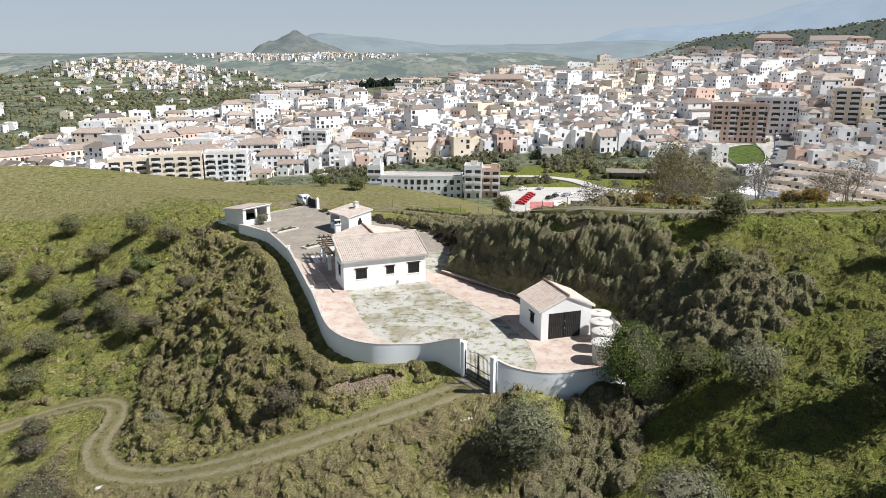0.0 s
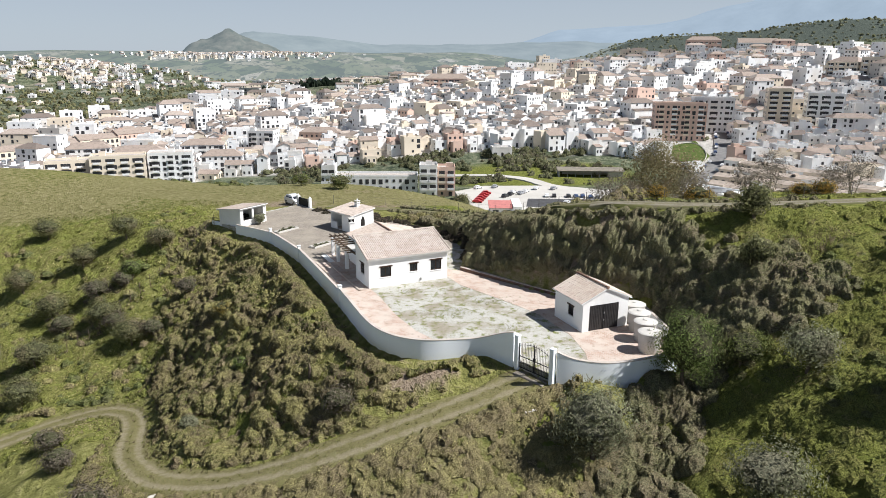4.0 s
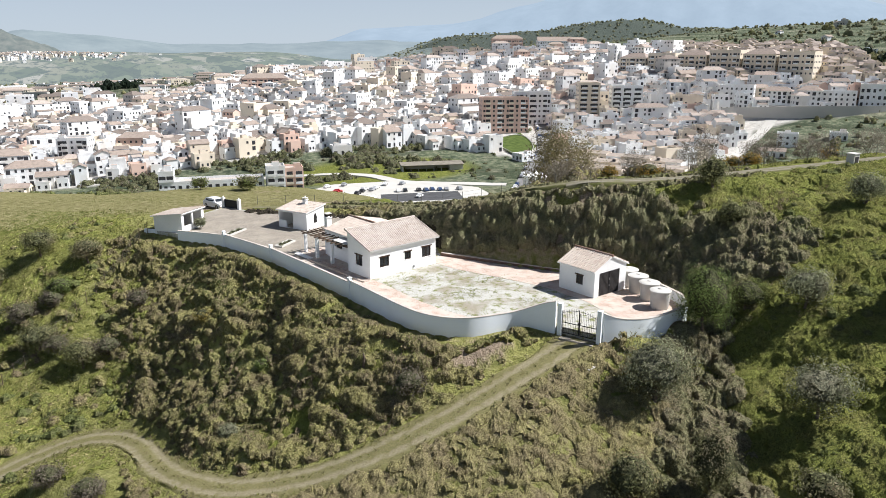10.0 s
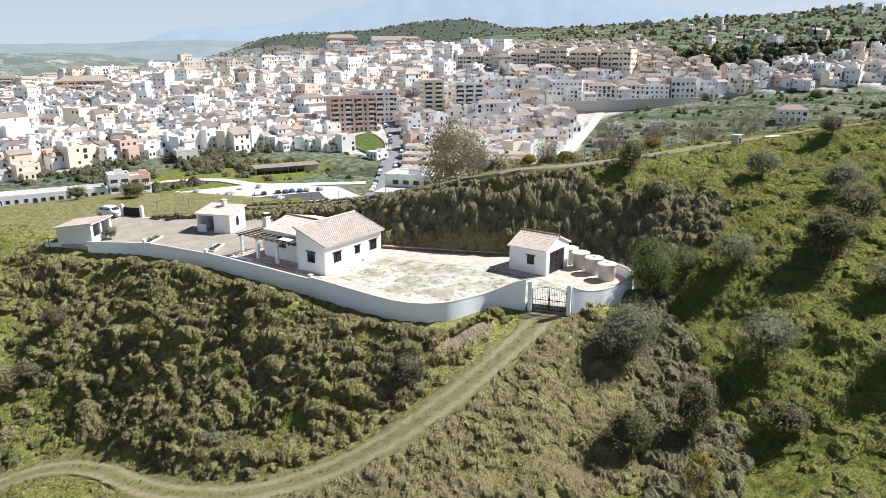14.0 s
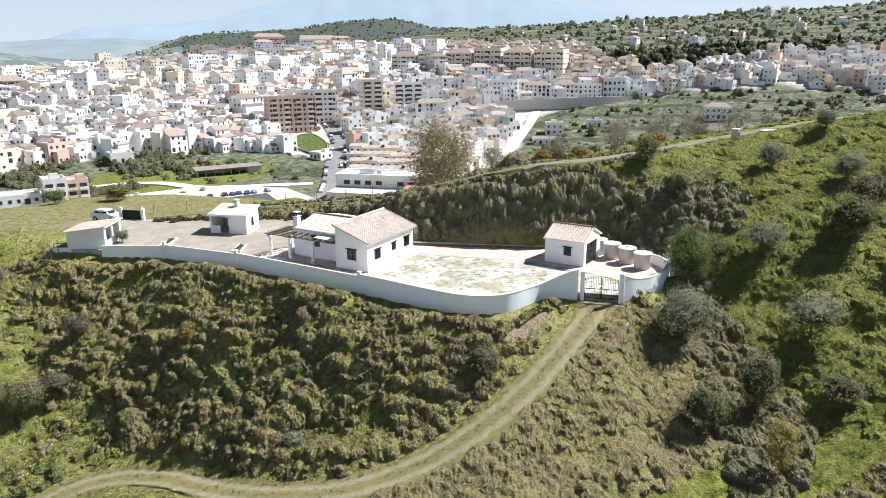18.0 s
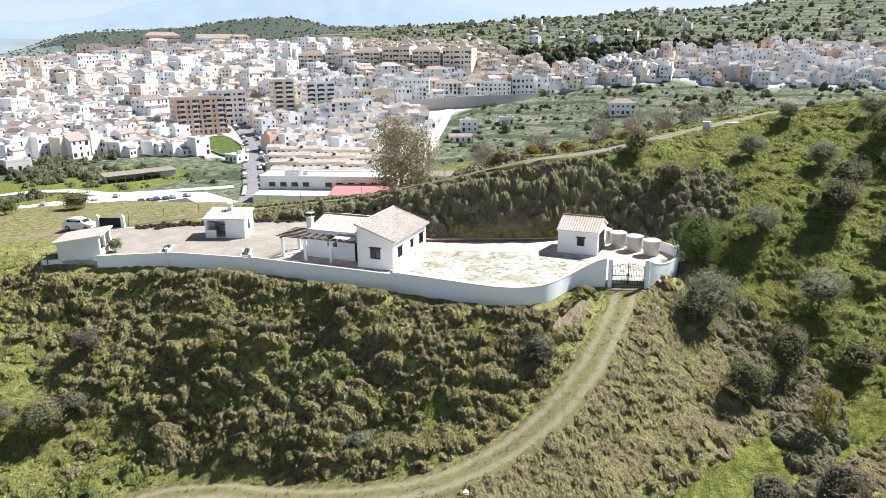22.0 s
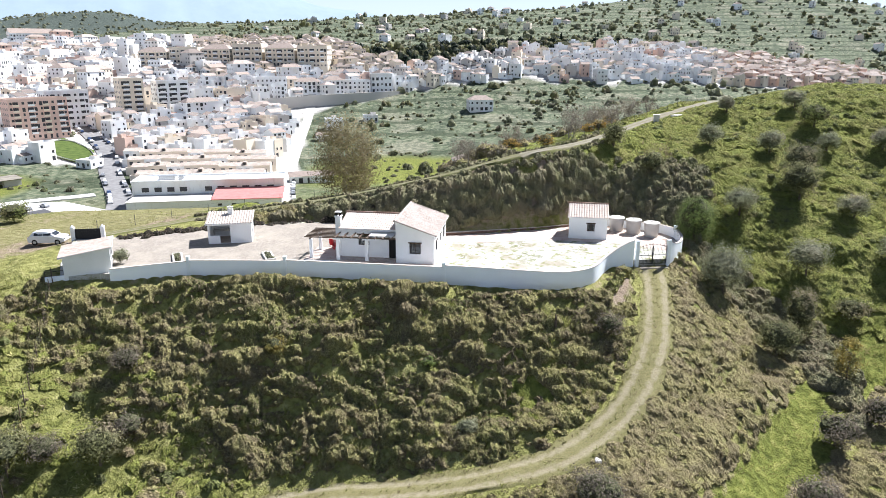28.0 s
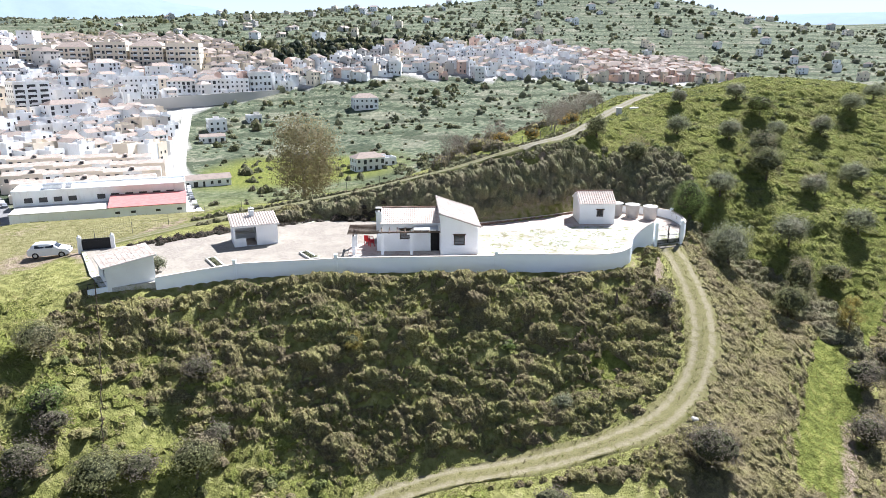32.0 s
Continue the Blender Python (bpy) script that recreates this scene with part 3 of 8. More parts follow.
def covers(x, y):
    """How lush, how dry and how bare the ground is at each place."""
    dt, dr, dy = line_distance(x, y, TRACK), line_distance(x, y, RIDGE_ROAD), outline_distance(x, y, YARD)
    d = np.hypot(x, y - 70)
    east = smooth(0, 9, x - 4 - (y - 36) * 0.18) * (1 - smooth(66, 72, y))
    meadow = smooth(97, 104, y + 0.15 * x) * (1 - smooth(22, 30, x))
    west = smooth(-31, -37, x + (y - 80) * 0.25) * smooth(60, 72, y)
    glade = np.exp(-(((x + 19) / 3.2) ** 2 + ((y - 49) / 2.0) ** 2)) + np.exp(-(((x - 5) / 7) ** 2 + ((y - 23.5) / 3.0) ** 2)) + 0.8 * np.exp(-(((x - 1) / 4) ** 2 + ((y - 40) / 2) ** 2))
    strip_d = line_distance(x, y, STRIP)
    glade = glade + 1.9 * np.exp(-(strip_d / 2.1) ** 4)
    lush = np.clip(0.2 + 0.62 * east + 0.5 * meadow + 0.22 * west + 0.8 * glade, 0, 1)
    strip = smooth(0, 2, dr) * (1 - smooth(5, 9, dr)) * smooth(0, 2.5, ROADSIDE(x, y))
    lush = np.clip(lush + 0.5 * strip, 0, 1)
    below = (1 - smooth(2, 16, dt)) * smooth(0, 2, TRACKSIDE(x) - y) * smooth(6, -2, x)
    dry = np.clip(0.62 * below * (1 - np.exp(-(strip_d / 2.1) ** 4)) + 0.35 * (1 - smooth(1.2, 3.0, dt)) + (0.5 + 0.5 * vnoise(x, y, 14, 21)) * meadow + 0.25 * (1 - smooth(2, 4, dr)), 0, 1)
    bluff = 1.6 * np.exp(-(((x + 5.6) / 3.6) ** 2 + ((y - 45.9) / 1.3) ** 2)) + 0.7 * np.exp(-(((x + 44) / 8) ** 2 + ((y - 99) / 1.5) ** 2))
    scarp = smooth(0.3, 1.5, dy) * smooth(-4, 4, x) * smooth(0.5, 2.0, -ROADSIDE(x, y)) * (1 - smooth(14, 20, x)) * smooth(54, 58, y) * (1 - smooth(88, 94, y))
    path = np.exp(-(line_distance(x, y, [(-15, 29.6, 0), (-24, 31.3, 0), (-34, 32.5, 0)]) / 0.6) ** 2)
    ledge = np.exp(-((strip_d - 2.6) / 0.8) ** 2) * (y > 29) * (x < -2) * (x > -26)
    yard_way = 0.75 * np.exp(-(((x + 22) / 7) ** 2 + ((y - 106.5) / 4.5) ** 2)) + 0.65 * np.exp(-(((x + 9) / 8) ** 2 + ((y - 101.5) / 2.2) ** 2)) + 0.5 * np.exp(-(((x + 12) / 12) ** 2 + ((y - 119) / 3.5) ** 2))
    bare = np.clip(yard_way + 0.8 * scarp + 0.9 * path + 0.5 * ledge + 0.55 * bluff + 0.34 * below * smooth(-12, -6, x) * (1 - np.exp(-(strip_d / 2.3) ** 4)) + 0.45 * (1 - smooth(0.2, 1.6, np.abs(dy))) + 0.35 * np.exp(-(((x - 9) / 6) ** 2 + ((y - 68) / 3) ** 2)), 0, 1)
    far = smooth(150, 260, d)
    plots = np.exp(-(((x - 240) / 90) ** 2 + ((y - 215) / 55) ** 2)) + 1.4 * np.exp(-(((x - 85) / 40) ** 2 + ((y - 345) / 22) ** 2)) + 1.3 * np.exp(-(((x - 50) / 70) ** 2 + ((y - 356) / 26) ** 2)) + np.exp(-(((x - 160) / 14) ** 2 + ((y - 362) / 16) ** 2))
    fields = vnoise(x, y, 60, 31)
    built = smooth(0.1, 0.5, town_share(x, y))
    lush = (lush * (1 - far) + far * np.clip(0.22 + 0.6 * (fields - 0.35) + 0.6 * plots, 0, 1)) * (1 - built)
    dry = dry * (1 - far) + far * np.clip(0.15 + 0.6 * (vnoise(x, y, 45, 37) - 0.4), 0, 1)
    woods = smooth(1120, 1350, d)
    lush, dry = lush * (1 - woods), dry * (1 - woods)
    azim, reach = np.degrees(np.arctan2(x, y)), np.hypot(x, y)
    dry = np.maximum(dry, smooth(14, 17, azim) * (1 - smooth(38, 44, azim)) * smooth(1150, 1350, reach) * (1 - smooth(2900, 3200, reach)))
    bare = bare * (1 - far) + far * (0.16 + 0.8 * built)
    return lush, dry, bare, far


def ROADSIDE(x, y):
    """How far a place lies beyond the ridge lane, seen from the yard."""
    r = np.array(RIDGE_ROAD)
    along_x = np.interp(x, r[9:, 0], r[9:, 1])
    along_y = np.interp(-y, -r[3:10, 1], r[3:10, 0])
    return np.where(x > 11.5, y - along_x, x - along_y)


def TRACKSIDE(x):
    """The track's y at x, on its first leg."""
    t = np.array(TRACK[:9])[::-1]
    return np.interp(x, t[:, 0], t[:, 1])


gx, gy = spread(-66, 58, 0.82, -4700, 4700), spread(8, 126, 0.82, -1500, 4850)
GX, GY = np.meshgrid(gx, gy)
GZ = land(GX, GY)
sunk = 1 - smooth(0.5, 1.6, line_distance(GX, GY, TRACK)) + 1 - smooth(0.6, 1.8, line_distance(GX, GY, RIDGE_ROAD))
GZ -= 0.14 * np.clip(sunk, 0, 1)
inside = outline_distance(GX, GY, YARD)
GZ = np.where(inside < -0.2, np.minimum(GZ, -0.35), GZ)
nx, ny = len(gx), len(gy)
idx = np.arange(nx * ny).reshape(ny, nx)
quads = np.stack([idx[:-1, :-1], idx[:-1, 1:], idx[1:, 1:], idx[1:, :-1]], -1).reshape(-1, 4)
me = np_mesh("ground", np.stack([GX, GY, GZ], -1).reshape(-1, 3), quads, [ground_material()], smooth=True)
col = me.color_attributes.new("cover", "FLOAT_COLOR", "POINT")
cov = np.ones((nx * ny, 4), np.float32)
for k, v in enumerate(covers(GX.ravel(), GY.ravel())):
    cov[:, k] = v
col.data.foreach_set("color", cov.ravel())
tagged(add("ground", me), "grassy scrub-covered hillside falling to a valley and plain", "ground", kind="structure")


def ribbon(name, line, half, label, mat, gap=0.7, seed=1, lift=0.03):
    """A dirt road laid on the ground, with uneven edges and two worn ruts."""
    pts, tan = along(line, gap)
    across = np.linspace(-1, 1, 13)
    nrm = np.stack([-tan[:, 1], tan[:, 0]], 1)
    s = np.arange(len(pts)) * gap
    rows = []
    for a in across:
        w = half * a * (1 + (0.5 * (vnoise(s, s * 0 + 7 * np.sign(a), 2.3, seed) - 0.5) if abs(a) > 0.8 else 0))
        rows.append(pts[:, :2] + nrm * w[:, None] if np.ndim(w) else pts[:, :2] + nrm * w)
    P = np.stack(rows, 1)
    z = land(P[..., 0], P[..., 1])
    flat = (1 - smooth(0.6, 1.0, np.abs(across)))[None, :]
    z = z * (1 - 0.45 * flat) + z[:, 6:7] * 0.45 * flat + lift * (0.3 + 0.7 * flat)
    z -= 0.05 * np.exp(-((np.abs(across) - 0.45) / 0.16) ** 2)[None, :]
    z[:, 0] -= 0.12
    z[:, -1] -= 0.12
    z += 0.05 * (vnoise(P[..., 0], P[..., 1], 0.9, seed) - 0.5)
    V = np.concatenate([P, z[..., None]], -1).reshape(-1, 3)
    n, k = len(pts), len(across)
    i = np.arange(n * k).reshape(n, k)
    q = np.stack([i[:-1, :-1], i[:-1, 1:], i[1:, 1:], i[1:, :-1]], -1).reshape(-1, 4)
    me = np_mesh(name, V, q, [mat], smooth=True)
    c = me.color_attributes.new("wear", "FLOAT_COLOR", "POINT")
    wear = np.tile(np.exp(-((np.abs(across) - 0.42) / 0.17) ** 2), (n, 1)).ravel()
    edge = np.tile(smooth(0.7, 1.0, np.abs(across)), (n, 1)).ravel()
    c.data.foreach_set("color", np.stack([wear, edge, wear * 0, wear * 0 + 1], 1).astype(np.float32).ravel())
    return tagged(add(name, me), label, "road", kind="structure")


def track_material(name, rut, mid, verge):
    m = Nodes(name)
    at = m.put("Attribute", attr="wear")
    sep = m.put("SeparateColor", ("Color", at.outputs["Color"]))
    n2, n3 = m.noise(1.6, 5), m.noise(9, 4)
    worn = m.ramp(n3, (0.3, tuple(v * 0.72 for v in rut)), (0.7, rut))
    grass = m.ramp(n3, (0.3, tuple(v * 0.6 for v in mid)), (0.7, mid))
    c = m.mix(m.step(m.math("ADD", sep.outputs[0], m.math("MULTIPLY", m.math("SUBTRACT", n2, 0.5), 2.6)), 0.2, 1.0), grass, worn)
    c = m.mix(m.step(m.math("ADD", sep.outputs[1], m.math("MULTIPLY", m.math("SUBTRACT", n2, 0.5), 2.4)), 0.1, 0.7), c, verge)
    m.bump(m.math("ADD", n3, n2), 0.7, 0.06)
    return m.done(c, 0.95, spec=0.05)


ribbon("dirt_track", TRACK, 1.7, "rutted dirt track with grass along its middle", track_material("track_earth", (0.315, 0.275, 0.185), (0.215, 0.195, 0.09), (0.17, 0.162, 0.065)))
ribbon("ridge_road", RIDGE_ROAD[9:], 1.1, "pale gravel lane climbing along the ridge", track_material("lane_gravel", (0.29, 0.262, 0.21), (0.225, 0.205, 0.14), (0.13, 0.13, 0.055)), seed=5)
ribbon("grassy_lane", RIDGE_ROAD[3:11], 1.0, "grassy earth lane along the crest of the bank", track_material("lane_earth", (0.27, 0.243, 0.175), (0.18, 0.172, 0.08), (0.12, 0.125, 0.045)), seed=6, lift=0.015)


# ---- yard ----
def yard_material():
    m = Nodes("yard_surface")
    p = m.coord()
    sep = m.put("SeparateXYZ", ("Vector", p))
    n1, n2, n3 = m.noise(0.35, 5), m.noise(1.4, 6, rough=0.7), m.noise(12, 4)
    c = m.ramp(n3, (0.32, (0.22, 0.207, 0.17)), (0.44, (0.41, 0.40, 0.365)), (0.62, (0.55, 0.54, 0.50)))
    dirt = m.ramp(n3, (0.3, (0.24, 0.215, 0.165)), (0.7, (0.36, 0.325, 0.26)))
    c = m.mix(m.step(n1, 0.46, 0.62), c, dirt)
    weeds = m.ramp(n3, (0.3, (0.085, 0.11, 0.03)), (0.7, (0.26, 0.27, 0.10)))
    c = m.mix(m.math("MULTIPLY", m.step(m.math("ADD", n2, m.math("MULTIPLY", m.math("SUBTRACT", n3, 0.5), 0.25)), 0.53, 0.60), 0.9), c, weeds)
    m.bump(m.math("ADD", n3, n2), 0.5, 0.04)
    return m.done(c, 0.95, spec=0.1)


def brick_material():
    m = Nodes("terracotta_paving")
    mp = m.put("Mapping", ("Vector", m.local()), ("Rotation", (0, 0, radians(20))))
    b = m.put("TexBrick", ("Vector", mp.outputs[0]), ("Scale", 1.6), ("Color1", (0.50, 0.37, 0.30, 1)), ("Color2", (0.40, 0.28, 0.22, 1)), ("Mortar", (0.54, 0.49, 0.44, 1)), ("Mortar Size", 0.02), ("Brick Width", 0.5), ("Row Height", 0.25))
    n1, n3 = m.noise(0.8, 5), m.noise(10, 4)
    c = m.mix(m.step(n1, 0.38, 0.6), b.outputs["Color"], (0.55, 0.475, 0.41))
    c = m.mix(m.math("MULTIPLY", m.step(m.noise(2.1, 5), 0.58, 0.7), 0.6), c, (0.22, 0.16, 0.115))
    m.bump(m.math("ADD", b.outputs["Fac"], n3), 0.4, 0.02)
    return m.done(c, 0.9, spec=0.12)


def gravel_material():
    m = Nodes("pale_gravel")
    n1, n2, n3 = m.noise(0.5, 5), m.noise(3, 5), m.noise(16, 4)
    c = m.ramp(n3, (0.3, (0.15, 0.128, 0.105)), (0.5, (0.26, 0.228, 0.19)), (0.72, (0.375, 0.335, 0.285)))
    c = m.mix(m.math("MULTIPLY", m.step(n1, 0.45, 0.65), 0.6), c, (0.36, 0.32, 0.26))
    c = m.mix(m.math("MULTIPLY", m.step(n2, 0.48, 0.38), 0.5), c, (0.37, 0.34, 0.295))
    c = m.mix(m.math("MULTIPLY", m.step(n2, 0.6, 0.7), 0.5), c, (0.20, 0.19, 0.11))
    m.bump(m.math("ADD", n3, n2), 0.5, 0.04)
    return m.done(c, 0.95, spec=0.08)


YARDMAT, BRICK, GRAVEL = yard_material(), brick_material(), gravel_material()


def slab(name, poly, z0, z1, mat, label, category="ground"):
    bm = bmesh.new()
    top = [bm.verts.new((x, y, z1)) for x, y in poly]
    low = [bm.verts.new((x, y, z0)) for x, y in poly]
    f = bm.faces.new(top)
    n = len(poly)
    for i in range(n):
        bm.faces.new((low[i], low[(i + 1) % n], top[(i + 1) % n], top[i]))
    bmesh.ops.triangulate(bm, faces=[f])
    return tagged(part(name, bm, mat), label, category, kind="structure")


def inset(poly, d):
    """The outline drawn in by d."""
    out, n = [], len(poly)
    area = sum(a[0] * b[1] - b[0] * a[1] for a, b in zip(poly, poly[1:] + poly[:1]))
    s = 1 if area > 0 else -1
    for i in range(n):
        p, q, r = (Vector(poly[j % n]) for j in (i - 1, i, i + 1))
        e, f = (q - p).normalized(), (r - q).normalized()
        b = Vector((-(e.y + f.y), e.x + f.x)).normalized() * s
        out.append(tuple(q + b * (d / max(0.5, abs(b.dot(Vector((-e.y, e.x)) * s))))))
    return out


slab("yard_ground", inset(YARD, 0.1), -0.7, 0.0, YARDMAT, "bleached concrete and gravel yard with weeds in patches")
HO = (-9.35, 63.16)
HU, HV = (0.937, 0.349), (-0.349, 0.937)


def hp(u, v):
    return (HO[0] + HU[0] * u + HV[0] * v, HO[1] + HU[1] * u + HV[1] * v)


slab("upper_yard_gravel", [hp(-0.6, 10.2), hp(8.6, 9.9), (0.9, 77.5), (-1.6, 84.6), (-8.2, 92.0), (-15.6, 97.0), (-18.3, 99.6), (-20, 102.0), (-26.0, 94.8), (-26.2, 89.0), (-21.1, 83.6), (-16.8, 75.2), (-15.1, 71.0)], -0.3, 0.012, GRAVEL, "pale gravel upper yard with bare patches")
slab("brick_path_west", [(-11.5, 60.6), (-9.2, 53.0), (-8.2, 51.2), (-7.1, 49.9), (-5.5, 49.0), (-3.4, 49.2), (-5.6, 52.6), (-7.0, 56.0), (-8.3, 60.6), hp(0.1, -0.05), hp(-0.02, 3.7), hp(-0.02, 10.2), hp(-1.9, 10.2), (-16.5, 74.6)], -0.3, 0.016, BRICK, "worn terracotta brick paving beside the wall", "paving")
slab("brick_path_north", [(-0.1, 68.3), (8.9, 58.6), (13.9, 54.5), (13.8, 46.8), (12.1, 44.9), (9.2, 43.7), (7.4, 43.4), (6.2, 43.5), (6.8, 47.0), (6.6, 50.6), (5.2, 55.2), (2.6, 59.2), (-0.6, 63.6), hp(8.3, 0.0), hp(8.3, 3.6)], -0.3, 0.016, BRICK, "worn terracotta brick paving along the back kerb", "paving")
WEED_SPOTS = [(-2.5, 56.0, 2.6, 1.5), (1.2, 59.0, 2.4, 1.0), (-5.5, 62.0, 1.6, 0.8), (2.2, 52.4, 1.5, 0.9), (-3.6, 50.6, 1.2, 0.6), (-1.0, 62.4, 1.5, 0.7)]


# ---- walls round the yard ----
def wall_run(name, line, thick, label, foot=-2.2):
    """A whitewashed wall along a line of (x, y, top), with a worn coping."""
    p = np.array(line, float)
    tan = np.gradient(p[:, :2], axis=0)
    tan /= np.linalg.norm(tan, axis=1, keepdims=True)
    nrm = np.stack([-tan[:, 1], tan[:, 0]], 1) * thick / 2

    def prism(z0, z1, k):
        bm = bmesh.new()
        rings = []
        for i in range(len(p)):
            a, b = p[i, :2] + nrm[i] * k, p[i, :2] - nrm[i] * k
            rings.append([bm.verts.new((*a, z0[i])), bm.verts.new((*b, z0[i])), bm.verts.new((*b, z1[i])), bm.verts.new((*a, z1[i]))])
        for r, s in zip(rings[:-1], rings[1:]):
            for j in range(4):
                bm.faces.new((r[j], r[(j + 1) % 4], s[(j + 1) % 4], s[j]))
        bm.faces.new(rings[0])
        bm.faces.new(rings[-1][::-1])
        return bm

    ob = part(name, prism(np.full(len(p), foot), p[:, 2], 1.0), WALLWHITE, smooth=True)
    ob.data.set_sharp_from_angle(angle=radians(35))
    tagged(ob, label, "wall", kind="structure")
    part("coping", prism(p[:, 2] + 0.002, p[:, 2] + 0.05, 1.12), CAPTOP, ob, "weathered brick coping")
    return ob


def curve(line, gap=0.4):
    return along(line, gap)[0].tolist() + [list(line[-1])]


wall_run("wall_south_west", curve([(-11.9, 60.6, 1.0), (-10.7, 56.8, 0.98), (-9.5, 52.9, 0.95), (-8.55, 51.0, 0.85), (-7.3, 49.6, 0.8), (-5.7, 48.7, 0.8), (-4.2, 48.5, 0.8), (-2.6, 48.6, 0.78), (-1.3, 48.5, 0.85), (-0.2, 48.0, 1.25), (0.7, 47.2, 1.8), (1.3, 46.55, 2.05)]), 0.24, "whitewashed curving boundary wall that rises to the gate")
wall_run("wall_west", curve([(-11.95, 60.7, 0.82), (-14.5, 68, 0.8), (-17.05, 75.05, 0.78)], 1.0), 0.22, "low whitewashed boundary wall above the slope")
wall_run("wall_west_upper", curve([(-17.15, 75.2, 0.72), (-19.3, 79.6, 0.7), (-21.3, 83.35, 0.68)], 1.0), 0.22, "low whitewashed boundary wall above the slope")
wall_run("wall_north_west", curve([(-21.4, 83.5, 0.6), (-23.8, 86.1, 0.5), (-26.3, 88.3, 0.42)], 1.0), 0.22, "low whitewashed boundary wall beside the open shed")
wall_run("wall_south_east", curve([(3.7, 43.55, 1.75), (4.6, 43.35, 1.35), (5.8, 43.25, 1.1), (7.4, 43.1, 1.0), (9.2, 43.4, 1.0), (11.0, 44.0, 1.0), (12.2, 44.6, 1.05)]), 0.24, "curved whitewashed wall right of the gate")
wall_run("wall_east", curve([(12.3, 44.7, 1.05), (13.5, 46.2, 0.95), (13.9, 47.5, 0.9), (14.0, 51, 0.85), (14.0, 54.4, 0.8)]), 0.22, "whitewashed wall behind the water tanks")
for k, (x, y, h) in enumerate(((-11.95, 60.65, 1.22), (-17.1, 75.1, 1.1), (-21.35, 83.4, 1.05), (12.25, 44.65, 1.3))):
    ob = tagged(part("wall_pier", boxes((-0.15, -0.15, -2.0, 0.15, 0.15, h), (-0.19, -0.19, h, 0.19, 0.19, h + 0.06), bevel=0.01), WALLWHITE), "small whitewashed pier between two wall sections", "pier", "wall piers")
    ob.matrix_basis = spot(x, y, 0, HV)
kerb = wall_run("kerb_north", curve([(14.0, 54.6, 0.22), (9.0, 58.75, 0.26), (4.4, 63.7, 0.28), (-0.05, 68.6, 0.3)], 1.2), 0.3, "low dark brick kerb at the foot of the bank", -0.5)
kerb.data.materials[0] = plain("kerb_brick", (0.16, 0.10, 0.075), 0.9, 0, 0.4, 3)


# ---- buildings of the yard ----
def tile_roof(name, corners, parent, ribs=0.26, course=0.42, mat=TILE, thick=0.09, bulge=1.0):
    """A clay tile roof on four corners (low start, low end, high end, high start): rounded columns of overlapping tiles."""
    a, b, c, d = (Vector(p) for p in corners)
    length, rise = (b - a).length, (d - a).length
    n_u = max(4, int(length / ribs))
    n_c = max(3, int(rise / course))
    nrm = (b - a).cross(d - a).normalized()
    prof = [(0.0, 0.0), (0.2, 0.0), (0.3, 0.05), (0.5, 0.075), (0.7, 0.075), (0.9, 0.05)]
    us, hs = [], []
    for i in range(n_u):
        for f, h in prof:
            us.append((i + f) / n_u)
            hs.append(h * bulge)
    us.append(1.0), hs.append(0.0)
    us, hs = np.array(us), np.array(hs)
    rows = []
    for j in range(n_c):
        rows += [(j / n_c + (0.0 if j == 0 else 0.002), 0.022), ((j + 1) / n_c, 0.012)]
    A, B, C, D, N = (np.array(v) for v in (a, b, c, d, nrm))
    V = []
    rng = np.random.RandomState(n_u * 7 + n_c)
    jit = rng.uniform(-0.008, 0.008, (n_c, n_u))
    cols = np.minimum((us * n_u).astype(int), n_u - 1)
    for k, (t, lift) in enumerate(rows):
        base = (A[None] * (1 - us[:, None]) + B[None] * us[:, None]) * (1 - t) + (D[None] * (1 - us[:, None]) + C[None] * us[:, None]) * t
        V.append(base + N[None] * (hs * (0.9 if k % 2 else 1.0) + lift + jit[k // 2][cols])[:, None])
    V = np.array(V)
    r, q = V.shape[:2]
    i = np.arange(r * q).reshape(r, q)
    F = np.stack([i[:-1, :-1], i[:-1, 1:], i[1:, 1:], i[1:, :-1]], -1).reshape(-1, 4)
    V = V.reshape(-1, 3)
    ob = add(name, np_mesh(name, V, F, [mat]), parent)
    bm = bmesh.new()
    top = [bm.verts.new(p) for p in (a, b, c, d)]
    low = [bm.verts.new(p - nrm * thick) for p in (a, b, c, d)]
    bm.faces.new(top), bm.faces.new(low[::-1])
    for k in range(4):
        bm.faces.new((low[k], low[(k + 1) % 4], top[(k + 1) % 4], top[k]))
    part("roof_deck", bm, WHITE, parent)
    return ob


def ridge_caps(a, b, parent, mat=TILE, r=0.13, name="ridge_tiles"):
    a, b = Vector(a), Vector(b)
    n = max(2, int((b - a).length / 0.4))
    bm = bmesh.new()
    for i in range(n):
        tube(bm, a + (b - a) * (i / n), a + (b - a) * ((i + 1.1) / n), r, r * 0.82, 8)
    return part(name, bm, mat, parent)


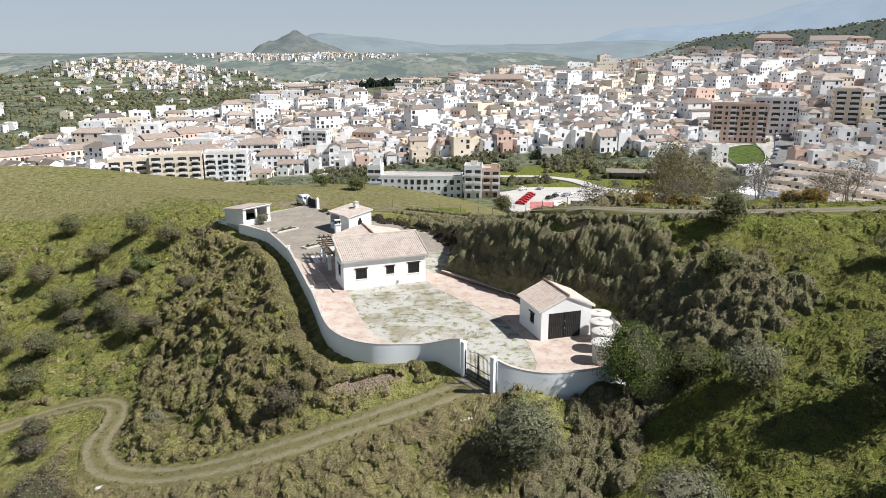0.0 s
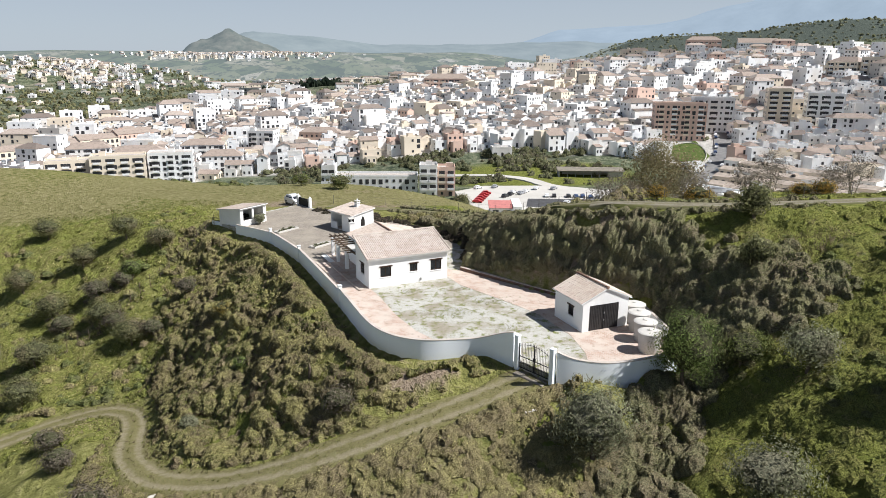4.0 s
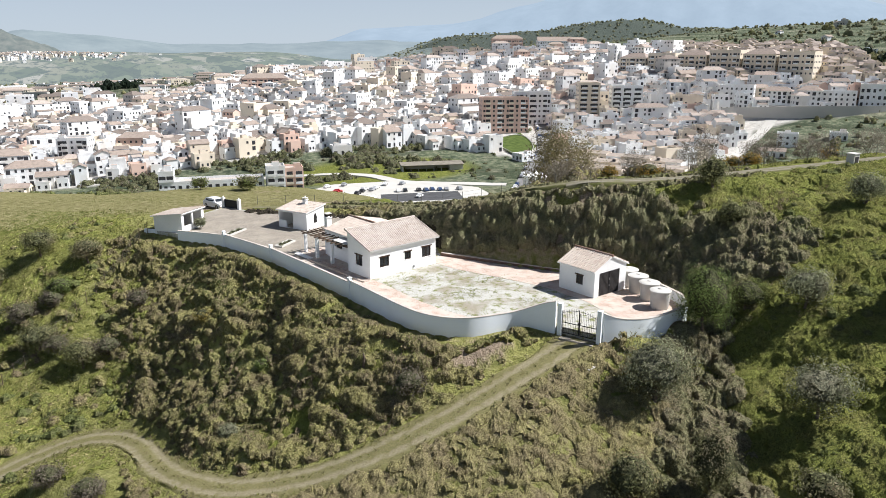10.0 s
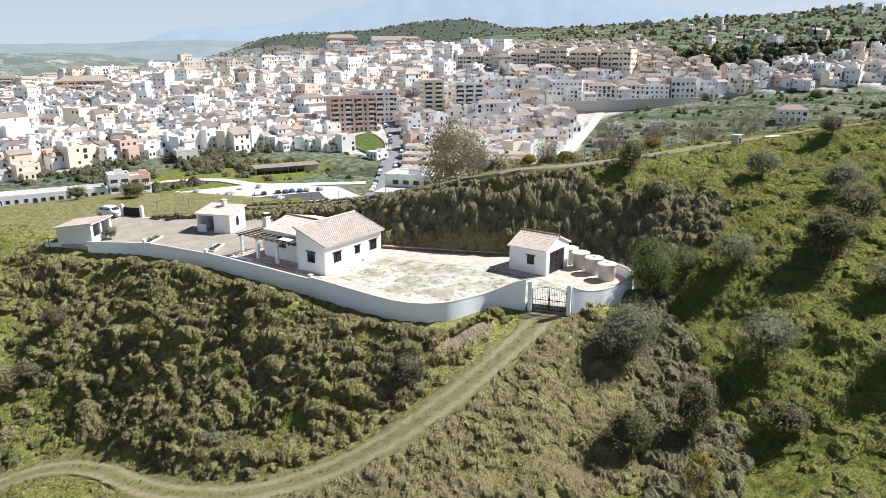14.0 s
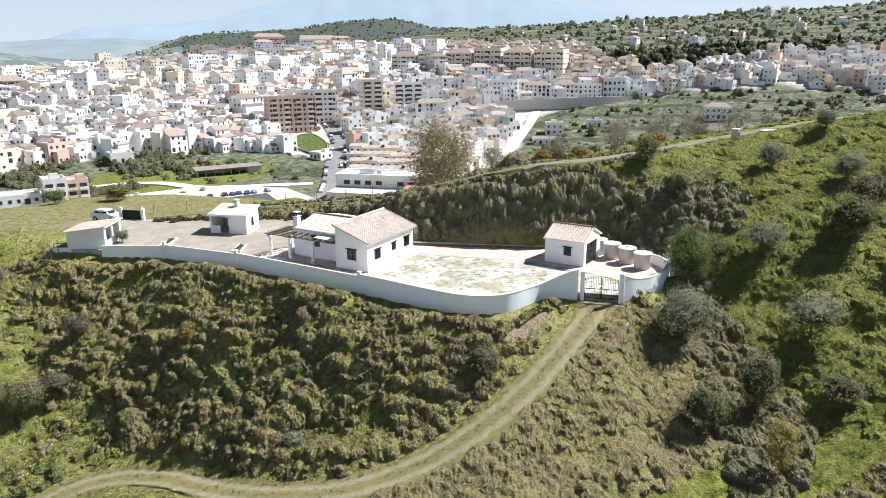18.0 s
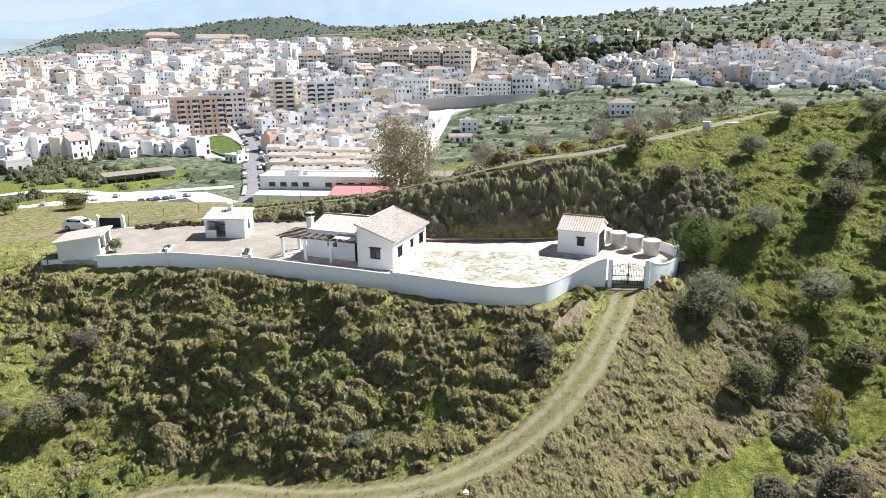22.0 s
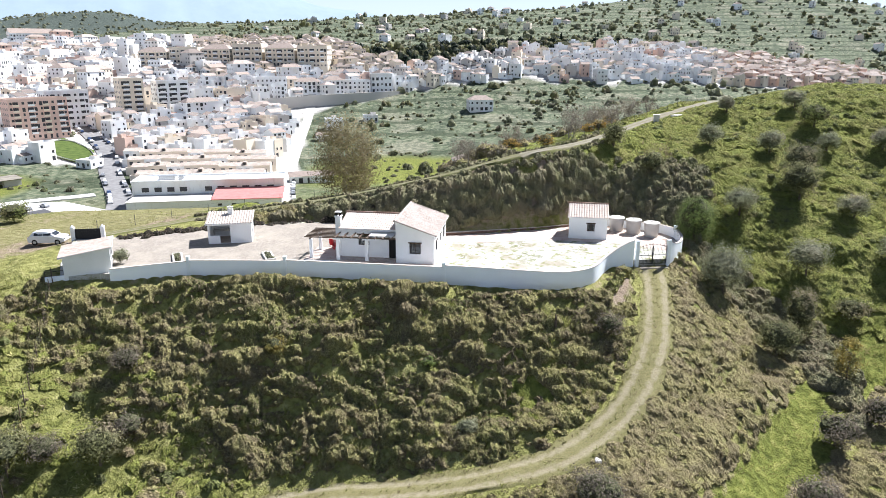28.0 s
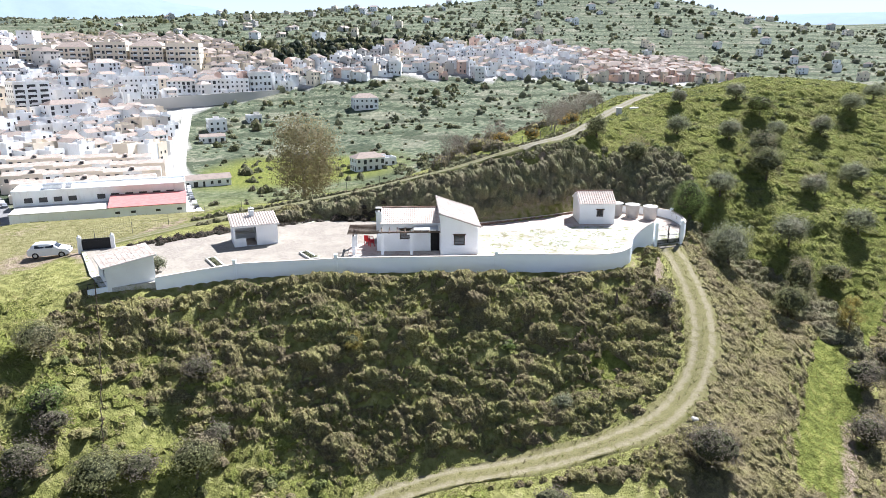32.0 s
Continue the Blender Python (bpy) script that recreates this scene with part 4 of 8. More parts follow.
def wall_panel(bm, x0, x1, z0, zt0, zt1, y0, y1, holes=()):
    """A wall along x with a sloping top and rectangular openings that go right through."""
    xs = sorted({x0, x1, *(h[0] for h in holes), *(h[1] for h in holes)})

    def top(x):
        return zt0 + (zt1 - zt0) * (x - x0) / (x1 - x0)

    for a, b in zip(xs[:-1], xs[1:]):
        spans, z = [], z0
        for h in sorted(holes, key=lambda h: h[2]):
            if h[0] <= a + 1e-6 and h[1] >= b - 1e-6:
                spans.append((z, h[2]))
                z = h[3]
        spans.append((z, None))
        for lo, hi in spans:
            if hi is not None and hi - lo < 1e-4:
                continue
            ta, tb = (top(a), top(b)) if hi is None else (hi, hi)
            vs = [bm.verts.new(p) for p in ((a, y0, lo), (b, y0, lo), (b, y1, lo), (a, y1, lo), (a, y0, ta), (b, y0, tb), (b, y1, tb), (a, y1, ta))]
            for f in ((3, 2, 1, 0), (4, 5, 6, 7), (0, 1, 5, 4), (1, 2, 6, 5), (2, 3, 7, 6), (3, 0, 4, 7)):
                bm.faces.new([vs[i] for i in f])
    bmesh.ops.remove_doubles(bm, verts=bm.verts, dist=1e-5)
    return bm


def turned(bm, m):
    bmesh.ops.transform(bm, matrix=m, verts=bm.verts)
    return bm


def window_unit(parent, m, w, h, bars=True, leaves_n=2):
    """A dark timber casement in an opening, its outer face at local y = 0, with lintel, sill and grille."""
    win = part("window", turned(boxes((-w / 2, 0.06, 0, -w / 2 + 0.07, 0.14, h), (w / 2 - 0.07, 0.06, 0, w / 2, 0.14, h), (-w / 2, 0.06, 0, w / 2, 0.14, 0.07), (-w / 2, 0.06, h - 0.07, w / 2, 0.14, h)), m), WOOD, parent, "dark timber window frame")
    part("lintel", turned(boxes((-w / 2 - 0.12, -0.06, h, w / 2 + 0.12, 0.12, h + 0.11), bevel=0.008), m), WOOD, win, "dark timber lintel")
    part("sill", turned(boxes((-w / 2 - 0.06, -0.05, -0.05, w / 2 + 0.06, 0.12, -0.002), bevel=0.006), m), WHITE, win)
    for i in range(leaves_n):
        x0 = -w / 2 + 0.07 + (w - 0.14) * i / leaves_n
        x1 = x0 + (w - 0.14) / leaves_n
        part("pane", turned(boxes((x0 + 0.03, 0.105, 0.09, x1 - 0.03, 0.115, h - 0.09)), m), GLASS, win)
        if i:
            part("mullion", turned(boxes((x0 - 0.03, 0.07, 0.07, x0 + 0.03, 0.13, h - 0.07)), m), WOOD, win)
    if bars:
        bm = bmesh.new()
        for i in range(1, int(w / 0.16)):
            x = -w / 2 + w * i / int(w / 0.16)
            box(bm, x - 0.011, 0.02, 0.02, x + 0.011, 0.042, h - 0.02)
        for z in (h * 0.33, h * 0.67):
            box(bm, -w / 2, 0.018, z - 0.012, w / 2, 0.044, z + 0.012)
        part("grille", turned(bm, m), IRON, win, "black iron bars")
    return win


def house():
    top = thing("house", "white single-storey farmhouse with clay tile roofs and a timber pergola", "house", spot(*HO, 0, HU))
    L, Dp, e, hb = 8.15, 3.75, 2.82, 4.12
    wins = [(1.15, 2.25, 0.95, 1.95), (4.15, 4.95, 1.15, 1.95), (6.35, 7.5, 1.0, 2.05)]
    part("wall_front", wall_panel(bmesh.new(), 0, L, -0.3, e, e, 0, 0.28, wins), WHITE, top)
    side = spot(0, Dp, 0, (0, -1))
    part("wall_side", turned(wall_panel(bmesh.new(), 0, Dp - 0.281, -0.3, hb - 0.02, e + 0.07, 0, 0.28, [(1.35, 2.45, 1.0, 2.05)]), side), WHITE, top)
    part("wall_far_side", turned(wall_panel(bmesh.new(), 0.281, Dp, -0.3, e + 0.07, hb - 0.02, 0, 0.28), spot(L, 0, 0, (0, 1))), WHITE, top)
    part("wall_back", boxes((0.281, Dp - 0.28, -0.3, L - 0.281, Dp, hb - 0.06)), WHITE, top)
    part("floor_inside", boxes((0.281, 0.281, 0.0, L - 0.281, Dp - 0.281, 0.05)), DARK, top)
    tile_roof("roof", [(-0.22, -0.32, e + 0.04), (L + 0.25, -0.32, e + 0.04), (L + 0.25, Dp + 0.06, hb + 0.12), (-0.22, Dp + 0.06, hb + 0.12)], top, ribs=0.19, course=0.36, bulge=0.55)
    ridge_caps((-0.25, Dp + 0.05, hb + 0.15), (L + 0.28, Dp + 0.05, hb + 0.15), top)
    for x in (-0.2, L + 0.23):
        ridge_caps((x, -0.3, e + 0.08), (x, Dp + 0.05, hb + 0.16), top, name="verge_tiles", r=0.09)
    for x0, x1, z0, z1 in wins:
        window_unit(top, pose((x0 + x1) / 2, 0, z0), x1 - x0, z1 - z0)
    window_unit(top, spot(0, Dp - 1.9, 1.0, (0, -1)), 1.1, 1.05)
    # the wing, its ridge running away from the front block
    W0, W1, V0, V1, we, wr, rx = 1.25, 8.1, Dp + 0.001, 9.55, 2.98, 3.86, 4.3
    part("wing_wall_west", turned(wall_panel(bmesh.new(), 0, V1 - V0, -0.3, we, we, 0, 0.26, [(1.75, 2.85, 1.35, 2.4), (4.85, 5.75, 0.02, 2.08)]), spot(W0, V1, 0, (0, -1))), WHITE, top)
    part("wing_wall_east", boxes((W1 - 0.26, V0, -0.3, W1, V1, we)), WHITE, top)
    bm = wall_panel(bmesh.new(), W0 + 0.261, rx, -0.3, we, wr - 0.05, V1 - 0.26, V1)
    wall_panel(bm, rx, W1 - 0.261, -0.3, wr - 0.05, we + 0.02, V1 - 0.26, V1)
    part("wing_wall_north", bm, WHITE, top)
    window_unit(top, spot(W0, V1 - 2.3, 1.35, (0, -1)), 1.1, 1.05)
    # solid near-black panel stands in for the shade inside the doorway
    door = part("door", turned(boxes((-0.45, 0.12, 0.02, 0.45, 0.17, 2.08)), spot(W0, V1 - 5.3, 0, (0, -1))), DARK, top, "dark panel painting the shade inside an open doorway")
    part("door_frame", turned(boxes((-0.5, 0.03, 0.02, -0.44, 0.15, 2.08), (0.44, 0.03, 0.02, 0.5, 0.15, 2.08), (-0.5, 0.03, 2.08, 0.5, 0.15, 2.16)), spot(W0, V1 - 5.3, 0, (0, -1))), WOOD, door)
    tile_roof("wing_roof_west", [(W0 - 0.3, V1 + 0.2, we + 0.05), (W0 - 0.3, V0, we + 0.05), (rx, V0, wr + 0.08), (rx, V1 + 0.2, wr + 0.08)], top, ribs=0.21, mat=MIDTILE, bulge=0.55)
    tile_roof("wing_roof_east", [(W1 + 0.25, V0, we + 0.05), (W1 + 0.25, V1 + 0.2, we + 0.05), (rx, V1 + 0.2, wr + 0.08), (rx, V0, wr + 0.08)], top, ribs=0.21, mat=MIDTILE, bulge=0.55)
    ridge_caps((rx, V0, wr + 0.12), (rx, V1 + 0.25, wr + 0.12), top, SHADETILE)
    # chimney
    ch = part("chimney", boxes((1.35, 9.6, 0.0, 1.95, 10.15, 4.1), (1.28, 9.53, 4.1, 2.02, 10.22, 4.18), bevel=0.015), WHITE, top)
    part("chimney_cap", boxes((1.32, 9.57, 4.52, 1.98, 10.18, 4.6), bevel=0.01), CEMENT, ch)
    for x, y in ((1.4, 9.65), (1.8, 9.65), (1.4, 10.0), (1.8, 10.0)):
        part("chimney_leg", boxes((x, y, 4.18, x + 0.1, y + 0.1, 4.52)), DARK, ch)
    # pergola along the wing's west side
    for v in (9.55, 6.65):
        post = part("pergola_post", boxes((-0.16, v - 0.16, 0.0, 0.16, v + 0.16, 2.22), bevel=0.03), WHITE, top, "white plastered pergola post")
        part("corbel", boxes((-0.13, v - 0.42, 2.2, 0.13, v + 0.42, 2.34), bevel=0.02), WHITE, post)
    part("pergola_beam", boxes((-0.07, 3.76, 2.345, 0.07, 10.1, 2.5)), GREYWOOD, top, "weathered timber beam")
    for i in range(8):
        v = 4.1 + i * 0.79
        part("pergola_rafter", boxes((-0.75, v - 0.05, 2.501, 1.24, v + 0.05, 2.62)), GREYWOOD, top)
    part("awning", turned(boxes((0.0, 3.95, 0, 1.3, 6.4, 0.03)), pose(-0.05, 0, 2.63, 0, -4, 0)), CEMENT, top, "white corrugated awning sheet on the pergola")
    # second pergola beyond the wing, over a white plinth
    for u, v in ((0.3, 12.4), (3.3, 12.4)):
        part("pergola_post", boxes((u - 0.15, v - 0.15, 0.0, u + 0.15, v + 0.15, 2.1), bevel=0.03), WHITE, top, "white plastered pergola post")
    part("pergola_beam", boxes((-0.1, 12.33, 2.1, 4.2, 12.47, 2.24)), GREYWOOD, top)
    for i in range(8):
        u = 0.15 + i * 0.5
        part("pergola_rafter", boxes((u - 0.04, 9.9, 2.241, u + 0.04, 13.0, 2.34)), GREYWOOD, top)
    part("terrace", boxes((-0.3, 3.76, -0.2, 1.24, 9.5, 0.12), (-0.3, 9.5, -0.2, 4.2, 13.0, 0.12), bevel=0.01), BRICK, top)
    part("terrace_steps", boxes((-0.62, 9.9, -0.1, -0.301, 12.9, 0.07), (-0.9, 9.9, -0.1, -0.621, 12.9, 0.035)), WHITE, top)
    part("water_tap", boxes((5.2, -0.09, 0.2, 5.36, -0.002, 0.42), bevel=0.01), STEEL, top)
    return top


house()
tagged(part("brick_bed_edge", turned(boxes((-1.1, -0.35, 0, -0.95, 9.6, 0.13), (-2.3, 2.5, 0, -2.15, 9.9, 0.13), (-1.1, -0.35, 0, -0.3, -0.22, 0.13), bevel=0.01), spot(*HO, 0.016, HU)), BRICK), "low brick edging of a planting bed beside the pergola", "edging")


RED_PLASTIC = plain("red_plastic", (0.55, 0.015, 0.02), 0.45, 0, 0.2, 3)


def chair_stack(u, v, turn):
    """Four moulded chairs nested into one another."""
    top = thing("chair_stack", "stack of red plastic garden chairs on the terrace", "chairs", spot(*hp(u, v), 0.12, HU) @ pose(0, 0, 0, 0, 0, turn), "red chair stacks")
    for k in range(4):
        z = 0.42 + k * 0.09
        part("seat", boxes((-0.24, -0.24, z, 0.24, 0.22, z + 0.035), bevel=0.012), RED_PLASTIC, top)
        part("backrest", turned(boxes((-0.23, 0, 0, 0.23, 0.03, 0.42), bevel=0.012), pose(0, 0.2, z + 0.02, -12, 0, 0)), RED_PLASTIC, top)
    for x in (-0.2, 0.2):
        for y in (-0.2, 0.18):
            part("leg", tube(bmesh.new(), (x * 1.15, y * 1.15, 0), (x, y, 0.46), 0.028, 0.034, 8), RED_PLASTIC, top)
        part("armrest", boxes((x * 1.25 - 0.03, -0.2, 0.92, x * 1.25 + 0.03, 0.26, 0.955), (x * 1.25 - 0.02, -0.19, 0.6, x * 1.25 + 0.02, -0.14, 0.92), bevel=0.008), RED_PLASTIC, top)


chair_stack(3.3, 10.75, 10)
chair_stack(3.75, 11.25, 70)


def garage():
    u, v = (0.952, 0.305), (-0.305, 0.952)
    top = thing("garage", "small white garage with clay tile gable roof and dark double doors", "garage", spot(7.62, 51.02, 0, u))
    W, Dp, e, r = 4.35, 4.1, 2.42, 3.42
    d0, d1, dh = 0.62, 3.42, 2.16
    bm = wall_panel(bmesh.new(), 0, W / 2, -0.3, e, r, 0, 0.22, [(d0, W / 2, -0.3, dh)])
    wall_panel(bm, W / 2, W, -0.3, r, e, 0, 0.22, [(W / 2, d1, -0.3, dh)])
    part("wall_front", bm, WHITE, top)
    part("wall_west", turned(wall_panel(bmesh.new(), 0, Dp - 0.441, -0.3, e, e, 0, 0.22, [(1.75, 2.55, 0.9, 1.75)]), spot(0, Dp - 0.2201, 0, (0, -1))), WHITE, top)
    part("wall_east", boxes((W - 0.22, 0.221, -0.3, W, Dp - 0.221, e)), WHITE, top)
    bm = wall_panel(bmesh.new(), 0, W / 2, -0.3, e, r, Dp - 0.22, Dp)
    wall_panel(bm, W / 2, W, -0.3, r, e, Dp - 0.22, Dp)
    part("wall_back", bm, WHITE, top)
    window_unit(top, spot(0, Dp - 2.37, 0.9, (0, -1)), 0.8, 0.85)
    for k in (0, 1):
        a, b = d0 + (d1 - d0) * k / 2 + 0.01, d0 + (d1 - d0) * (k + 1) / 2 - 0.01
        leaf = part("door_leaf", boxes((a, 0.06, 0.03, b, 0.1, dh - 0.02)), DOORGREY, top, "dark grey slatted door leaf")
        for i in range(9):
            x = a + 0.05 + (b - a - 0.1) * i / 8
            part("slat", boxes((x - 0.055, 0.035, 0.05, x + 0.055, 0.059, dh - 0.05)), DOORGREY, leaf)
    for z in (0.75, 1.35):
        part("door_handle", boxes((2.0, -0.02, z, 2.06, -0.001, z + 0.15)), STEEL, top)
    part("door_bar", boxes((2.0, 0.0, 0.05, 2.04, 0.033, dh)), IRON, top)
    tile_roof("roof_west", [(-0.26, Dp + 0.12, e + 0.02), (-0.26, -0.12, e + 0.02), (W / 2, -0.12, r + 0.1), (W / 2, Dp + 0.12, r + 0.1)], top, mat=MIDTILE)
    tile_roof("roof_east", [(W + 0.26, -0.12, e + 0.02), (W + 0.26, Dp + 0.12, e + 0.02), (W / 2, Dp + 0.12, r + 0.1), (W / 2, -0.12, r + 0.1)], top, mat=MIDTILE)
    ridge_caps((W / 2, -0.15, r + 0.14), (W / 2, Dp + 0.15, r + 0.14), top, SHADETILE)


garage()


def water_tank():
    ob = thing("water_tank", "round pale fibre-cement water tank with a lid", "water tank", group="water tanks")
    part("drum", lathe([(0.72, 0), (0.74, 0.02), (0.84, 1.45), (0.84, 1.5)], 32), CEMENT, ob, smooth=True)
    part("rim", lathe([(0.845, 1.47), (0.90, 1.48), (0.90, 1.56), (0.85, 1.57)], 32), CEMENT, ob)
    part("lid", lathe([(0.84, 1.571), (0.80, 1.6), (0.4, 1.66), (0.12, 1.68)], 32), CEMENT, ob)
    part("hatch", lathe([(0.2, 1.66), (0.2, 1.72), (0.17, 1.74)], 18), CEMENT, ob)
    part("pipe", tube(bmesh.new(), (0.78, 0.1, 0.15), (1.0, 0.1, 0.15), 0.03), STEEL, ob)
    return ob


tank = water_tank()
tank.matrix_basis = pose(11.6, 47.1, 0.02)
for x, y in ((12.05, 49.2), (12.3, 51.2), (12.6, 53.1)):
    copy_thing(tank, pose(x, y, 0.02, 0, 0, 40 * x))


def entrance_gate():
    a, b = Vector((1.5, 46.2, 0)), Vector((3.4, 43.6, 0))
    u = (b - a).normalized()
    L = (b - a).length
    top = thing("entrance_gate", "closed black wrought-iron double gate with spiked bars", "gate", spot(a.x, a.y, -0.55, u))
    for x in (-0.02, L + 0.02):
        part("gate_pier", boxes((x - 0.17, -0.17, -0.6, x + 0.17, 0.17, 2.5), (x - 0.2, -0.2, 2.5, x + 0.2, 0.2, 2.56), bevel=0.015), WALLWHITE, top, "white plastered gate pier")
    x0, x1 = 0.17, L - 0.19
    mid = (x0 + x1) / 2
    for lo, hi in ((x0, mid - 0.01), (mid + 0.01, x1)):
        leaf = part("gate_leaf", boxes((lo, -0.025, 0.12, lo + 0.05, 0.025, 2.0), (hi - 0.05, -0.025, 0.12, hi, 0.025, 2.25 if hi < mid else 2.0), (lo, -0.02, 0.14, hi, 0.02, 0.19), (lo, -0.02, 1.0, hi, 0.02, 1.05), (lo, -0.02, 0.5, hi, 0.02, 0.53)), IRON, top)
        n = 10
        for i in range(1, n):
            x = lo + (hi - lo) * i / n
            t = abs(x - mid) / (mid - x0)
            h = 2.3 - 0.35 * t * t
            part("bar", tube(bmesh.new(), (x, 0, 0.15), (x, 0, h), 0.011, 0.011, 6), IRON, leaf)
        bm = bmesh.new()
        for i in range(8):
            s, e = lo + (hi - lo) * i / 8, lo + (hi - lo) * (i + 1) / 8
            z = [2.14 - 0.35 * (abs(q - mid) / (mid - x0)) ** 2 for q in (s, e)]
            tube(bm, (s, 0, z[0]), (e, 0, z[1]), 0.016, 0.016, 6)
        part("top_rail", bm, IRON, leaf)
    part("lock", boxes((mid - 0.09, -0.05, 1.05, mid + 0.09, 0.05, 1.25), bevel=0.01), IRON, top)


entrance_gate()
tagged(part("threshold", turned(boxes((0.2, -0.7, -0.4, 3.0, 0.5, 0.0), bevel=0.02), spot(1.5, 46.2, -0.66, (0.582, -0.813))), GRAVEL), "patchy concrete apron outside the gate", "paving", kind="structure")


def hut():
    u = Vector((2.95, -3.6)).normalized()
    top = thing("outdoor_kitchen", "small white outdoor kitchen hut with an open front and tile roof", "hut", spot(-14.45, 87.95, 0, u))
    W, Dp, e, b = 4.5, 3.3, 2.2, 2.72
    part("wall_front", wall_panel(bmesh.new(), 0, W, -0.2, e, e, 0, 0.2, [(0.18, 1.22, 0.9, 2.0), (1.22, 2.3, 0.02, 2.0)]), WHITE, top)
    part("wall_left", turned(wall_panel(bmesh.new(), 0, Dp - 0.401, -0.2, b - 0.06, e + 0.03, 0, 0.2), spot(0, Dp - 0.2005, 0, (0, -1))), WHITE, top)
    # the right wall with a pointed window
    bm = wall_panel(bmesh.new(), 0, Dp - 0.401, -0.2, e + 0.03, b - 0.06, 0, 0.2, [(1.1, 1.7, 0.75, 1.35)])
    part("wall_right", turned(bm, spot(W, 0.2005, 0, (0, 1))), WHITE, top)
    bm = bmesh.new()
    arch = [(-0.3, 0.0), (0.3, 0.0), (0.3, 0.62), (0.24, 0.86), (0.13, 1.1), (0.0, 1.28), (-0.13, 1.1), (-0.24, 0.86), (-0.3, 0.62)]
    f1 = [bm.verts.new((x, -0.012, z)) for x, z in arch]
    f2 = [bm.verts.new((x, 0.1, z)) for x, z in arch]
    bm.faces.new(f1), bm.faces.new(f2[::-1])
    for i in range(len(arch)):
        bm.faces.new((f1[i], f1[(i + 1) % 9], f2[(i + 1) % 9], f2[i]))
    part("pointed_window", turned(bm, spot(W, 1.6, 0.72, (0, 1))), DARK, top, "dark pointed arch window")
    part("wall_back", boxes((0, Dp - 0.2, -0.2, W, Dp, b - 0.05)), WHITE, top)
    part("floor", boxes((0.2, 0.2, -0.1, W - 0.2, Dp - 0.2, 0.03)), BRICK, top)
    part("worktop", boxes((0.21, Dp - 0.85, 0.75, 2.6, Dp - 0.205, 0.9), (0.21, Dp - 0.7, 0.03, 0.35, Dp - 0.21, 0.75), bevel=0.01), CEMENT, top)
    part("partition", boxes((2.42, 0.201, 0.03, 2.5, Dp - 0.201, e)), WHITE, top)
    tile_roof("roof", [(-0.22, -0.28, e + 0.02), (W + 0.2, -0.28, e + 0.02), (W + 0.2, Dp + 0.15, b + 0.06), (-0.22, Dp + 0.15, b + 0.06)], top)
    ch = part("chimney", boxes((1.95, 2.3, 2.4, 2.45, 2.8, 3.15), (1.88, 2.23, 3.15, 2.52, 2.87, 3.2), bevel=0.02), WHITE, top)
    part("chimney_cap", boxes((1.9, 2.25, 3.42, 2.5, 2.85, 3.48), bevel=0.01), CEMENT, ch)
    for x, y in ((1.96, 2.31), (2.36, 2.31), (1.96, 2.71), (2.36, 2.71)):
        part("chimney_leg", boxes((x, y, 3.2, x + 0.08, y + 0.08, 3.42)), CEMENT, ch)
    part("chimney_knob", tube(bmesh.new(), (2.2, 2.55, 3.48), (2.2, 2.55, 3.66), 0.09, 0.04), WHITE, ch)


hut()


def open_shed():
    u = Vector((3.22, -2.57)).normalized()
    top = thing("open_shed", "white lean-to shed open towards the yard under a clay tile roof", "shed", spot(-28.93, 91.1, 0, u))
    W, Dp, lo, hi = 4.0, 4.3, 1.8, 2.36
    part("wall_west", wall_panel(bmesh.new(), 0, W, -1.0, lo - 0.04, hi - 0.04, 0, 0.2), WHITE, top)
    part("wall_low", turned(wall_panel(bmesh.new(), 0, Dp - 0.201, -1.0, lo, lo, 0, 0.2, [(2.6, 3.3, 0.75, 1.35)]), spot(0, Dp, 0, (0, -1))), WHITE, top)
    window_unit(top, spot(0, Dp - 2.95, 0.75, (0, -1)), 0.7, 0.6, False, 1)
    part("wall_back", wall_panel(bmesh.new(), 0.201, W, -0.4, lo, hi - 0.04, Dp - 0.2, Dp), WHITE, top)
    for y in (0.35, 2.1, 3.95):
        part("post", boxes((W - 0.2, y - 0.14, -0.3, W, y + 0.14, hi - 0.25), bevel=0.02), WHITE, top)
    part("lintel", boxes((W - 0.2, 0.201, hi - 0.25, W, Dp - 0.201, hi - 0.05), bevel=0.01), WHITE, top)
    part("parapet", boxes((W - 0.2, 0.49, -0.3, W - 0.02, 1.96, 0.72), (W - 0.2, 2.24, -0.3, W - 0.02, 3.81, 0.72)), WHITE, top)
    part("bench", boxes((0.4, 0.5, 0.3, 1.2, 3.8, 0.7)), DARK, top)
    tile_roof("roof", [(-0.35, Dp + 0.15, lo + 0.02), (-0.35, -0.15, lo + 0.02), (W + 0.25, -0.15, hi + 0.04), (W + 0.25, Dp + 0.15, hi + 0.04)], top, mat=MIDTILE)
    part("side_plinth", boxes((-1.6, 0.0, -1.2, -0.001, 0.22, 0.12), bevel=0.01), WALLWHITE, top)
    part("rail", tube(tube(bmesh.new(), (-1.55, 0.1, 0.12), (-1.55, 0.1, 0.62), 0.025), (-1.55, 0.1, 0.6), (-0.02, 0.1, 0.6), 0.025), IRON, top)


open_shed()


